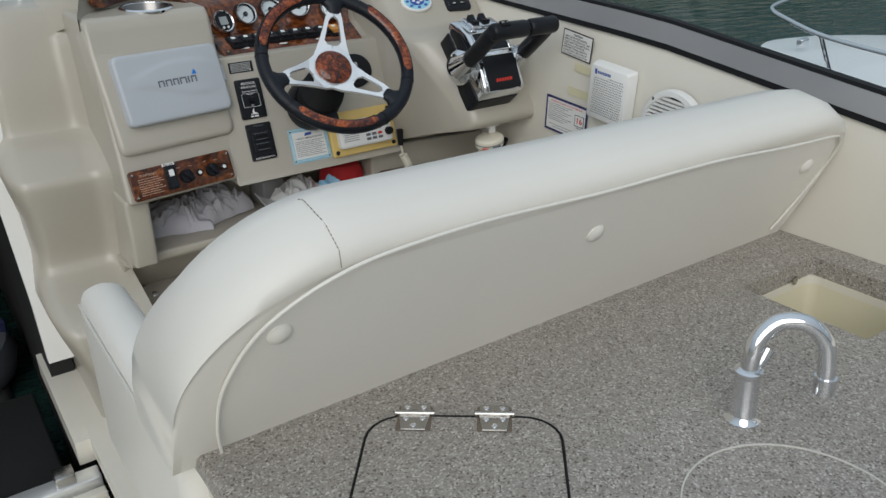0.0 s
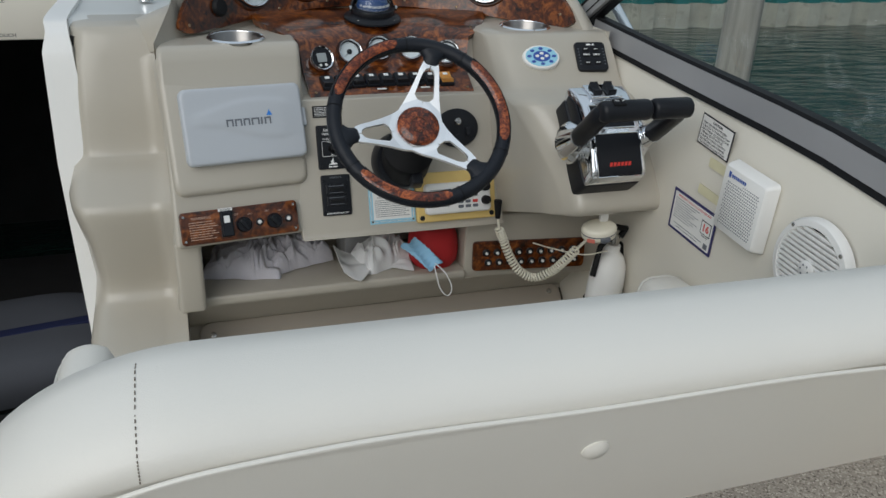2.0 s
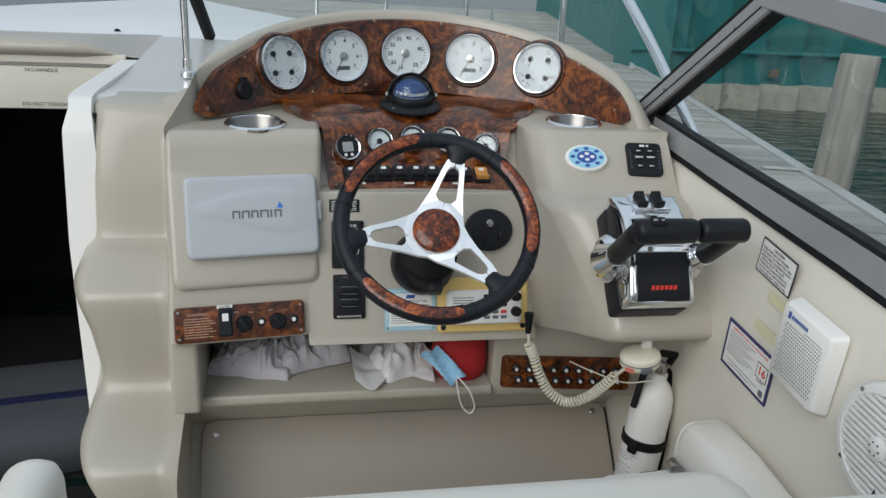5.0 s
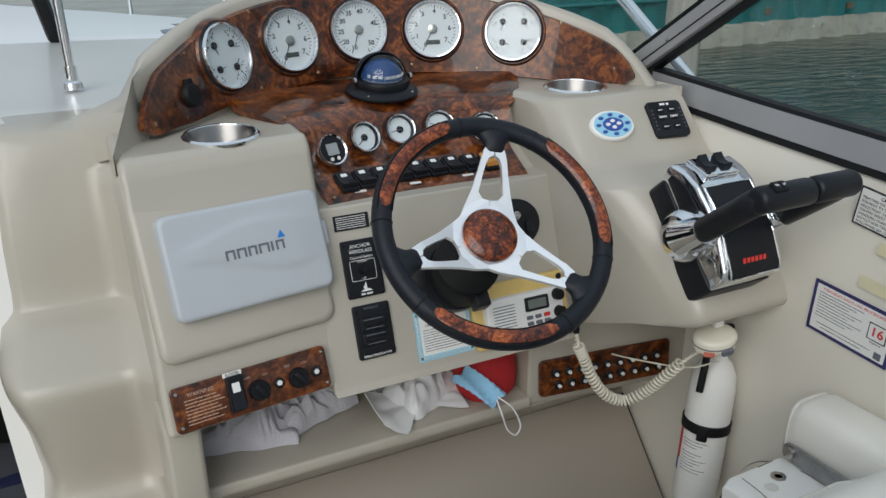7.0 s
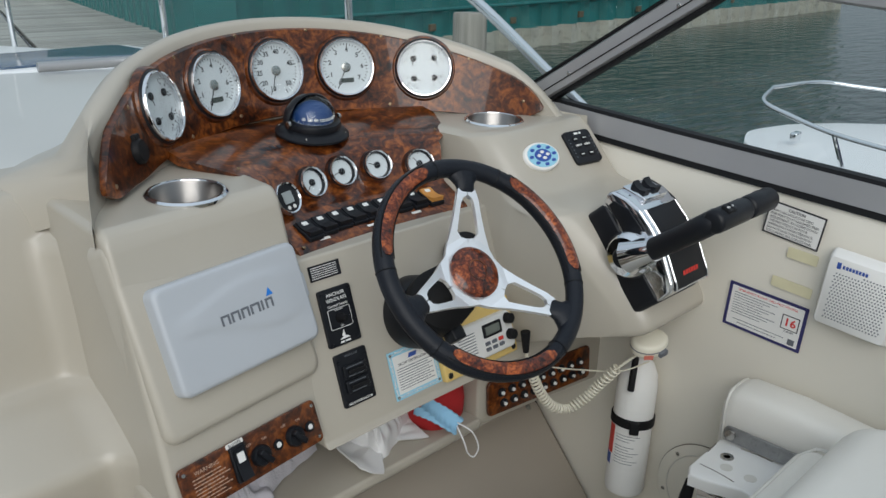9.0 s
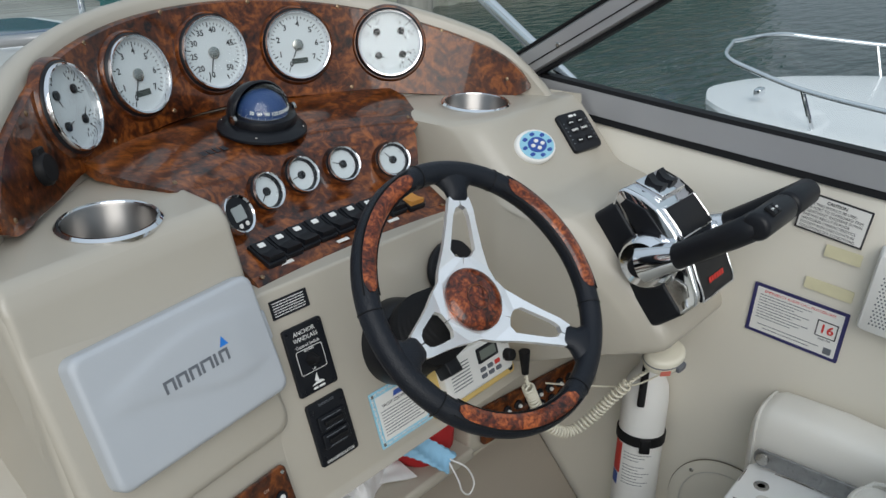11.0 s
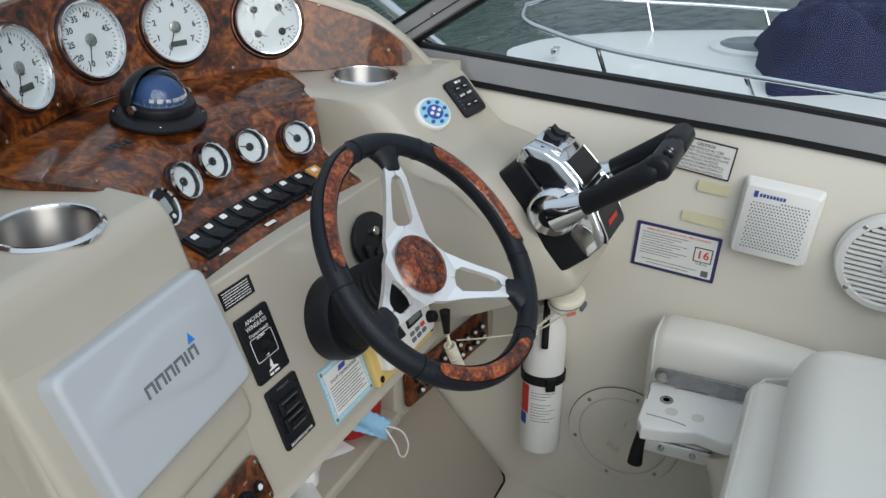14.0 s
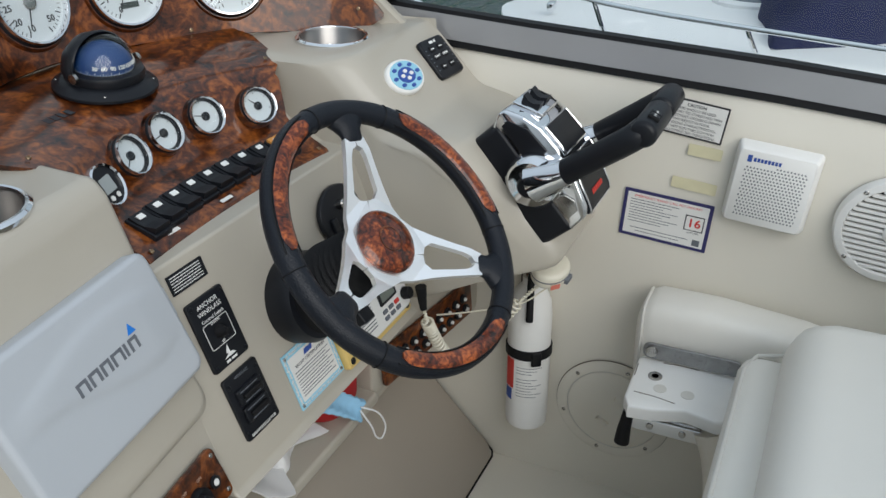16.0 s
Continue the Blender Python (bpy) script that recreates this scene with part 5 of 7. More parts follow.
def pleat(u, v):
    z = 0.655 - 0.050 * v + 0.0012 * math.sin(v * 42)
    return (0.028 + 0.060 * v + (u - 0.5) * 0.040, 0.182 - 0.046 * v + 0.012 * (u - 0.5) + 0.004 * math.sin(u * 9 + v * 4), z + 0.014 * (u - 0.5) + 0.004 * math.sin(u * 7 + v * 3))
part("pleated_sheet", grid_sheet(pleat, [i / 8 for i in range(9)], [i / 30 for i in range(31)], lambda u, v: tuple(Vector(pleat(u, v)) + Vector((0, 0.003, -0.002)))), MASK_BLUE, mask)
lp = spline([(0.086, 0.138, 0.612), (0.108, 0.120, 0.590), (0.124, 0.118, 0.550), (0.116, 0.122, 0.528), (0.098, 0.122, 0.545), (0.088, 0.122, 0.575), (0.084, 0.138, 0.606)], 8)
part("ear_loop", tube(lp, 0.0016, 6), BAG, mask, "white elastic ear loop")
pil = bmesh.new()
loft(pil, [[(x * k, y * k, z) for x, y in rrect(0.125, 0.115, 0.05, 7)] for z, k in ((0, 0.80), (0.015, 0.96), (0.045, 1.0), (0.080, 0.95), (0.102, 0.78), (0.108, 0.5))])
solo("red_pouch", pil, RED_CLOTH, "red fabric pouch pushed onto the shelf", "pouch", pose(0.108, 0.232, 0.574, 0, 0, 5))
clip = solo("clear_box", block(-0.035, 0.035, -0.04, 0.04, 0, 0.07, 0.004), surface("grey_plastic", (0.32, 0.32, 0.32), 0.3), "small grey plastic box at the back of the shelf", "box", pose(-0.075, 0.340, 0.574, 0, 0, 8))

# ---- microphone, clip and coiled cord ----
mic = thing("radio_microphone", "ivory hand microphone hung under the pod on its clip", "microphone", pose(0.402, -0.078, 0.752, 12, -6, -12))
part("shell", prism(circ(0.040, 32, ry=0.032), -0.002, 0.014, 0.008), IVORY, mic)
part("lower_shell", prism(circ(0.040, 32, ry=0.032), 0.002, 0.017, 0.009), IVORY, mic, m=pose(0, 0, 0, 180, 0, 0))
part("joint_band", prism(circ(0.0404, 32, ry=0.0324), -0.0015, 0.001), GREY_INK, mic, "grey joint band")
part("talk_key", prism(rrect(0.022, 0.012, 0.003), 0, 0.008, 0.002), GREY_INK, mic, "dark grey talk key", pose(0.006, -0.029, -0.006, 90, 0, 6))
part("red_tag", prism(rrect(0.018, 0.010, 0.001), 0, 0.001), surface("tag_red", (0.65, 0.18, 0.13), 0.5), mic, m=pose(-0.025, -0.0262, -0.008, 90, 0, -30))
hk = thing("microphone_clip", "white plastic microphone hanger clip", "clip", pose(0.415, -0.07, 0.796, 0, 0, 0))
part("plate", block(-0.022, 0.022, -0.010, 0.010, -0.008, 0.014, 0.004), PLASTIC_W, hk)
part("stem", block(-0.010, 0.010, -0.006, 0.006, -0.026, -0.006, 0.003), PLASTIC_W, hk)
cordpath = spline([(0.220, 0.085, 0.755), (0.224, 0.080, 0.715), (0.236, 0.078, 0.685), (0.252, 0.070, 0.642), (0.275, 0.058, 0.606), (0.309, 0.044, 0.590), (0.342, 0.022, 0.612), (0.363, 0.002, 0.645), (0.378, -0.030, 0.690), (0.384, -0.060, 0.724)], 24)
coil, turns = [], 52
L = len(cordpath)
side = Vector((0, 0, 1))
for i in range(L * 6):
    k = i / (L * 6 - 1) * (L - 1)
    j = min(int(k), L - 2)
    p = cordpath[j].lerp(cordpath[j + 1], k - j)
    d = (cordpath[j + 1] - cordpath[j]).normalized()
    s = Vector((0.3, -1, 0.2))
    s = (s - d * s.dot(d)).normalized()
    b = d.cross(s)
    f = i / (L * 6 - 1)
    r = 0.0092 if 0.12 < f < 0.88 else 0.0015
    a = f * turns * 2 * math.pi
    coil.append(p + (s * math.cos(a) + b * math.sin(a)) * r)
solo("coiled_cord", tube(coil, 0.0024, 6), IVORY, "ivory coiled microphone cord looping to the radio", "cord")
solo("cord_plug", tube([(0.220, 0.085, 0.782), (0.221, 0.083, 0.738)], 0.009, 12, taper=lambda k: 0.010 - 0.004 * k), RUBBER, "grey rubber cord plug at the radio", "plug")
solo("pull_wire", tube(spline([(0.335, 0.12, 0.648), (0.36, 0.06, 0.655), (0.40, -0.02, 0.668), (0.44, -0.06, 0.69)], 6), 0.0016, 5), IVORY, "thin white wire across the fuse panel", "wire")

# ---- fire extinguisher on the liner ----
ext = thing("fire_extinguisher", "white fire extinguisher with black strap on the side liner", "fire extinguisher", pose(0.452, -0.014, 0.350, 0, 5.0, 0) @ pose(0, 0, 0, 0, 0, -72))
part("cylinder", lathe([(0.030, 0.0), (0.041, 0.006), (0.043, 0.018), (0.043, 0.255), (0.040, 0.285), (0.030, 0.308), (0.018, 0.320), (0.018, 0.335), (0, 0.335)], 36), PLASTIC_W, ext, "white painted cylinder")
part("strap", lathe([(0.0435, 0.168), (0.0465, 0.170), (0.0465, 0.188), (0.0435, 0.190)], 36, cap=False), RUBBER, ext, "black rubber strap")
part("strap_latch", block(-0.010, 0.010, -0.052, -0.044, 0.160, 0.190, 0.003), RUBBER, ext, m=pose(0, 0, 0, 0, 0, 20))
part("bracket", block(-0.022, 0.022, 0.044, 0.052, 0.03, 0.33, 0.003), RUBBER, ext, "black wall bracket")
part("valve", lathe([(0.012, 0.333), (0.014, 0.345), (0.010, 0.360), (0, 0.360)], 16), STEEL, ext)
part("squeeze_handle", tube([(0, 0.012, 0.350), (0, -0.020, 0.356), (0, -0.044, 0.335), (0.0, -0.052, 0.262)], 0.007, 10), RUBBER, ext, "black squeeze lever")
part("carry_handle", tube([(0, 0.02, 0.352), (0, 0.035, 0.372), (0, -0.005, 0.380)], 0.008, 10), RUBBER, ext)
def wrap(a0, a1, z0, z1, mat, name, label=""):
    bm = grid_sheet(lambda a, z: (0.0434 * math.sin(radians(a)), -0.0434 * math.cos(radians(a)), z), [a0 + (a1 - a0) * i / 12 for i in range(13)], [z0, z1],
                    lambda a, z: (0.0431 * math.sin(radians(a)), -0.0431 * math.cos(radians(a)), z))
    return part(name, bm, mat, ext, label)
wrap(-38, 60, 0.070, 0.165, PAPER, "info_label", "white printed label")
wrap(-72, -38, 0.098, 0.165, INK_RED, "red_label", "red warning panel")
wrap(-72, -44, 0.070, 0.096, INK_BLUE, "blue_label")
for k in range(11):
    if k != 3:
        wrap(-30, 40 - 14 * (k % 3), 0.150 - k * 0.0066, 0.1515 - k * 0.0066, GREY_INK, "print_line")

# ---- labels and loudspeakers on the starboard liner ----
cau = thing("caution_label", "white caution label with black border on the liner", "label", on_side(-0.276, 1.0135, 0.5225) @ pose(0, 0, 0, 0, 0, -8.5) @ Matrix.Diagonal((0.93, 1.0, 1.0, 1.0)))
part("border", prism(rrect(0.112, 0.063, 0.001), 0, 0.0010), INK, cau)
part("sheet", prism(rrect(0.106, 0.057, 0.001), 0.0008, 0.0014), PAPER, cau)
words("CAUTION", 0.0074, cau, INK, 0, 0.0225, 0.0015, bold=0.0002)
for k, t in enumerate(("TRIM TABS SHOULD BE USED", "FOR PORT TO STARBOARD TRIM", "ADJUSTMENT. EXCESSIVE DOWN", "TAB MAY RESULT IN POOR", "HANDLING CHARACTERISTICS.", "DO NOT RUN TABS DOWN IN", "FOLLOWING SEA CONDITIONS.")):
    words(t, 0.0064, cau, INK, -0.049, 0.0150 - k * 0.0067, 0.0015, align="LEFT")
vhf = thing("radio_procedure_label", "white emergency radio call label with navy border", "label", on_side(-0.246, 0.8265, 0.5205) @ pose(0, 0, 0, 0, 0, -4.9) @ Matrix.Diagonal((0.975, 0.91, 1.0, 1.0)))
part("border", prism(rrect(0.158, 0.101, 0.002), 0, 0.0010), NAVY, vhf)
part("sheet", prism(rrect(0.145, 0.088, 0.001), 0.0008, 0.0014), PAPER, vhf)
words("EMERGENCY RADIO CALL PROCEDURES", 0.0066, vhf, INK_RED, 0, 0.0375, 0.0015)
bars([(-0.066, 0.030 - k * 0.0058, 0.088 - 0.014 * (k % 3)) for k in range(9)], vhf, GREY_INK, 0.0014, h=0.0014)
bars([(-0.060, -0.030, 0.105), (-0.050, -0.037, 0.080)], vhf, GREY_INK, 0.0014, h=0.0014)
part("channel_frame", prism(rrect(0.034, 0.032, 0.001), 0.0012, 0.0017), INK, vhf, m=pose(0.051, 0.006, 0))
part("channel_box", prism(rrect(0.030, 0.028, 0.001), 0.0016, 0.0020), PAPER, vhf, m=pose(0.051, 0.006, 0))
words("16", 0.024, vhf, INK_RED, 0.051, 0.006, 0.0021, bold=0.0005)
words("VHF-FM", 0.006, vhf, INK, 0.051, -0.0145, 0.0015)
part("code_patch", prism(rrect(0.013, 0.013, 0.001), 0.0013, 0.0017), GREY_INK, vhf, m=pose(0.060, -0.034, 0))
for yy, zz, w in ((-0.300, 0.960, 0.055), (-0.288, 0.898, 0.075)):
    solo("tape_residue", prism(rrect(w, 0.020, 0.002), 0, 0.0008), TAPE, "strip of old yellowed tape residue", "tape", on_side(yy, zz, 0.5205) @ pose(0, 0, 0, 0, 0, -6))
spk = thing("extension_speaker", "square white extension loudspeaker with perforated front", "loudspeaker", on_side(-0.409, 0.917, 0.5205) @ pose(0, 0, 0, 0, 0, -6) @ Matrix.Diagonal((0.975, 1.05, 1.0, 1.0)))
def frustum(w0, w1, h, r):
    bm = bmesh.new()
    loft(bm, [[(x * k, y * k, z) for x, y in rrect(w0, w0, r, 5)] for z, k in ((0, 1), (h * 0.7, (w0 * 0.4 + w1 * 0.6) / w0), (h * 0.92, w1 / w0), (h, w1 / w0 * 0.97))])
    return bm
part("housing", frustum(0.134, 0.122, 0.026, 0.008), PLASTIC_W, spk)
holes = bmesh.new()
for i in range(18):
    for j in range(17):
        if j == 16 and i < 9:
            continue
        x, y = -0.046 + i * 0.0054 + (0.0027 if j % 2 else 0), -0.047 + j * 0.0053
        loft(holes, [[(x + 0.0015 * math.cos(k * 1.047), y + 0.0015 * math.sin(k * 1.047), z) for k in range(6)] for z in (0.0258, 0.0263)])
part("perforation", holes, GREY_INK, spk, "rows of small round grille holes")
bm = bmesh.new()
for i in range(8):
    loft(bm, [[(-0.036 + i * 0.0055, 0, z), (-0.036 + i * 0.0055 + 0.004, 0, z), (-0.036 + i * 0.0055 + 0.004, 0.006, z), (-0.036 + i * 0.0055, 0.006, z)] for z in (0.0258, 0.0264)])
loft(bm, [[(-0.046, -0.002, z), (-0.039, -0.002, z), (-0.039, 0.009, z), (-0.046, 0.009, z)] for z in (0.0258, 0.0264)])
part("maker_mark", bm, INK_BLUE, spk, m=pose(0, 0.043, 0))
rs = thing("round_speaker", "round white marine loudspeaker with slotted grille", "loudspeaker", on_side(-0.596, 0.872, 0.5195) @ pose(0, 0, 0, 0, 0, -6))
part("flange", lathe([(0.088, 0), (0.088, 0.010), (0.084, 0.017), (0.074, 0.019), (0.071, 0.014)], 56, cap=False), PLASTIC_W, rs)
part("backing", lathe([(0.072, 0.006), (0, 0.006)], 40), GREY_INK, rs, "dark cone behind the slots")
for k in range(15):
    y = -0.064 + k * 0.00914
    half = math.sqrt(max(0, 0.0725 ** 2 - y * y))
    part("grille_bar", block(-half, half, y - 0.0029, y + 0.0029, 0.011, 0.0185, 0.001, 1), PLASTIC_W, rs)
part("center_cap", lathe([(0.017, 0.012), (0.017, 0.020), (0.012, 0.0235), (0, 0.024)], 24), PLASTIC_W, rs)
for k in range(6):
    a = radians(60 * k)
    part("cap_hole", lathe([(0.0018, 0.0228), (0.0018, 0.0240), (0, 0.024)], 8), GREY_INK, rs, m=pose(0.009 * math.cos(a), 0.009 * math.sin(a), 0))
for k in range(4):
    a = radians(45 + 90 * k)
    screw(rs, 0.080 * math.cos(a), 0.080 * math.sin(a), 0.0175, 0.004)
part("maker_mark", prism([(-0.010, -0.008), (-0.003, -0.002), (0, 0.010), (0.003, -0.002), (0.010, -0.008), (0.003, -0.004), (0, -0.006), (-0.003, -0.004)], 0, 0.001), INK, rs, m=pose(0.020, -0.062, 0.0186))

# deck plate on the liner
dp = thing("inspection_plate", "round cream screw-in inspection plate on the side liner", "access plate", on_side(-0.178, 0.382, 0.5175))
part("ring", lathe([(0.118, 0), (0.118, 0.004), (0.112, 0.006), (0.096, 0.006), (0.094, 0.003)], 56, cap=False), CREAM, dp)
part("lid", lathe([(0.0935, 0.002), (0.093, 0.0055), (0.088, 0.007), (0, 0.007)], 48), CREAM, dp)
part("seam", lathe([(0.0952, 0.0035), (0.0952, 0.0058), (0.0938, 0.0058), (0.0938, 0.0035)], 48, cap=False), PIPING, dp)
part("edge_seam", lathe([(0.1195, 0), (0.1195, 0.0012), (0.1178, 0.0016)], 56, cap=False), THREAD, dp, "dirty caulk line")
for k in range(6):
    a = radians(15 + 60 * k)
    screw(dp, 0.105 * math.cos(a), 0.105 * math.sin(a), 0.006, 0.0045)
for sx, rz in ((0.035, 150), (-0.035, 330)):
    bm = bmesh.new()
    loft(bm, [[(-0.014, -0.008, 0.0066), (0.014, -0.008, 0.0066), (0.014, 0.006, 0.0066), (-0.014, 0.006, 0.0066)], [(-0.014, -0.008, 0.0074), (0.014, -0.008, 0.0074), (0.010, 0.006, 0.0140), (-0.010, 0.006, 0.0140)]])
    part("finger_grip", bm, CREAM, dp, m=pose(sx * 0.5, sx * 0.87, 0, 0, 0, rz))
solo("floor_screw", lathe([(0.009, 0), (0.009, 0.003), (0.004, 0.004), (0, 0.003)], 16), STEEL, "small steel screw head in the helm floor", "screw", pose(0.434, -0.308, FLOOR_Z))

# ---- helm bench seat ----
seat = thing("helm_bench", "white vinyl double helm bench with bolster and tall buttoned backrest", "seat")
def rear_y(z):
    return -0.876 - 0.48 * (z - 0.705)
XL, XR = -0.712, 0.508
def back_section(x):
    """Half-height of the back at x: rounded ends, taller on the open side."""
    e = max(0.0, (XL + 0.24 - x) / 0.24)
    f = max(0.0, (x - (XR - 0.10)) / 0.10)
    drop = 0.235 * (1 - math.sqrt(max(0, 1 - e * e))) + 0.085 * (1 - math.sqrt(max(0, 1 - f * f)))
    return 1.050 - 0.020 * (x + 0.5) / 1.0 - drop
def back_ring(x, k=1.0):
    top = back_section(x)
    z0 = 0.70
    h = max(0.03, top - z0)
    pr = []
    # rear face, up from the counter, roll over the top, then down the front
    for t in (0.0, 0.25, 0.5, 0.72):
        z = z0 + t * h
        pr.append((x, rear_y(z) - 0.006 * math.sin(t * 3.1), z))
    z = z0 + 0.80 * h
    yb = rear_y(z)
    pr.append((x, yb - 0.003, z))
    pr.append((x, yb - 0.004, z + 0.004 * k))
    pr.append((x, yb - 0.014, z + 0.014))
    pr.append((x, yb - 0.012, z0 + 0.90 * h))
    pr.append((x, yb + 0.018, z0 + 0.965 * h))
    pr.append((x, yb + 0.070, top))
    pr.append((x, yb + 0.120, top - 0.010))
    pr.append((x, yb + 0.165, top - 0.050 * h / 0.35))
    pr.append((x, yb + 0.190, z0 + 0.55 * h))
    pr.append((x, yb + 0.205, z0))
    return pr
xs = [XL + (XR - XL) * (0.5 - 0.5 * math.cos(math.pi * i / 60)) for i in range(61)]
bm = bmesh.new()
loft(bm, [back_ring(x) for x in xs])
part("backrest", bm, VINYL, seat, "smooth white vinyl backrest", angle=60)
wp = spline([(-0.650, 0, 0.708), (-0.660, 0, 0.79), (-0.652, 0, 0.865), (-0.610, 0, 0.940), (-0.524, 0, 0.986), (-0.40, 0, 0.995), (-0.1, 0, 0.990), (0.2, 0, 0.975), (0.42, 0, 0.962), (0.478, 0, 0.945), (0.494, 0, 0.905), (0.484, 0, 0.83), (0.455, 0, 0.75)], 8)
part("piping", tube([(p.x, rear_y(p.z) - 0.0095 - 0.002 * math.sin(p.x * 9), p.z + 0.003 * math.sin(p.x * 13)) for p in wp], 0.0025, 8), VINYL, seat, "raised welt round the back panel")
st_bm = bmesh.new()
for i in range(22):
    x = -0.524
    ring = back_ring(x)
    k = 6 + (i / 21) * 3.2
    j = int(k)
    p = Vector(ring[j]).lerp(Vector(ring[min(j + 1, 13)]), k - j)
    q = Vector(ring[j]).lerp(Vector(ring[min(j + 1, 13)]), min(1, k - j + 0.08))
    n = Vector((0, -0.7, 0.7)) * 0.001
    tube([p + n * 0.4, q + n * 0.4], 0.0006, 5, st_bm)
part("stitching", st_bm, THREAD, seat, "dark stitched cross seam")
for x, z in ((-0.589, 0.912), (-0.095, 0.907), (0.425, 0.900)):
    part("button", lathe([(0.0155, 0), (0.0155, 0.003), (0.011, 0.007), (0, 0.008)], 24), VINYL, seat, "covered round button", pose(x, rear_y(z) - 0.004, z, 90 + 25, 0, 0))
def cushion(x0, x1, y0, y1, z0, z1, r):
    bm = block(x0, x1, y0, y1, z0, z1)
    bmesh.ops.bevel(bm, geom=list(bm.edges), offset=r, segments=6, profile=0.5, affect="EDGES", clamp_overlap=True)
    return bm
part("seat_cushion", cushion(-0.61, 0.345, -0.78, -0.47, 0.60, 0.735, 0.05), VINYL, seat, "thick white vinyl seat cushion", angle=60)
part("front_bolster", cushion(-0.61, 0.345, -0.505, -0.415, 0.50, 0.715, 0.03), VINYL, seat, "flip-up front bolster", angle=60)
part("bolster_roll", cushion(-0.60, 0.372, -0.80, -0.475, 0.655, 0.800, 0.065), VINYL, seat, "rounded white seat bolster", angle=60)
part("bolster_piping", tube([(-0.60, -0.425, 0.708), (0.30, -0.425, 0.708), (0.335, -0.44, 0.712), (0.340, -0.50, 0.725)], 0.0035, 8), PIPING, seat)
part("base_box", cushion(-0.60, 0.34, -0.82, -0.44, FLOOR_Z, 0.56, 0.02), CREAM, seat, "cream fibreglass seat base")
part("side_arm", cushion(-0.700, -0.612, -0.86, -0.245, 0.36, 0.722, 0.038), VINYL, seat, "padded white vinyl seat side", angle=60)
part("arm_piping", tube(spline([(-0.700, -0.80, 0.69), (-0.702, -0.50, 0.692), (-0.700, -0.30, 0.692), (-0.690, -0.252, 0.680), (-0.655, -0.243, 0.690)], 8), 0.0025, 6), PIPING, seat)
part("side_panel", block(-0.66, -0.60, -0.86, -0.36, FLOOR_Z, 0.40, 0.01), CREAM, seat)

hinge = thing("seat_hinge_arm", "white moulded seat hinge arm with steel slide bracket", "seat hinge")
bm = bmesh.new()
out = [(0.262, -0.262), (0.285, -0.250), (0.400, -0.246), (0.415, -0.256), (0.412, -0.430), (0.29, -0.430), (0.275, -0.400), (0.285, -0.350), (0.268, -0.300)]
prism(out, 0.588, 0.612, 0.006, bm)
part("arm_plate", bm, PLASTIC_W, hinge)
part("arm_web", tube(spline([(0.345, -0.395, 0.555), (0.34, -0.42, 0.50), (0.335, -0.435, 0.40), (0.335, -0.44, 0.22)], 6), 0.045, 12), CREAM, hinge, "curved white support web")
part("bolt_socket", lathe([(0.012, 0.612), (0.012, 0.6135), (0.006, 0.6135), (0.005, 0.609), (0, 0.609)], 20), STEEL, hinge, m=pose(0.355, -0.285, 0))
for y in (-0.300, -0.345):
    part("bolt_hole", lathe([(0.011, 0.6115), (0.011, 0.6128), (0, 0.6126)], 20), PIPING, hinge, m=pose(0.325, y, 0))
bm = prism(rrect(0.165, 0.030, 0.012), 0, 0.005, 0.001)
part("steel_link", bm, surface("worn_steel", (0.33, 0.33, 0.33), 0.42, metal=0.9, vary=0.35, scale=60, stain=0.6), hinge, "worn stainless hinge link", Matrix.Translation((0.402, -0.335, 0.632)) @ pose(0, 0, 0, 90, 0, -90))
part("link_pivot", lathe([(0.010, 0), (0.010, 0.006), (0, 0.007)], 16), STEEL, hinge, m=Matrix.Translation((0.396, -0.268, 0.634)) @ pose(0, 0, 0, 90, 0, -90))
part("slide_rail", block(0.325, 0.400, -0.375, -0.255, 0.535, 0.560, 0.003), STEEL, hinge, "steel slide rail")
for k, (x0, y0, x1, y1) in enumerate(((0.302, -0.262, 0.296, -0.330), (0.398, -0.290, 0.400, -0.350), (0.345, -0.252, 0.380, -0.250))):
    part("scuff", tube(spline([(x0, y0, 0.6122), ((x0 + x1) / 2 + 0.002, (y0 + y1) / 2, 0.6122), (x1, y1, 0.6122)], 5), 0.0009, 5), THREAD, hinge, "dark scuff scratch")
for y in (-0.290, -0.345):
    part("rail_screw", lathe([(0.006, 0), (0.006, 0.002), (0.003, 0.003), (0, 0.002)], 14), STEEL, hinge, m=pose(0.3178, y, 0.534, 0, -90, 0))
part("slide_rail", block(0.318, 0.330, -0.378, -0.252, 0.520, 0.548, 0.002), CHROME, hinge)
part("release_lever", tube([(0.275, -0.262, 0.590), (0.270, -0.258, 0.560), (0.266, -0.256, 0.530)], 0.010, 12, taper=lambda k: 0.009 + 0.004 * k), RUBBER, hinge, "black release lever")
bol = thing("side_bolster", "white vinyl padded arm bolster along the side liner", "bolster")
bm = bmesh.new()
rings = []
for y, k, dz in ((-0.232, 0.80, -0.012), (-0.240, 0.93, -0.004), (-0.262, 1.0, 0), (-0.36, 1.0, 0), (-0.50, 1.0, -0.015), (-0.62, 0.98, -0.04), (-0.72, 0.9, -0.08)):
    rings.append([(0.463 + 0.052 * k * math.copysign(abs(math.cos(a)) ** 0.5, math.cos(a)), y, 0.624 + dz + 0.088 * k * math.copysign(abs(math.sin(a)) ** 0.5, math.sin(a))) for a in [2 * math.pi * i / 32 for i in range(32)]])
loft(bm, rings)
part("pad", bm, VINYL, bol, angle=60)
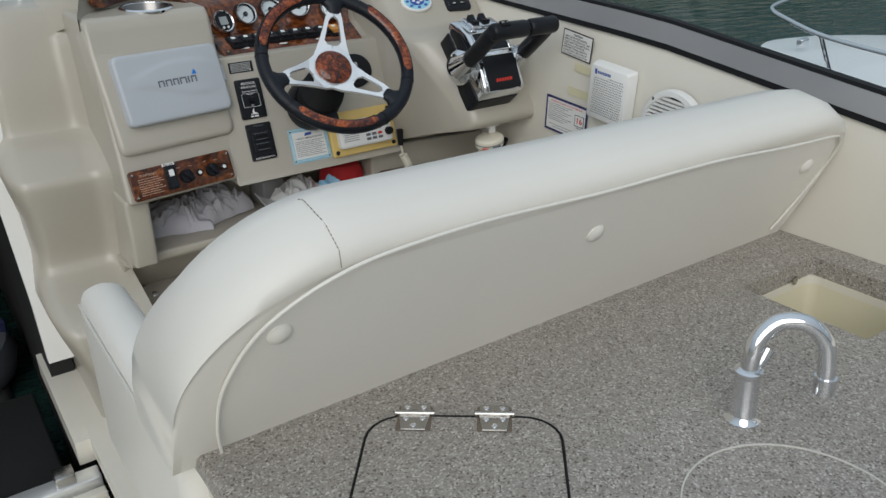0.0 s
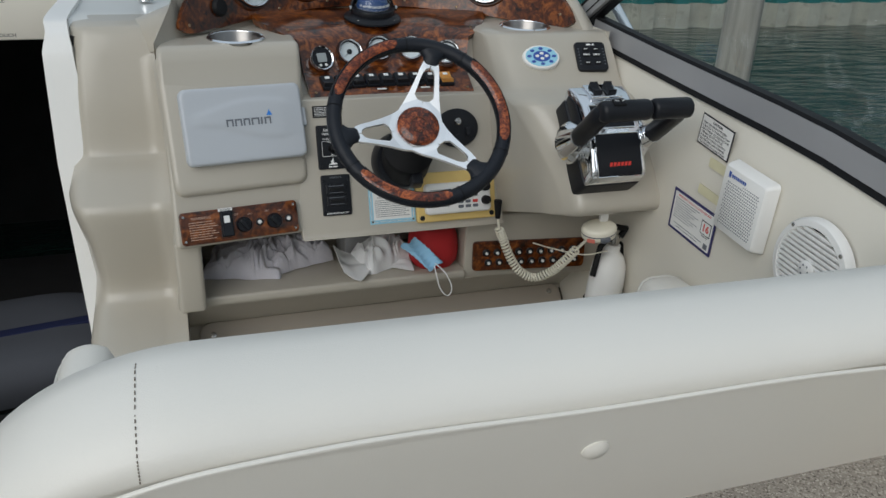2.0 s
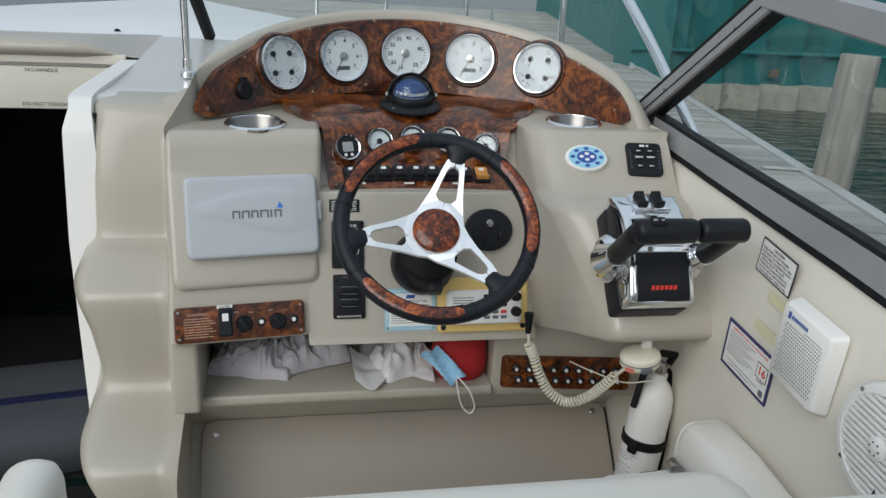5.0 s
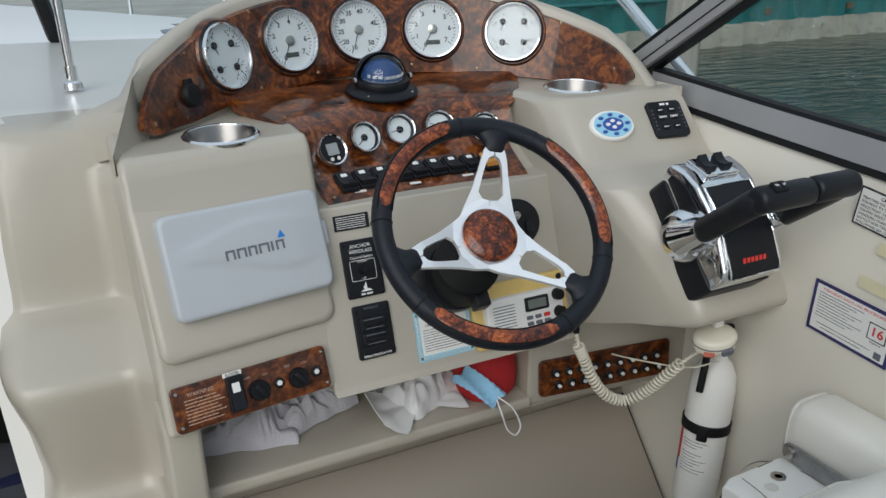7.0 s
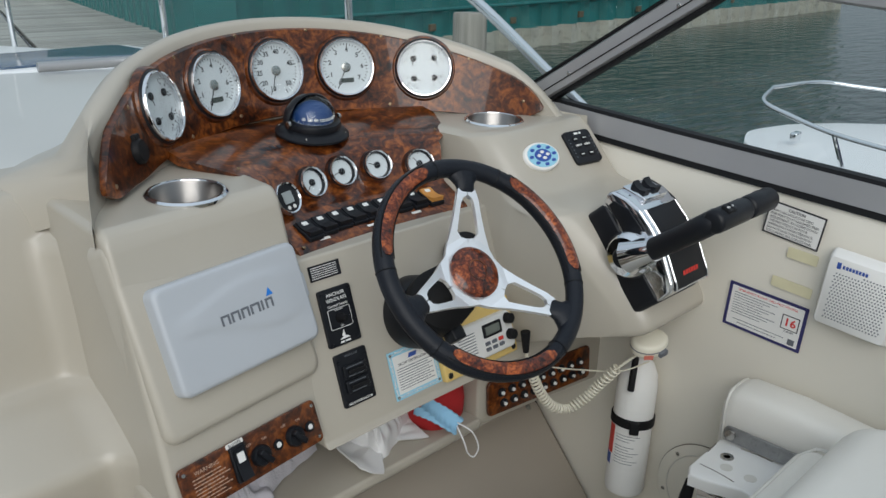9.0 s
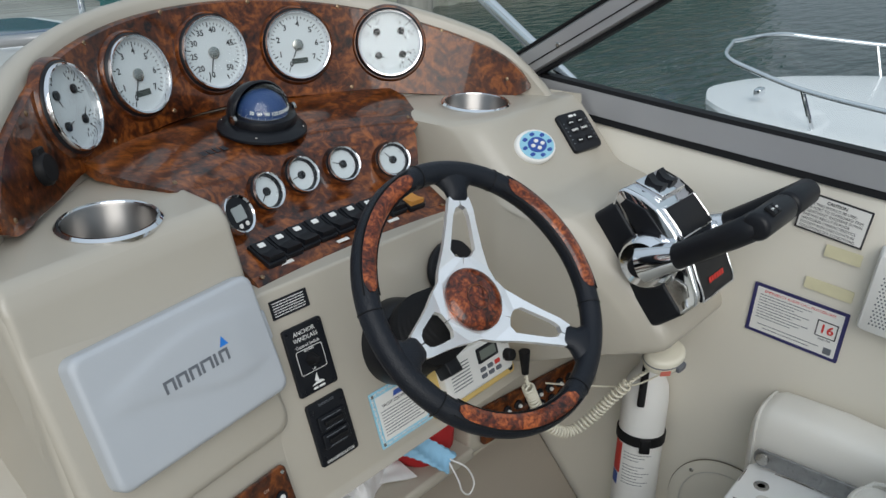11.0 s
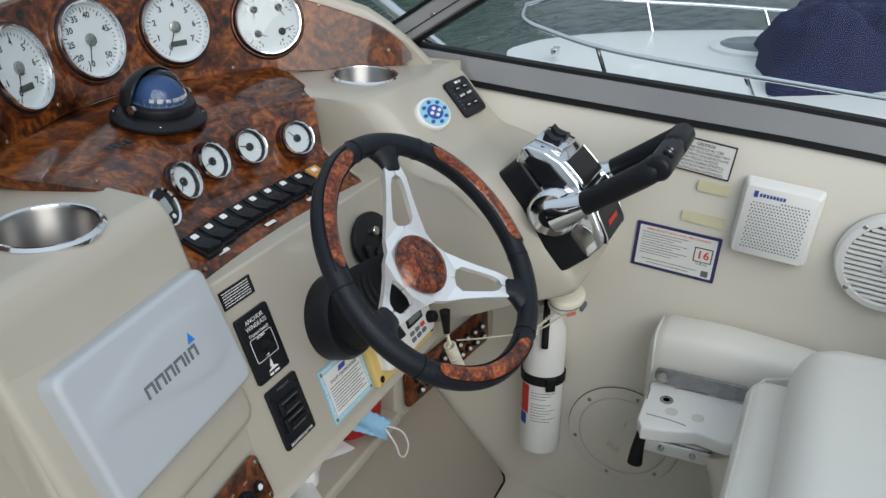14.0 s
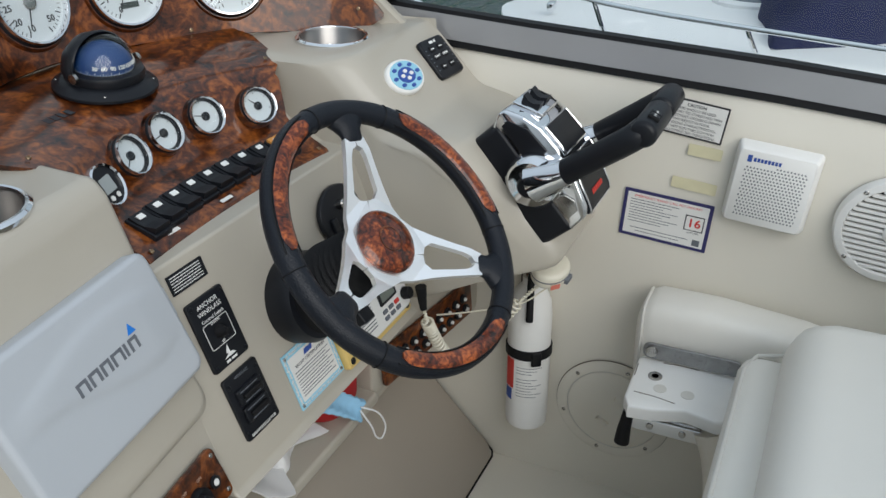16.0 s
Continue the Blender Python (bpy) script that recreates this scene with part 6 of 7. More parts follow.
part("piping", tube([(0.463 + 0.049 * math.copysign(abs(math.cos(a)) ** 0.5, math.cos(a)), -0.2425, 0.621 + 0.083 * math.copysign(abs(math.sin(a)) ** 0.5, math.sin(a))) for a in [2 * math.pi * i / 40 for i in range(40)]], 0.0028, 7, closed=True), PIPING, bol)

# ---- wet-bar counter behind the seat ----
CT = 0.724
ctr = thing("counter", "speckled grey-brown solid-surface wet-bar counter", "counter")
bm = block(-0.682, 0.524, -2.2, -0.86, CT - 0.035, CT, 0.006, 3)
part("countertop", bm, COUNTER, ctr)
carve("countertop", prism(rrect(0.21, 0.225, 0.008), -0.1, 0.1), pose(0.348, -1.114, CT))
part("cabinet", block(-0.67, 0.52, -2.15, -0.865, 0.05, CT - 0.035), CREAM, ctr, "cream fibreglass cabinet below")
carve("cabinet", prism(rrect(0.205, 0.220, 0.02), -0.19, 0.1), pose(0.348, -1.114, CT))
binn = thing("storage_bin", "cream recessed bin let into the counter", "bin")
bm = bmesh.new()
loft(bm, [[(x, y, z) for x, y in rrect(0.206 * k, 0.221 * k, 0.02)] for z, k in ((CT - 0.034, 1), (CT - 0.05, 0.995), (CT - 0.165, 0.95), (CT - 0.175, 0.90))], False, True)
part("tub", bm, surface("cream_tub", (0.70, 0.65, 0.48), 0.4), binn, m=pose(0.348, -1.114, 0))
for x in (0.275, 0.395):
    s = screw(binn, 0, 0, 0, 0.009)
    s.matrix_local = pose(x, -1.007, CT - 0.030, 90, 0, 0)
lid = thing("counter_hatch", "hinged speckled hatch lid flush in the counter", "hatch")
hatch_m = pose(-0.374, -1.011, CT, 0, 0, -38)
hp = [(-0.112, -0.30), (0.140, -0.30)] + [(0.140 - 0.05 + 0.05 * math.cos(a), -0.05 + 0.05 * math.sin(a)) for a in [math.pi / 2 * i / 6 for i in range(7)]] + [(-0.112 + 0.05 - 0.05 * math.sin(a), -0.05 + 0.05 * math.cos(a)) for a in [math.pi / 2 * i / 6 for i in range(7)]]
part("groove", tube([(x, y, 0.0008) for x, y in hp], 0.0021, 5, closed=True), RUBBER, lid, "dark gap round the lid", hatch_m)
part("lid", prism(hp, -0.002, 0.0012), COUNTER, lid, m=hatch_m @ Matrix.Scale(0.985, 4, (1, 0, 0)) @ Matrix.Scale(0.985, 4, (0, 1, 0)))
for hx in (-0.052, 0.054):
    h = thing("hinge", "small stainless butt hinge screwed to the counter", "hinge", hatch_m @ pose(hx, 0.0, 0.002), "counter hatch hinges")
    part("leaf", prism(rrect(0.040, 0.019, 0.003), 0, 0.003, 0.001), STEEL, h, m=pose(0, 0.012, 0))
    part("leaf", prism([(-0.021, -0.002), (-0.016, -0.034), (0.016, -0.034), (0.021, -0.002)], 0, 0.003, 0.001), STEEL, h)
    part("pin", tube([(-0.026, 0, 0.004), (0.026, 0, 0.004)], 0.0042, 10), STEEL, h)
    # thin dark plate that paints a contact shadow round the hinge
    part("shadow_gasket", prism(rrect(0.046, 0.054, 0.004), -0.0004, 0.0006), THREAD, h, "", pose(0, -0.007, 0))
    for sx, sy in ((-0.011, 0.014), (0.011, 0.014), (-0.011, -0.011), (0.011, -0.011), (0, -0.026)):
        screw(h, sx, sy, 0.003, 0.0042, CHROME)
fau = thing("faucet", "chrome gooseneck faucet standing on the counter", "faucet", pose(-0.076, -1.240, CT, 0, 0, -22) @ Matrix.Diagonal((0.9, 0.9, 0.9, 1.0)))
part("base", lathe([(0.026, 0), (0.026, 0.004), (0.020, 0.010), (0.0185, 0.014), (0.0175, 0.075), (0.020, 0.078), (0.020, 0.084), (0.013, 0.088), (0, 0.088)], 28), CHROME, fau)
neck = [(0, 0, 0.08), (0.002, 0.0, 0.105), (0.010, 0.003, 0.130), (0.038, 0.002, 0.153), (0.074, -0.010, 0.152), (0.100, -0.020, 0.124), (0.105, -0.025, 0.090), (0.105, -0.027, 0.070)]
part("neck", tube(spline(neck, 8), 0.0125, 16), CHROME, fau, "curved chrome gooseneck")
part("aerator", tube([(0.105, -0.027, 0.072), (0.105, -0.027, 0.046)], 0.0155, 18), CHROME, fau)
part("tap_handle", tube(spline([(0.012, 0.006, 0.078), (0.026, 0.012, 0.090), (0.036, 0.016, 0.104)], 4), 0.011, 12, taper=lambda k: 0.008 + 0.005 * k), CHROME, fau, "small chrome tap handle")
part("sink_cover_groove", tube([(-0.098 + 0.126 * math.cos(a), -0.155 + 0.126 * math.sin(a), 0.0006) for a in [2 * math.pi * i / 60 for i in range(60)]], 0.0014, 4, closed=True), PIPING, ctr, m=pose(-0.077, -1.235, CT))

# ---- moulded steps, companionway and cabin on the port side of the helm ----
steps = [(0.535, 1.150), (0.475, 1.146), (0.440, 1.120), (0.405, 0.990), (0.390, 0.875), (0.374, 0.852), (0.330, 0.834), (0.262, 0.795), (0.240, 0.775), (0.240, 0.745), (0.268, 0.660), (0.297, 0.570), (0.292, 0.535), (0.262, 0.515), (0.150, 0.482), (0.095, 0.455), (0.084, 0.415), (0.110, 0.30), (0.135, 0.13)]
def left_edge(z):
    return float(np.interp(z, (0.13, 0.30, 0.48, 0.58, 0.68, 0.80, 0.86, 1.15), (-0.650, -0.660, -0.715, -0.700, -0.705, -0.728, -0.712, -0.700)))
prof = spline([(0, y, z) for y, z in steps], 5)
def step_pt(u, p):
    lx = left_edge(p.z)
    x = lx + ((-0.500 if p.z < 1.10 else -0.43) - lx) * u
    c = max(0.0, 1 - u / 0.16)
    d = max(0.0, (u - 0.80) / 0.20)
    return (x, p.y + 0.055 * c * c - 0.05 * d * d * (1 if p.z < 1.1 else 0.3), p.z + 0.004 * d - 0.006 * c)
bm = grid_sheet(lambda u, p: step_pt(u, p), [0, 0.03, 0.07, 0.12, 0.18, 0.4, 0.6, 0.75, 0.82, 0.88, 0.94, 1.0], prof, lambda u, p: (step_pt(u, p)[0], 0.60, step_pt(u, p)[2]))
solo("wall_steps", bm, GEL, "tan moulded fibreglass steps up to the foredeck", "steps", kind="structure", angle=60)
bm = block(-0.735, -0.60, 0.10, 0.62, 0.10, 0.165)
solo("wall_step_base", bm, CREAM, "cream kick base under the steps", "wall", kind="structure")

jamb = thing("companionway_jamb", "white painted companionway door jamb strip", "door jamb")
jpath = spline([(0, 0.33, 0.28), (0, 0.39, 0.70), (0, 0.435, 1.03), (0, 0.450, 1.10), (0, 0.475, 1.136), (0, 0.53, 1.153), (0, 0.80, 1.158), (0, 1.12, 1.163)], 8)
def jamb_pt(u, p):
    up = min(1.0, max(0.0, (p.y - 0.44) / 0.06))
    l = float(np.interp(p.z, (0.28, 0.447, 0.84, 1.09, 1.13, 1.16), (-0.728, -0.731, -0.752, -0.752, -0.742, -0.750)))
    r = float(np.interp(p.z, (0.28, 0.84, 1.10, 1.16), (-0.640, -0.668, -0.690, -0.700)))
    return (l + (r - l) * u, p.y - 0.010 * (1 - up), p.z + 0.002 * up)
bm = grid_sheet(jamb_pt, [0, 0.5, 1], jpath, lambda u, p: tuple(Vector(jamb_pt(u, p)) + Vector((0, 0.03 if p.y < 0.5 else 0.0, -0.03 if p.y >= 0.5 else 0.0))))
part("strip", bm, PLASTIC_W, jamb)
part("latch_slot", block(-0.712, -0.700, 0.345, 0.36, 0.78, 0.815, 0.002), RUBBER, jamb, "black latch slot")
hatch = thing("sliding_hatch", "cream sliding companionway hatch board", "hatch")
part("board", block(-2.5, -0.74, 1.122, 1.150, 1.016, 1.142, 0.004), CREAM, hatch)
part("top_board", block(-2.5, -0.74, 1.126, 1.150, 1.148, 1.176, 0.003), CREAM, hatch)
part("edge_trim", block(-2.5, -0.74, 1.118, 1.150, 1.142, 1.148), STEEL, hatch)
for t, x, z in (("NO HANDLE", -0.972, 1.128), ("DO NOT TOUCH", -0.972, 1.030)):
    words(t, 0.0155, hatch, INK, 0, 0, 0).matrix_local = pose(x, 1.1212, z, 90, 0, 0)
sillt = thing("door_sill", "aluminium sliding-door sill track", "sill")
part("track", block(-1.9, -0.70, 0.02, 0.075, 0.07, 0.105, 0.004), ALLOY, sillt)
part("track_lip", block(-1.9, -0.70, -0.02, 0.01, 0.07, 0.085, 0.003), CREAM, sillt)
part("roller_bracket", block(-0.80, -0.755, 0.03, 0.08, 0.10, 0.13, 0.003), STEEL, sillt)
# cabin surfaces are coloured near-black in place of the shade below deck
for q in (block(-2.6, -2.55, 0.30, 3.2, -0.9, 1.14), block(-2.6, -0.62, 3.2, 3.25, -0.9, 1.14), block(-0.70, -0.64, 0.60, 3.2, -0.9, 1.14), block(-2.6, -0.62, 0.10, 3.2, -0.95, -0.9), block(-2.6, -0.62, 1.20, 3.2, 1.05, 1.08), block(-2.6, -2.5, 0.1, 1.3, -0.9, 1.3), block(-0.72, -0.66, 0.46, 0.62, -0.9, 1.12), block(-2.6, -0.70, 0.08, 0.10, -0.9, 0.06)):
    solo("wall_cabin", q, DARK, "lining of the cabin below deck, coloured near-black for shade", "cabin wall", kind="structure")
berth = thing("cabin_berth", "upholstered berth down in the cabin, shade put into its dark colour", "berth")
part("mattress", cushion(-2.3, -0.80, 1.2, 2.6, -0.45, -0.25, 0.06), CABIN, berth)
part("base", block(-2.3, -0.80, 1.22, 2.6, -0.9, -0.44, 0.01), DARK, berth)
bp_ = bmesh.new()
loft(bp_, [[(x * k, y * k, z) for x, y in rrect(0.62, 0.42, 0.19, 7)] for z, k in ((0, 0.8), (0.03, 0.97), (0.09, 1.0), (0.15, 0.93), (0.18, 0.75), (0.19, 0.45))])
pl = thing("cabin_beanbag", "grey round cushion with navy band on the cabin berth", "cushion", pose(-1.16, 1.42, -0.256, 8, 0, 10) @ Matrix.Diagonal((1.35, 1.25, 1.1, 1.0)))
part("pad", bp_, GREY_FAB, pl)
part("band", block(-0.29, 0.29, -0.05, -0.015, 0.0, 0.192, 0.004), NAVY_FAB, pl)
solo("cabin_step", block(-1.9, -0.76, 0.12, 0.75, -0.9, -0.02, 0.01), DARK, "step inside the companionway, coloured near-black for shade", "step")

# ---- deck, foredeck, windshield ----
def deck_half(y):
    return float(np.interp(y, (0.3, 1.0, 2.0, 3.0, 4.0, 5.0, 5.6), (1.66, 1.66, 1.55, 1.33, 1.0, 0.5, 0.05)))
def deck_pt(y, u):
    w = deck_half(y)
    crown = 0.10 * (1 - u * u) * min(1, max(0, (y - 0.8)) / 1.2)
    return (-1.04 + u * w, y, 1.146 - 0.012 * (y - 0.5) + crown - (0.03 if abs(u) > 0.97 else 0))
dus = [-1, -0.96, -0.8, -0.5, -0.2, 0.1, 0.4, 0.55, 0.7, 0.8, 0.9, 0.97, 1]
def dash_z(x, y):
    return deck_pt(y, (x + 1.04) / 1.66)[2] + 0.004
dys = [1.54, 1.7, 1.9, 2.2, 2.7, 3.2, 3.7, 4.2, 4.7, 5.2, 5.55]
bm = grid_sheet(deck_pt, dys, dus, lambda y, u: (deck_pt(y, u)[0], y, deck_pt(y, u)[2] - 0.06))
solo("deck", bm, DECK, "white fibreglass foredeck", "deck", kind="structure")
bm = grid_sheet(lambda y, v: (-1.04 + deck_half(y) * (1 - 0.25 * v * v), y, 1.10 - 0.012 * (y - 0.5) - 1.5 * v), dys, [i / 6 for i in range(7)])
solo("hull_bow", bm, DECK, "white bow topsides", "hull", kind="structure")
bm = grid_sheet(lambda x, y: (x, y, dash_z(x, y) - (0.014 if y < 0.52 else 0.0)), [-0.702, -0.698, -0.6, -0.5, -0.4, -0.2, 0.0, 0.2, 0.4, 0.5, 0.56], [0.50, 0.53, 0.7, 0.9, 1.1, 1.3, 1.56], lambda x, y: (x, y, dash_z(x, y) - 0.05))
solo("dash_top", bm, GEL_LIT, "moulded dash top ahead of the helm, top light put into its pale colour", "dash top", kind="structure")
def coam_pt(x, v):
    # rolled lip over the companionway, falling to the dash top at its end
    k = min(1.0, max(0.0, (-0.715 - x) / 0.16))
    h = k * k * (3 - 2 * k)
    fw = 0.035 * (1 - h)
    prof = ((1.150, 1.168), (1.118, 1.172), (1.104, 1.182), (1.102, 1.198), (1.112, 1.210), (1.140, 1.216), (1.30, 1.216), (1.56, 1.200))
    y, z = prof[v]
    flat = dash_z(x, max(1.12, y)) + 0.001
    return (x, y + fw, flat + (z - flat) * h - (0.012 if v == 0 else 0))
bm = grid_sheet(coam_pt, [-2.5, -2.2, -1.9, -1.5, -1.2, -1.0, -0.92, -0.88, -0.84, -0.80, -0.77, -0.74, -0.72, -0.70], range(8))
solo("hatch_coaming", bm, GEL, "tan rounded coaming over the companionway", "coaming", kind="structure", angle=70)
dh = thing("deck_hatch", "low grey tinted deck hatch on the white foredeck", "deck hatch", pose(0.03, 1.86, 1.163, 0, 0, 0))
part("frame", prism(rrect(0.62, 0.50, 0.08), -0.05, 0.022, 0.010), DECK, dh)
part("glass", prism(rrect(0.52, 0.40, 0.06), 0.020, 0.028, 0.004), surface("smoked_acrylic", (0.05, 0.09, 0.16), 0.1), dh)
rod = thing("windshield_brace", "vertical chrome windshield brace on a deck socket", "brace")
part("rod", tube([(-0.532, 0.830, 1.155), (-0.537, 0.835, 1.66)], 0.0095, 14), CHROME, rod)
part("socket", lathe([(0.020, 0), (0.018, 0.012), (0.013, 0.016), (0.0125, 0.045), (0, 0.046)], 18), CHROME, rod, m=pose(-0.532, 0.830, 1.158))
solo("deck_stud", lathe([(0.014, 0), (0.013, 0.012), (0.006, 0.020), (0, 0.021)], 16), RUBBER, "small black deck stud", "stud", pose(-0.86, 1.66, 1.190))

ws = thing("windshield", "grey aluminium framed side windshield with clear glass", "windshield")
def sill(y, dz, x):
    return (x, y, gunwale_z(y) + dz)
sy_ = [-2.5 + 0.14 * i for i in range(21)]
def strip_bm(z0, z1, x0, x1, ylist):
    bm = bmesh.new()
    loft(bm, [[sill(y, z0, x0), sill(y, z1, x0 + 0.004), sill(y, z1, x1), sill(y, z0, x1)] for y in ylist])
    return bm
part("sill_gasket", strip_bm(-0.004, 0.0085, 0.538, 0.60, sy_), RUBBER, ws, "black rubber sill gasket")
part("sill_rail", strip_bm(0.008, 0.051, 0.540, 0.585, sy_), FRAME, ws, "wide grey aluminium sill rail")
part("glass_gasket", strip_bm(0.049, 0.058, 0.546, 0.572, sy_), RUBBER, ws)
# raked post and head rail
P0, P1 = Vector((0.553, 0.372, 1.160)), Vector((0.553, -0.105, 1.440))
def bar(p0, p1, w, t, name, mat, label=""):
    d = (p1 - p0).normalized()
    s = Vector((1, 0, 0)).cross(d).normalized()
    bm = bmesh.new()
    rings = []
    for p in (p0, p1):
        rings.append([tuple(p + s * a * w / 2 + Vector((b * t / 2, 0, 0))) for a, b in ((-1, -0.6), (-0.8, -1), (0.8, -1), (1, -0.6), (1, 1), (-1, 1))])
    loft(bm, rings)
    return part(name, bm, mat, ws, label)
bar(P0, P1, 0.046, 0.034, "corner_post", FRAME, "raked grey corner post")
dd = (P1 - P0).normalized()
ss = Vector((1, 0, 0)).cross(dd).normalized()
for sgn in (-1, 1):
    bar(P0 + ss * sgn * 0.0265, P1 + ss * sgn * 0.0265, 0.008, 0.026, "post_gasket", RUBBER)
bar(P0 + ss * 0.004 + Vector((-0.0175, 0, 0)), P1 + ss * 0.004 + Vector((-0.0175, 0, 0)), 0.0022, 0.003, "post_groove", RUBBER)
head = [(-0.08, 1.440), (-0.45, 1.398), (-1.0, 1.335), (-1.6, 1.26), (-2.3, 1.17)]
for (y0, z0), (y1, z1) in zip(head, head[1:]):
    bar(Vector((0.553, y0, z0)), Vector((0.553, y1, z1)), 0.050, 0.040, "head_rail", FRAME, "rounded grey head rail")
for k in (0.25, 0.78):
    p = P0.lerp(P1, k)
    s = screw(ws, 0, 0, 0, 0.005)
    s.matrix_local = on_side(p.y, p.z, 0.5355)
for dy in (-0.020, 0.020):
    s = screw(ws, 0, 0, 0, 0.006)
    s.matrix_local = on_side(-0.09 + dy, 1.443 - dy * 0.3, 0.5325)
bm = bmesh.new()
lo = [(0.560, y, gunwale_z(y) + 0.052) for y in (0.30, 0.15, 0.0, -0.3, -0.6, -1.0, -1.5, -2.2)]
hi = [(0.560, y, float(np.interp(y, (-2.3, -1.6, -1.0, -0.45, -0.08, 0.36), (1.17, 1.26, 1.335, 1.398, 1.43, 1.165)))) for y in (0.30, 0.15, 0.0, -0.3, -0.6, -1.0, -1.5, -2.2)]
loft(bm, [lo, hi], False, False, False)
g = part("side_glass", bm, GLASS, ws, "clear side pane")
g.visible_shadow = False
def fglass(u, v):
    base = (Vector((0.555, 0.385, 1.165)), Vector((0.47, 0.98, 1.165)), Vector((0.12, 1.50, 1.195)), Vector((-0.54, 1.56, 1.205)))
    topp = (Vector((0.555, -0.09, 1.445)), Vector((0.43, 0.50, 1.56)), Vector((0.06, 1.00, 1.60)), Vector((-0.62, 1.06, 1.62)))
    j = min(2, int(u * 3))
    f = u * 3 - j
    return tuple(base[j].lerp(base[j + 1], f).lerp(topp[j].lerp(topp[j + 1], f), v))
g = part("front_glass", grid_sheet(fglass, [i / 18 for i in range(19)], [0, 0.5, 1]), GLASS, ws, "clear curved front pane")
g.visible_shadow = False
part("front_sill", tube([fglass(0.80 * i / 18, 0) for i in range(19)], 0.014, 10), FRAME, ws, "grey lower frame of the front pane")
part("center_post", tube([fglass(1, 0), fglass(1, 1)], 0.021, 8), RUBBER, ws, "dark centre post")
part("front_head", tube([fglass(i / 18, 1) for i in range(19)], 0.018, 10), FRAME, ws)

rail = thing("bow_rail", "bright stainless bow rail tubing on the foredeck", "rail")
def gun(y, dz, inset=0.06):
    return Vector((-1.04 + deck_half(y) - inset, y, 1.13 - 0.012 * (y - 0.5) + dz))
rp = spline([(0.625, 0.20, 1.09), (0.62, 0.36, 1.20), (0.60, 0.62, 1.38), (0.575, 0.95, 1.56), tuple(gun(1.6, 0.55)), tuple(gun(2.6, 0.60)), tuple(gun(3.6, 0.62)), tuple(gun(4.6, 0.63)), (-1.04, 5.5, 1.72)], 10)
part("top_tube", tube(rp, 0.0135, 12), CHROME, rail)
for y in (1.05, 2.0, 3.0, 4.0):
    a, b = gun(y, 0.0), gun(y, 0.575)
    part("stanchion", tube([a, b], 0.011, 10), CHROME, rail)

# ---- harbour: water, dock, pile, seawall, neighbouring boat ----
WZ = -0.30
bm = bmesh.new()
loft(bm, [[(-150, -150, z), (150, -150, z), (150, 150, z), (-150, 150, z)] for z in (WZ - 0.5, WZ)])
solo("water", bm, WATER, "dark green rippled harbour water", "water", kind="structure")

dock_m = pose(2.74, 1.6, 0.30, 0, 0, -13.5)
dock = thing("dock", "weathered grey wooden dock with aluminium edging", "dock", dock_m, kind="structure")
plank = bmesh.new()
block(-2.1, -0.06, -0.0655, 0.0655, -0.035, 0.0, 0.004, 1, plank)
pme = bpy.data.meshes.new("plank")
bmesh.ops.recalc_face_normals(plank, faces=plank.faces)
plank.to_mesh(pme)
plank.free()
pme.materials.append(PLANK)
for i in range(210):
    p = new("plank", pme)
    p.parent = dock
    p.matrix_local = pose(0.0, -1.5 + i * 0.143, random.uniform(-0.005, 0.005), random.uniform(-1.2, 1.2), 0, random.uniform(-0.25, 0.25))
wide = bmesh.new()
block(-12.0, -2.2, -0.0655, 0.0655, -0.035, 0.0, 0.004, 1, wide)
wme = bpy.data.meshes.new("plank")
bmesh.ops.recalc_face_normals(wide, faces=wide.faces)
wide.to_mesh(wme)
wide.free()
wme.materials.append(PLANK)
for i in range(160):
    p = new("plank", wme)
    p.parent = dock
    p.matrix_local = pose(0.0, 5.2 + i * 0.143, random.uniform(-0.003, 0.003), 0, 0, random.uniform(-0.05, 0.05))
for x in (-0.05, 0.02):
    part("edge_rail", block(x, x + 0.05, -1.6, 28.6, -0.16, 0.012 if x < 0 else -0.004, 0.004), surface("dull_aluminium", (0.50, 0.51, 0.50), 0.5, metal=0.4, vary=0.1), dock, "dull aluminium edge rail")
part("inner_rail", block(-2.18, -2.11, -1.6, 5.1, -0.16, 0.008, 0.004), bpy.data.materials["dull_aluminium"], dock)
part("joint_plate", block(-0.30, 0.05, 1.86, 1.92, 0.004, 0.014, 0.002), bpy.data.materials["dull_aluminium"], dock)
part("stringer", block(-2.0, -1.9, -1.5, 28.4, -0.25, -0.04), PLANK, dock)
part("cleat_horn", tube(spline([(-0.16, 8.0, 0.06), (-0.16, 8.1, 0.075), (-0.16, 8.3, 0.075), (-0.16, 8.4, 0.06)], 4), 0.016, 8), bpy.data.materials["dull_aluminium"], dock)
part("cleat_base", block(-0.19, -0.13, 8.14, 8.26, 0.0, 0.07, 0.01), bpy.data.materials["dull_aluminium"], dock)

pile = bmesh.new()
rings = []
rnd = random.Random(3)
wob = [rnd.uniform(0.96, 1.04) for _ in range(28)]
for z, k in ((-1.4, 1.08), (-0.3, 1.06), (0.3, 1.02), (0.8, 1.0), (1.06, 0.985), (1.105, 0.97), (1.115, 0.90)):
    rings.append([(0.122 * k * wob[i] * math.cos(2 * math.pi * i / 28), 0.122 * k * wob[i] * math.sin(2 * math.pi * i / 28), z + (0.012 * wob[i] if z > 1.1 else 0)) for i in range(28)])
loft(pile, rings)
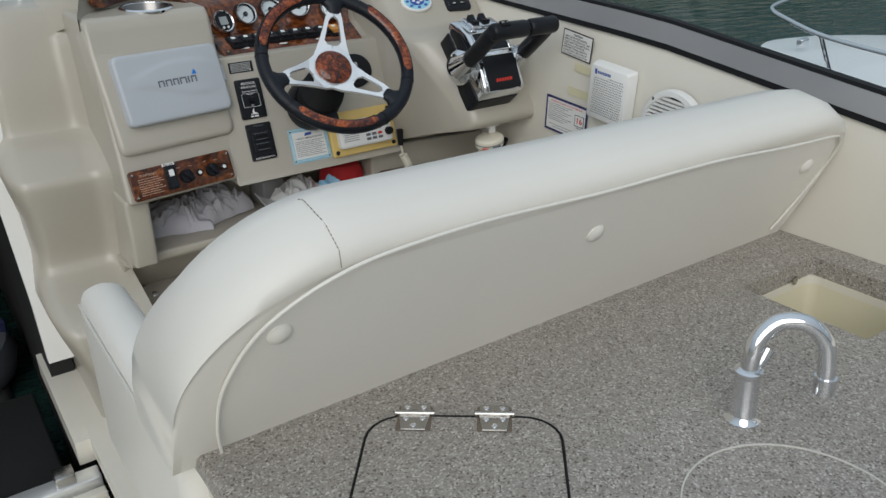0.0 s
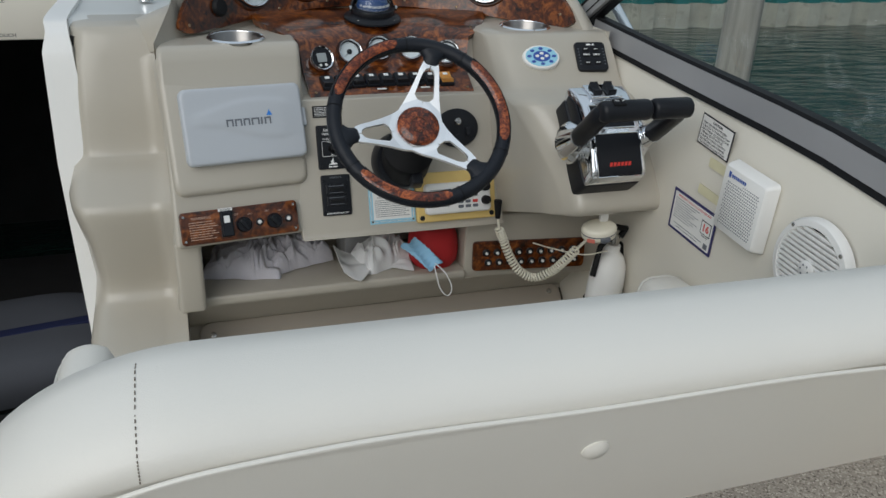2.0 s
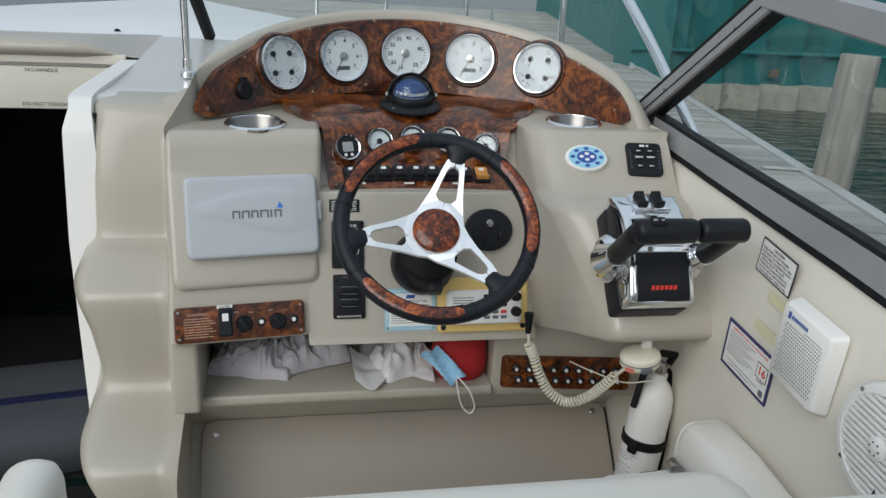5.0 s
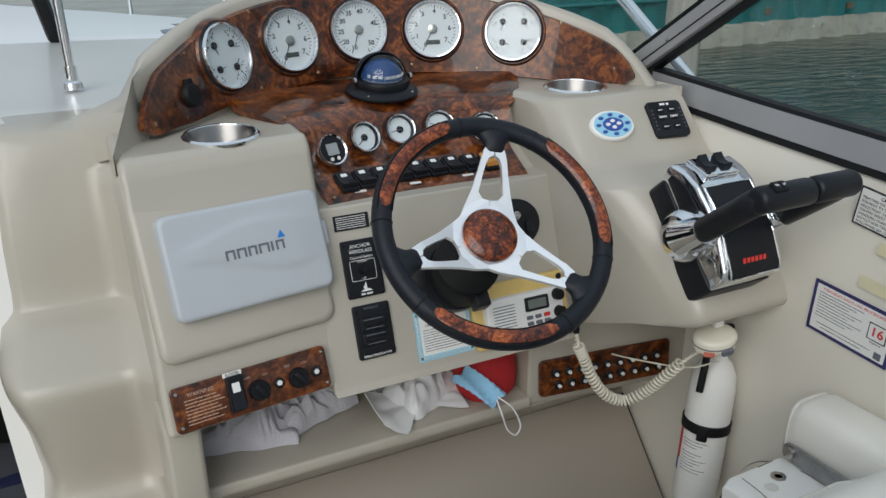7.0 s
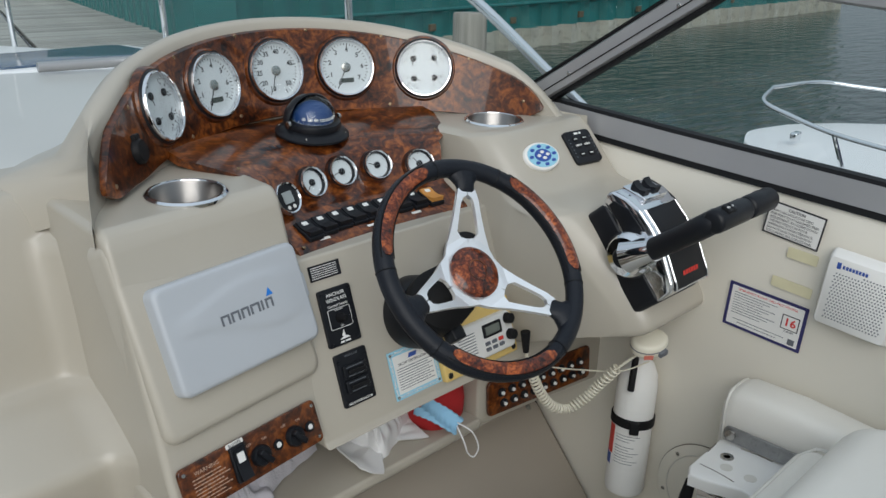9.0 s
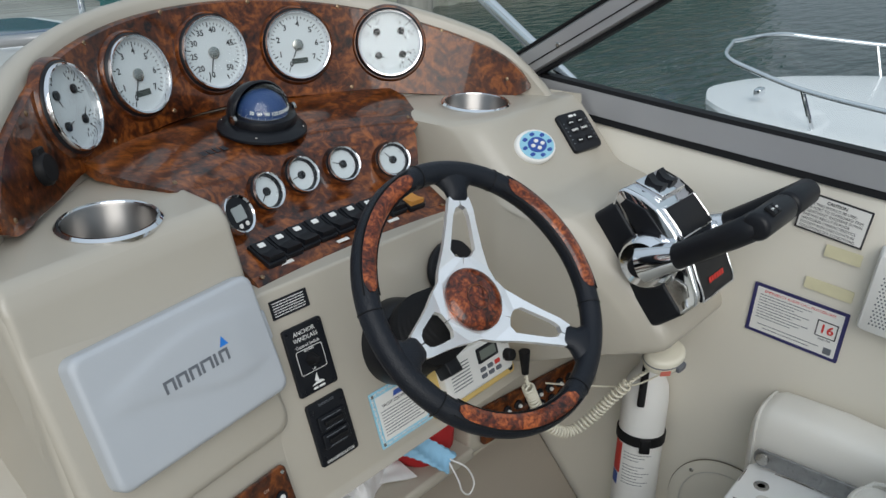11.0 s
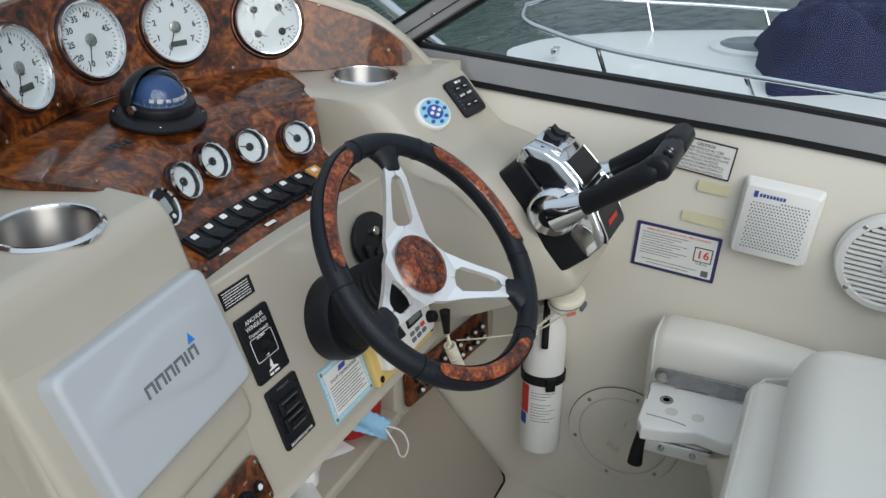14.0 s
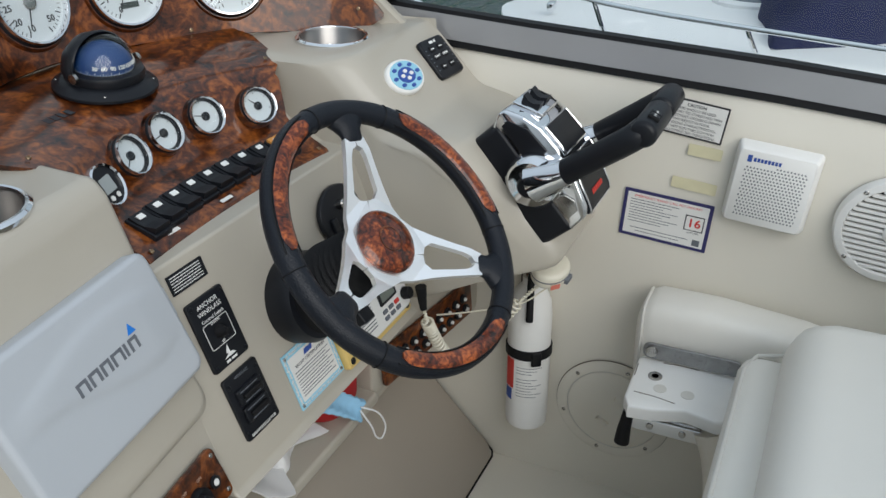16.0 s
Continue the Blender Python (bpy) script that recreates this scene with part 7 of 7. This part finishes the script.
solo("dock_pile", pile, PILE, "weathered grey round timber dock pile", "pile", pose(3.30, 3.34, -0.04, 0, 2.0, 0))
wall_m = pose(5.82, 10.04, WZ, 0, 0, -0.4)
sw = thing("seawall", "teal painted corrugated steel seawall on a stained concrete toe", "seawall", wall_m, kind="structure")
prof = []
x = -1.2
while x < 20:
    prof += [(x, 0.0), (x + 0.24, 0.0), (x + 0.32, 0.16), (x + 0.56, 0.16), (x + 0.64, 0.0)]
    x += 0.64
bm = bmesh.new()
loft(bm, [[(a, b, z) for a, b in prof] + [(20.5, 0.6, z), (-1.2, 0.6, z)] for z in (0.24, 3.4)])
part("sheet_piles", bm, TEAL, sw, angle=20)
bm = bmesh.new()
rnd = random.Random(8)
loft(bm, [[(a, b - 0.05 + rnd.uniform(-0.01, 0.01), z) for a, b in prof] + [(20.5, 0.6, z), (-1.2, 0.6, z)] for z in (-0.8, 0.32, 0.38)])
part("concrete_toe", bm, CONCRETE, sw, "pale stained band at the waterline")
part("pipe", tube([(-1.2, -0.06, 0.86), (20, -0.06, 0.86)], 0.035, 10), TEAL, sw, "teal pipe along the wall")
prof2 = []
x = 0.0
while x < 26:
    prof2 += [(x, 0.0), (x + 0.24, 0.0), (x + 0.32, 0.16), (x + 0.56, 0.16), (x + 0.64, 0.0)]
    x += 0.64
ret = pose(-1.2, 0.0, 0, 0, 0, 90 - 13.5 - (-0.4))
bm = bmesh.new()
loft(bm, [[(a, -b, z) for a, b in prof2] + [(26.5, -0.6, z), (0, -0.6, z)] for z in (0.32, 3.4)])
part("return_piles", bm, TEAL, sw, m=ret, angle=20)
bm = bmesh.new()
loft(bm, [[(a, 0.05 - b, z) for a, b in prof2] + [(26.5, -0.6, z), (0, -0.6, z)] for z in (-0.8, 0.34)])
part("return_toe", bm, CONCRETE, sw, m=ret)
part("waler", block(-1.2, 20, -0.10, 0.02, 1.9, 2.1, 0.01), TEAL, sw)
for k in range(10):
    part("wall_bracket", block(-1 + k * 2.1, -0.86 + k * 2.1, -0.03, 0.03, 0.50, 0.62, 0.006), surface("rusty_plate", (0.10, 0.085, 0.055), 0.8, vary=0.3) if k == 0 else bpy.data.materials["rusty_plate"], sw)

boat = thing("moored_boat", "white moored motorboat with chrome bow rail alongside", "boat", pose(3.98, -0.9, 0.445, 0, 0, 4))
def bw(y):
    return float(np.interp(y, (-3.5, -1.0, 0.4, 1.2, 1.7, 2.05, 2.25, 2.32), (1.18, 1.16, 1.08, 0.94, 0.78, 0.55, 0.30, 0.05)))
bys = [-3.5, -2.5, -1.5, -0.8, -0.2, 0.3, 0.7, 1.1, 1.4, 1.65, 1.85, 2.0, 2.12, 2.22, 2.29, 2.32]
bm = grid_sheet(lambda y, u: (u * bw(y), y, 0.0 + 0.10 * (1 - u * u) * min(1, max(0, (2.32 - y)) / 1.5) - (0.02 if abs(u) > 0.97 else 0)), bys, [-1, -0.96, -0.8, -0.5, 0, 0.5, 0.8, 0.96, 1])
part("deck", bm, DECK, boat)
for sg in (-1, 1):
    part("topsides", grid_sheet(lambda y, v: (sg * bw(y) * (1 - 0.2 * v), y - 0.1 * v, -0.018 - 0.8 * v), bys, [i / 5 for i in range(6)]), DECK, boat)
for sg in (-1, 1):
    def rz(y):
        return float(np.interp(y, (-1.0, 0.2, 1.0, 1.7, 2.15), (0.02, 0.09, 0.15, 0.20, 0.27)))
    pts = [(sg * (bw(y) - 0.06), y, rz(y)) for y in (-1.0, -0.5, 0.2, 0.7, 1.2, 1.6, 1.9, 2.1)] + [(0.0, 2.22, 0.27)]
    part("rail_tube", tube(spline(pts, 6), 0.013, 10), CHROME, boat, "chrome bow rail")
    for y in (0.1, 0.9, 1.62):
        a = Vector((sg * (bw(y) - 0.06), y, rz(y)))
        b = Vector((sg * (bw(y) - 0.10), y - 0.06, 0.0))
        part("rail_foot", tube([a, b], 0.011, 8), CHROME, boat)
        part("foot_flange", lathe([(0.03, 0), (0.028, 0.01), (0, 0.012)], 14), CHROME, boat, m=Matrix.Translation(b))
bh = part("deck_hatch", lathe([(0.26, 0.0), (0.26, 0.02), (0.22, 0.030), (0, 0.030)], 36), DECK, boat, m=pose(0.0, 0.88, 0.072))
part("hatch_glass", lathe([(0.21, 0.029), (0.20, 0.034), (0, 0.036)], 36), surface("tinted_hatch", (0.13, 0.16, 0.19), 0.15), bh, "grey tinted hatch pane")
part("bow_cleat", block(-0.04, 0.04, -0.02, 0.02, 0, 0.05, 0.01), CHROME, boat, m=pose(-0.30, 1.95, 0.04))
cv = thing("canvas_cover", "navy canvas cover bunched on the moored boat's deck", "canvas cover", pose(3.62, -0.45, 0.475, 0, 0, 15))
def heap(u, v, base=False):
    a, b = (u - 0.5) * 2, (v - 0.5) * 2
    e = max(0.0, 1 - (abs(a) ** 2.2)) * max(0.0, 1 - abs(b) ** 2.2)
    p = Vector((u * 3.2, v * 3.2, 3))
    fold = 1 - abs(noise.noise(p * 1.3 + Vector((noise.noise(p), 0, 0)))) * 2.2
    z = 0 if base else 0.40 * e ** 0.45 * (0.80 + 0.20 * fold + 0.30 * noise.fractal(p, 0.8, 2.1, 4))
    edge = 1 + 0.12 * noise.noise(Vector((a * 1.7, b * 1.7, 9)))
    return (a * 0.44 * edge, b * 0.40 * edge, z)
part("cloth", grid_sheet(heap, [i / 36 for i in range(37)], [i / 36 for i in range(37)], lambda u, v: heap(u, v, True)), NAVY_FAB, cv, angle=70)
part("strap_loop", tube(spline([(0.06, 0.10, 0.36), (0.09, 0.09, 0.44), (0.15, 0.08, 0.43), (0.15, 0.09, 0.34)], 5), 0.012, 6), RUBBER, cv)
post = solo("canvas_pole", tube([(3.2, -0.98, 0.3), (3.24, -0.98, 1.3)], 0.05, 12), PILE, "weathered grey post beside the moored boat", "post")

# flat faces keep flat shading next to their rounded edges
for name in ("left_body", "countertop", "center_face"):
    wn_ = bpy.data.objects[name].modifiers.new("face_weight", "WEIGHTED_NORMAL")
    wn_.keep_sharp = True
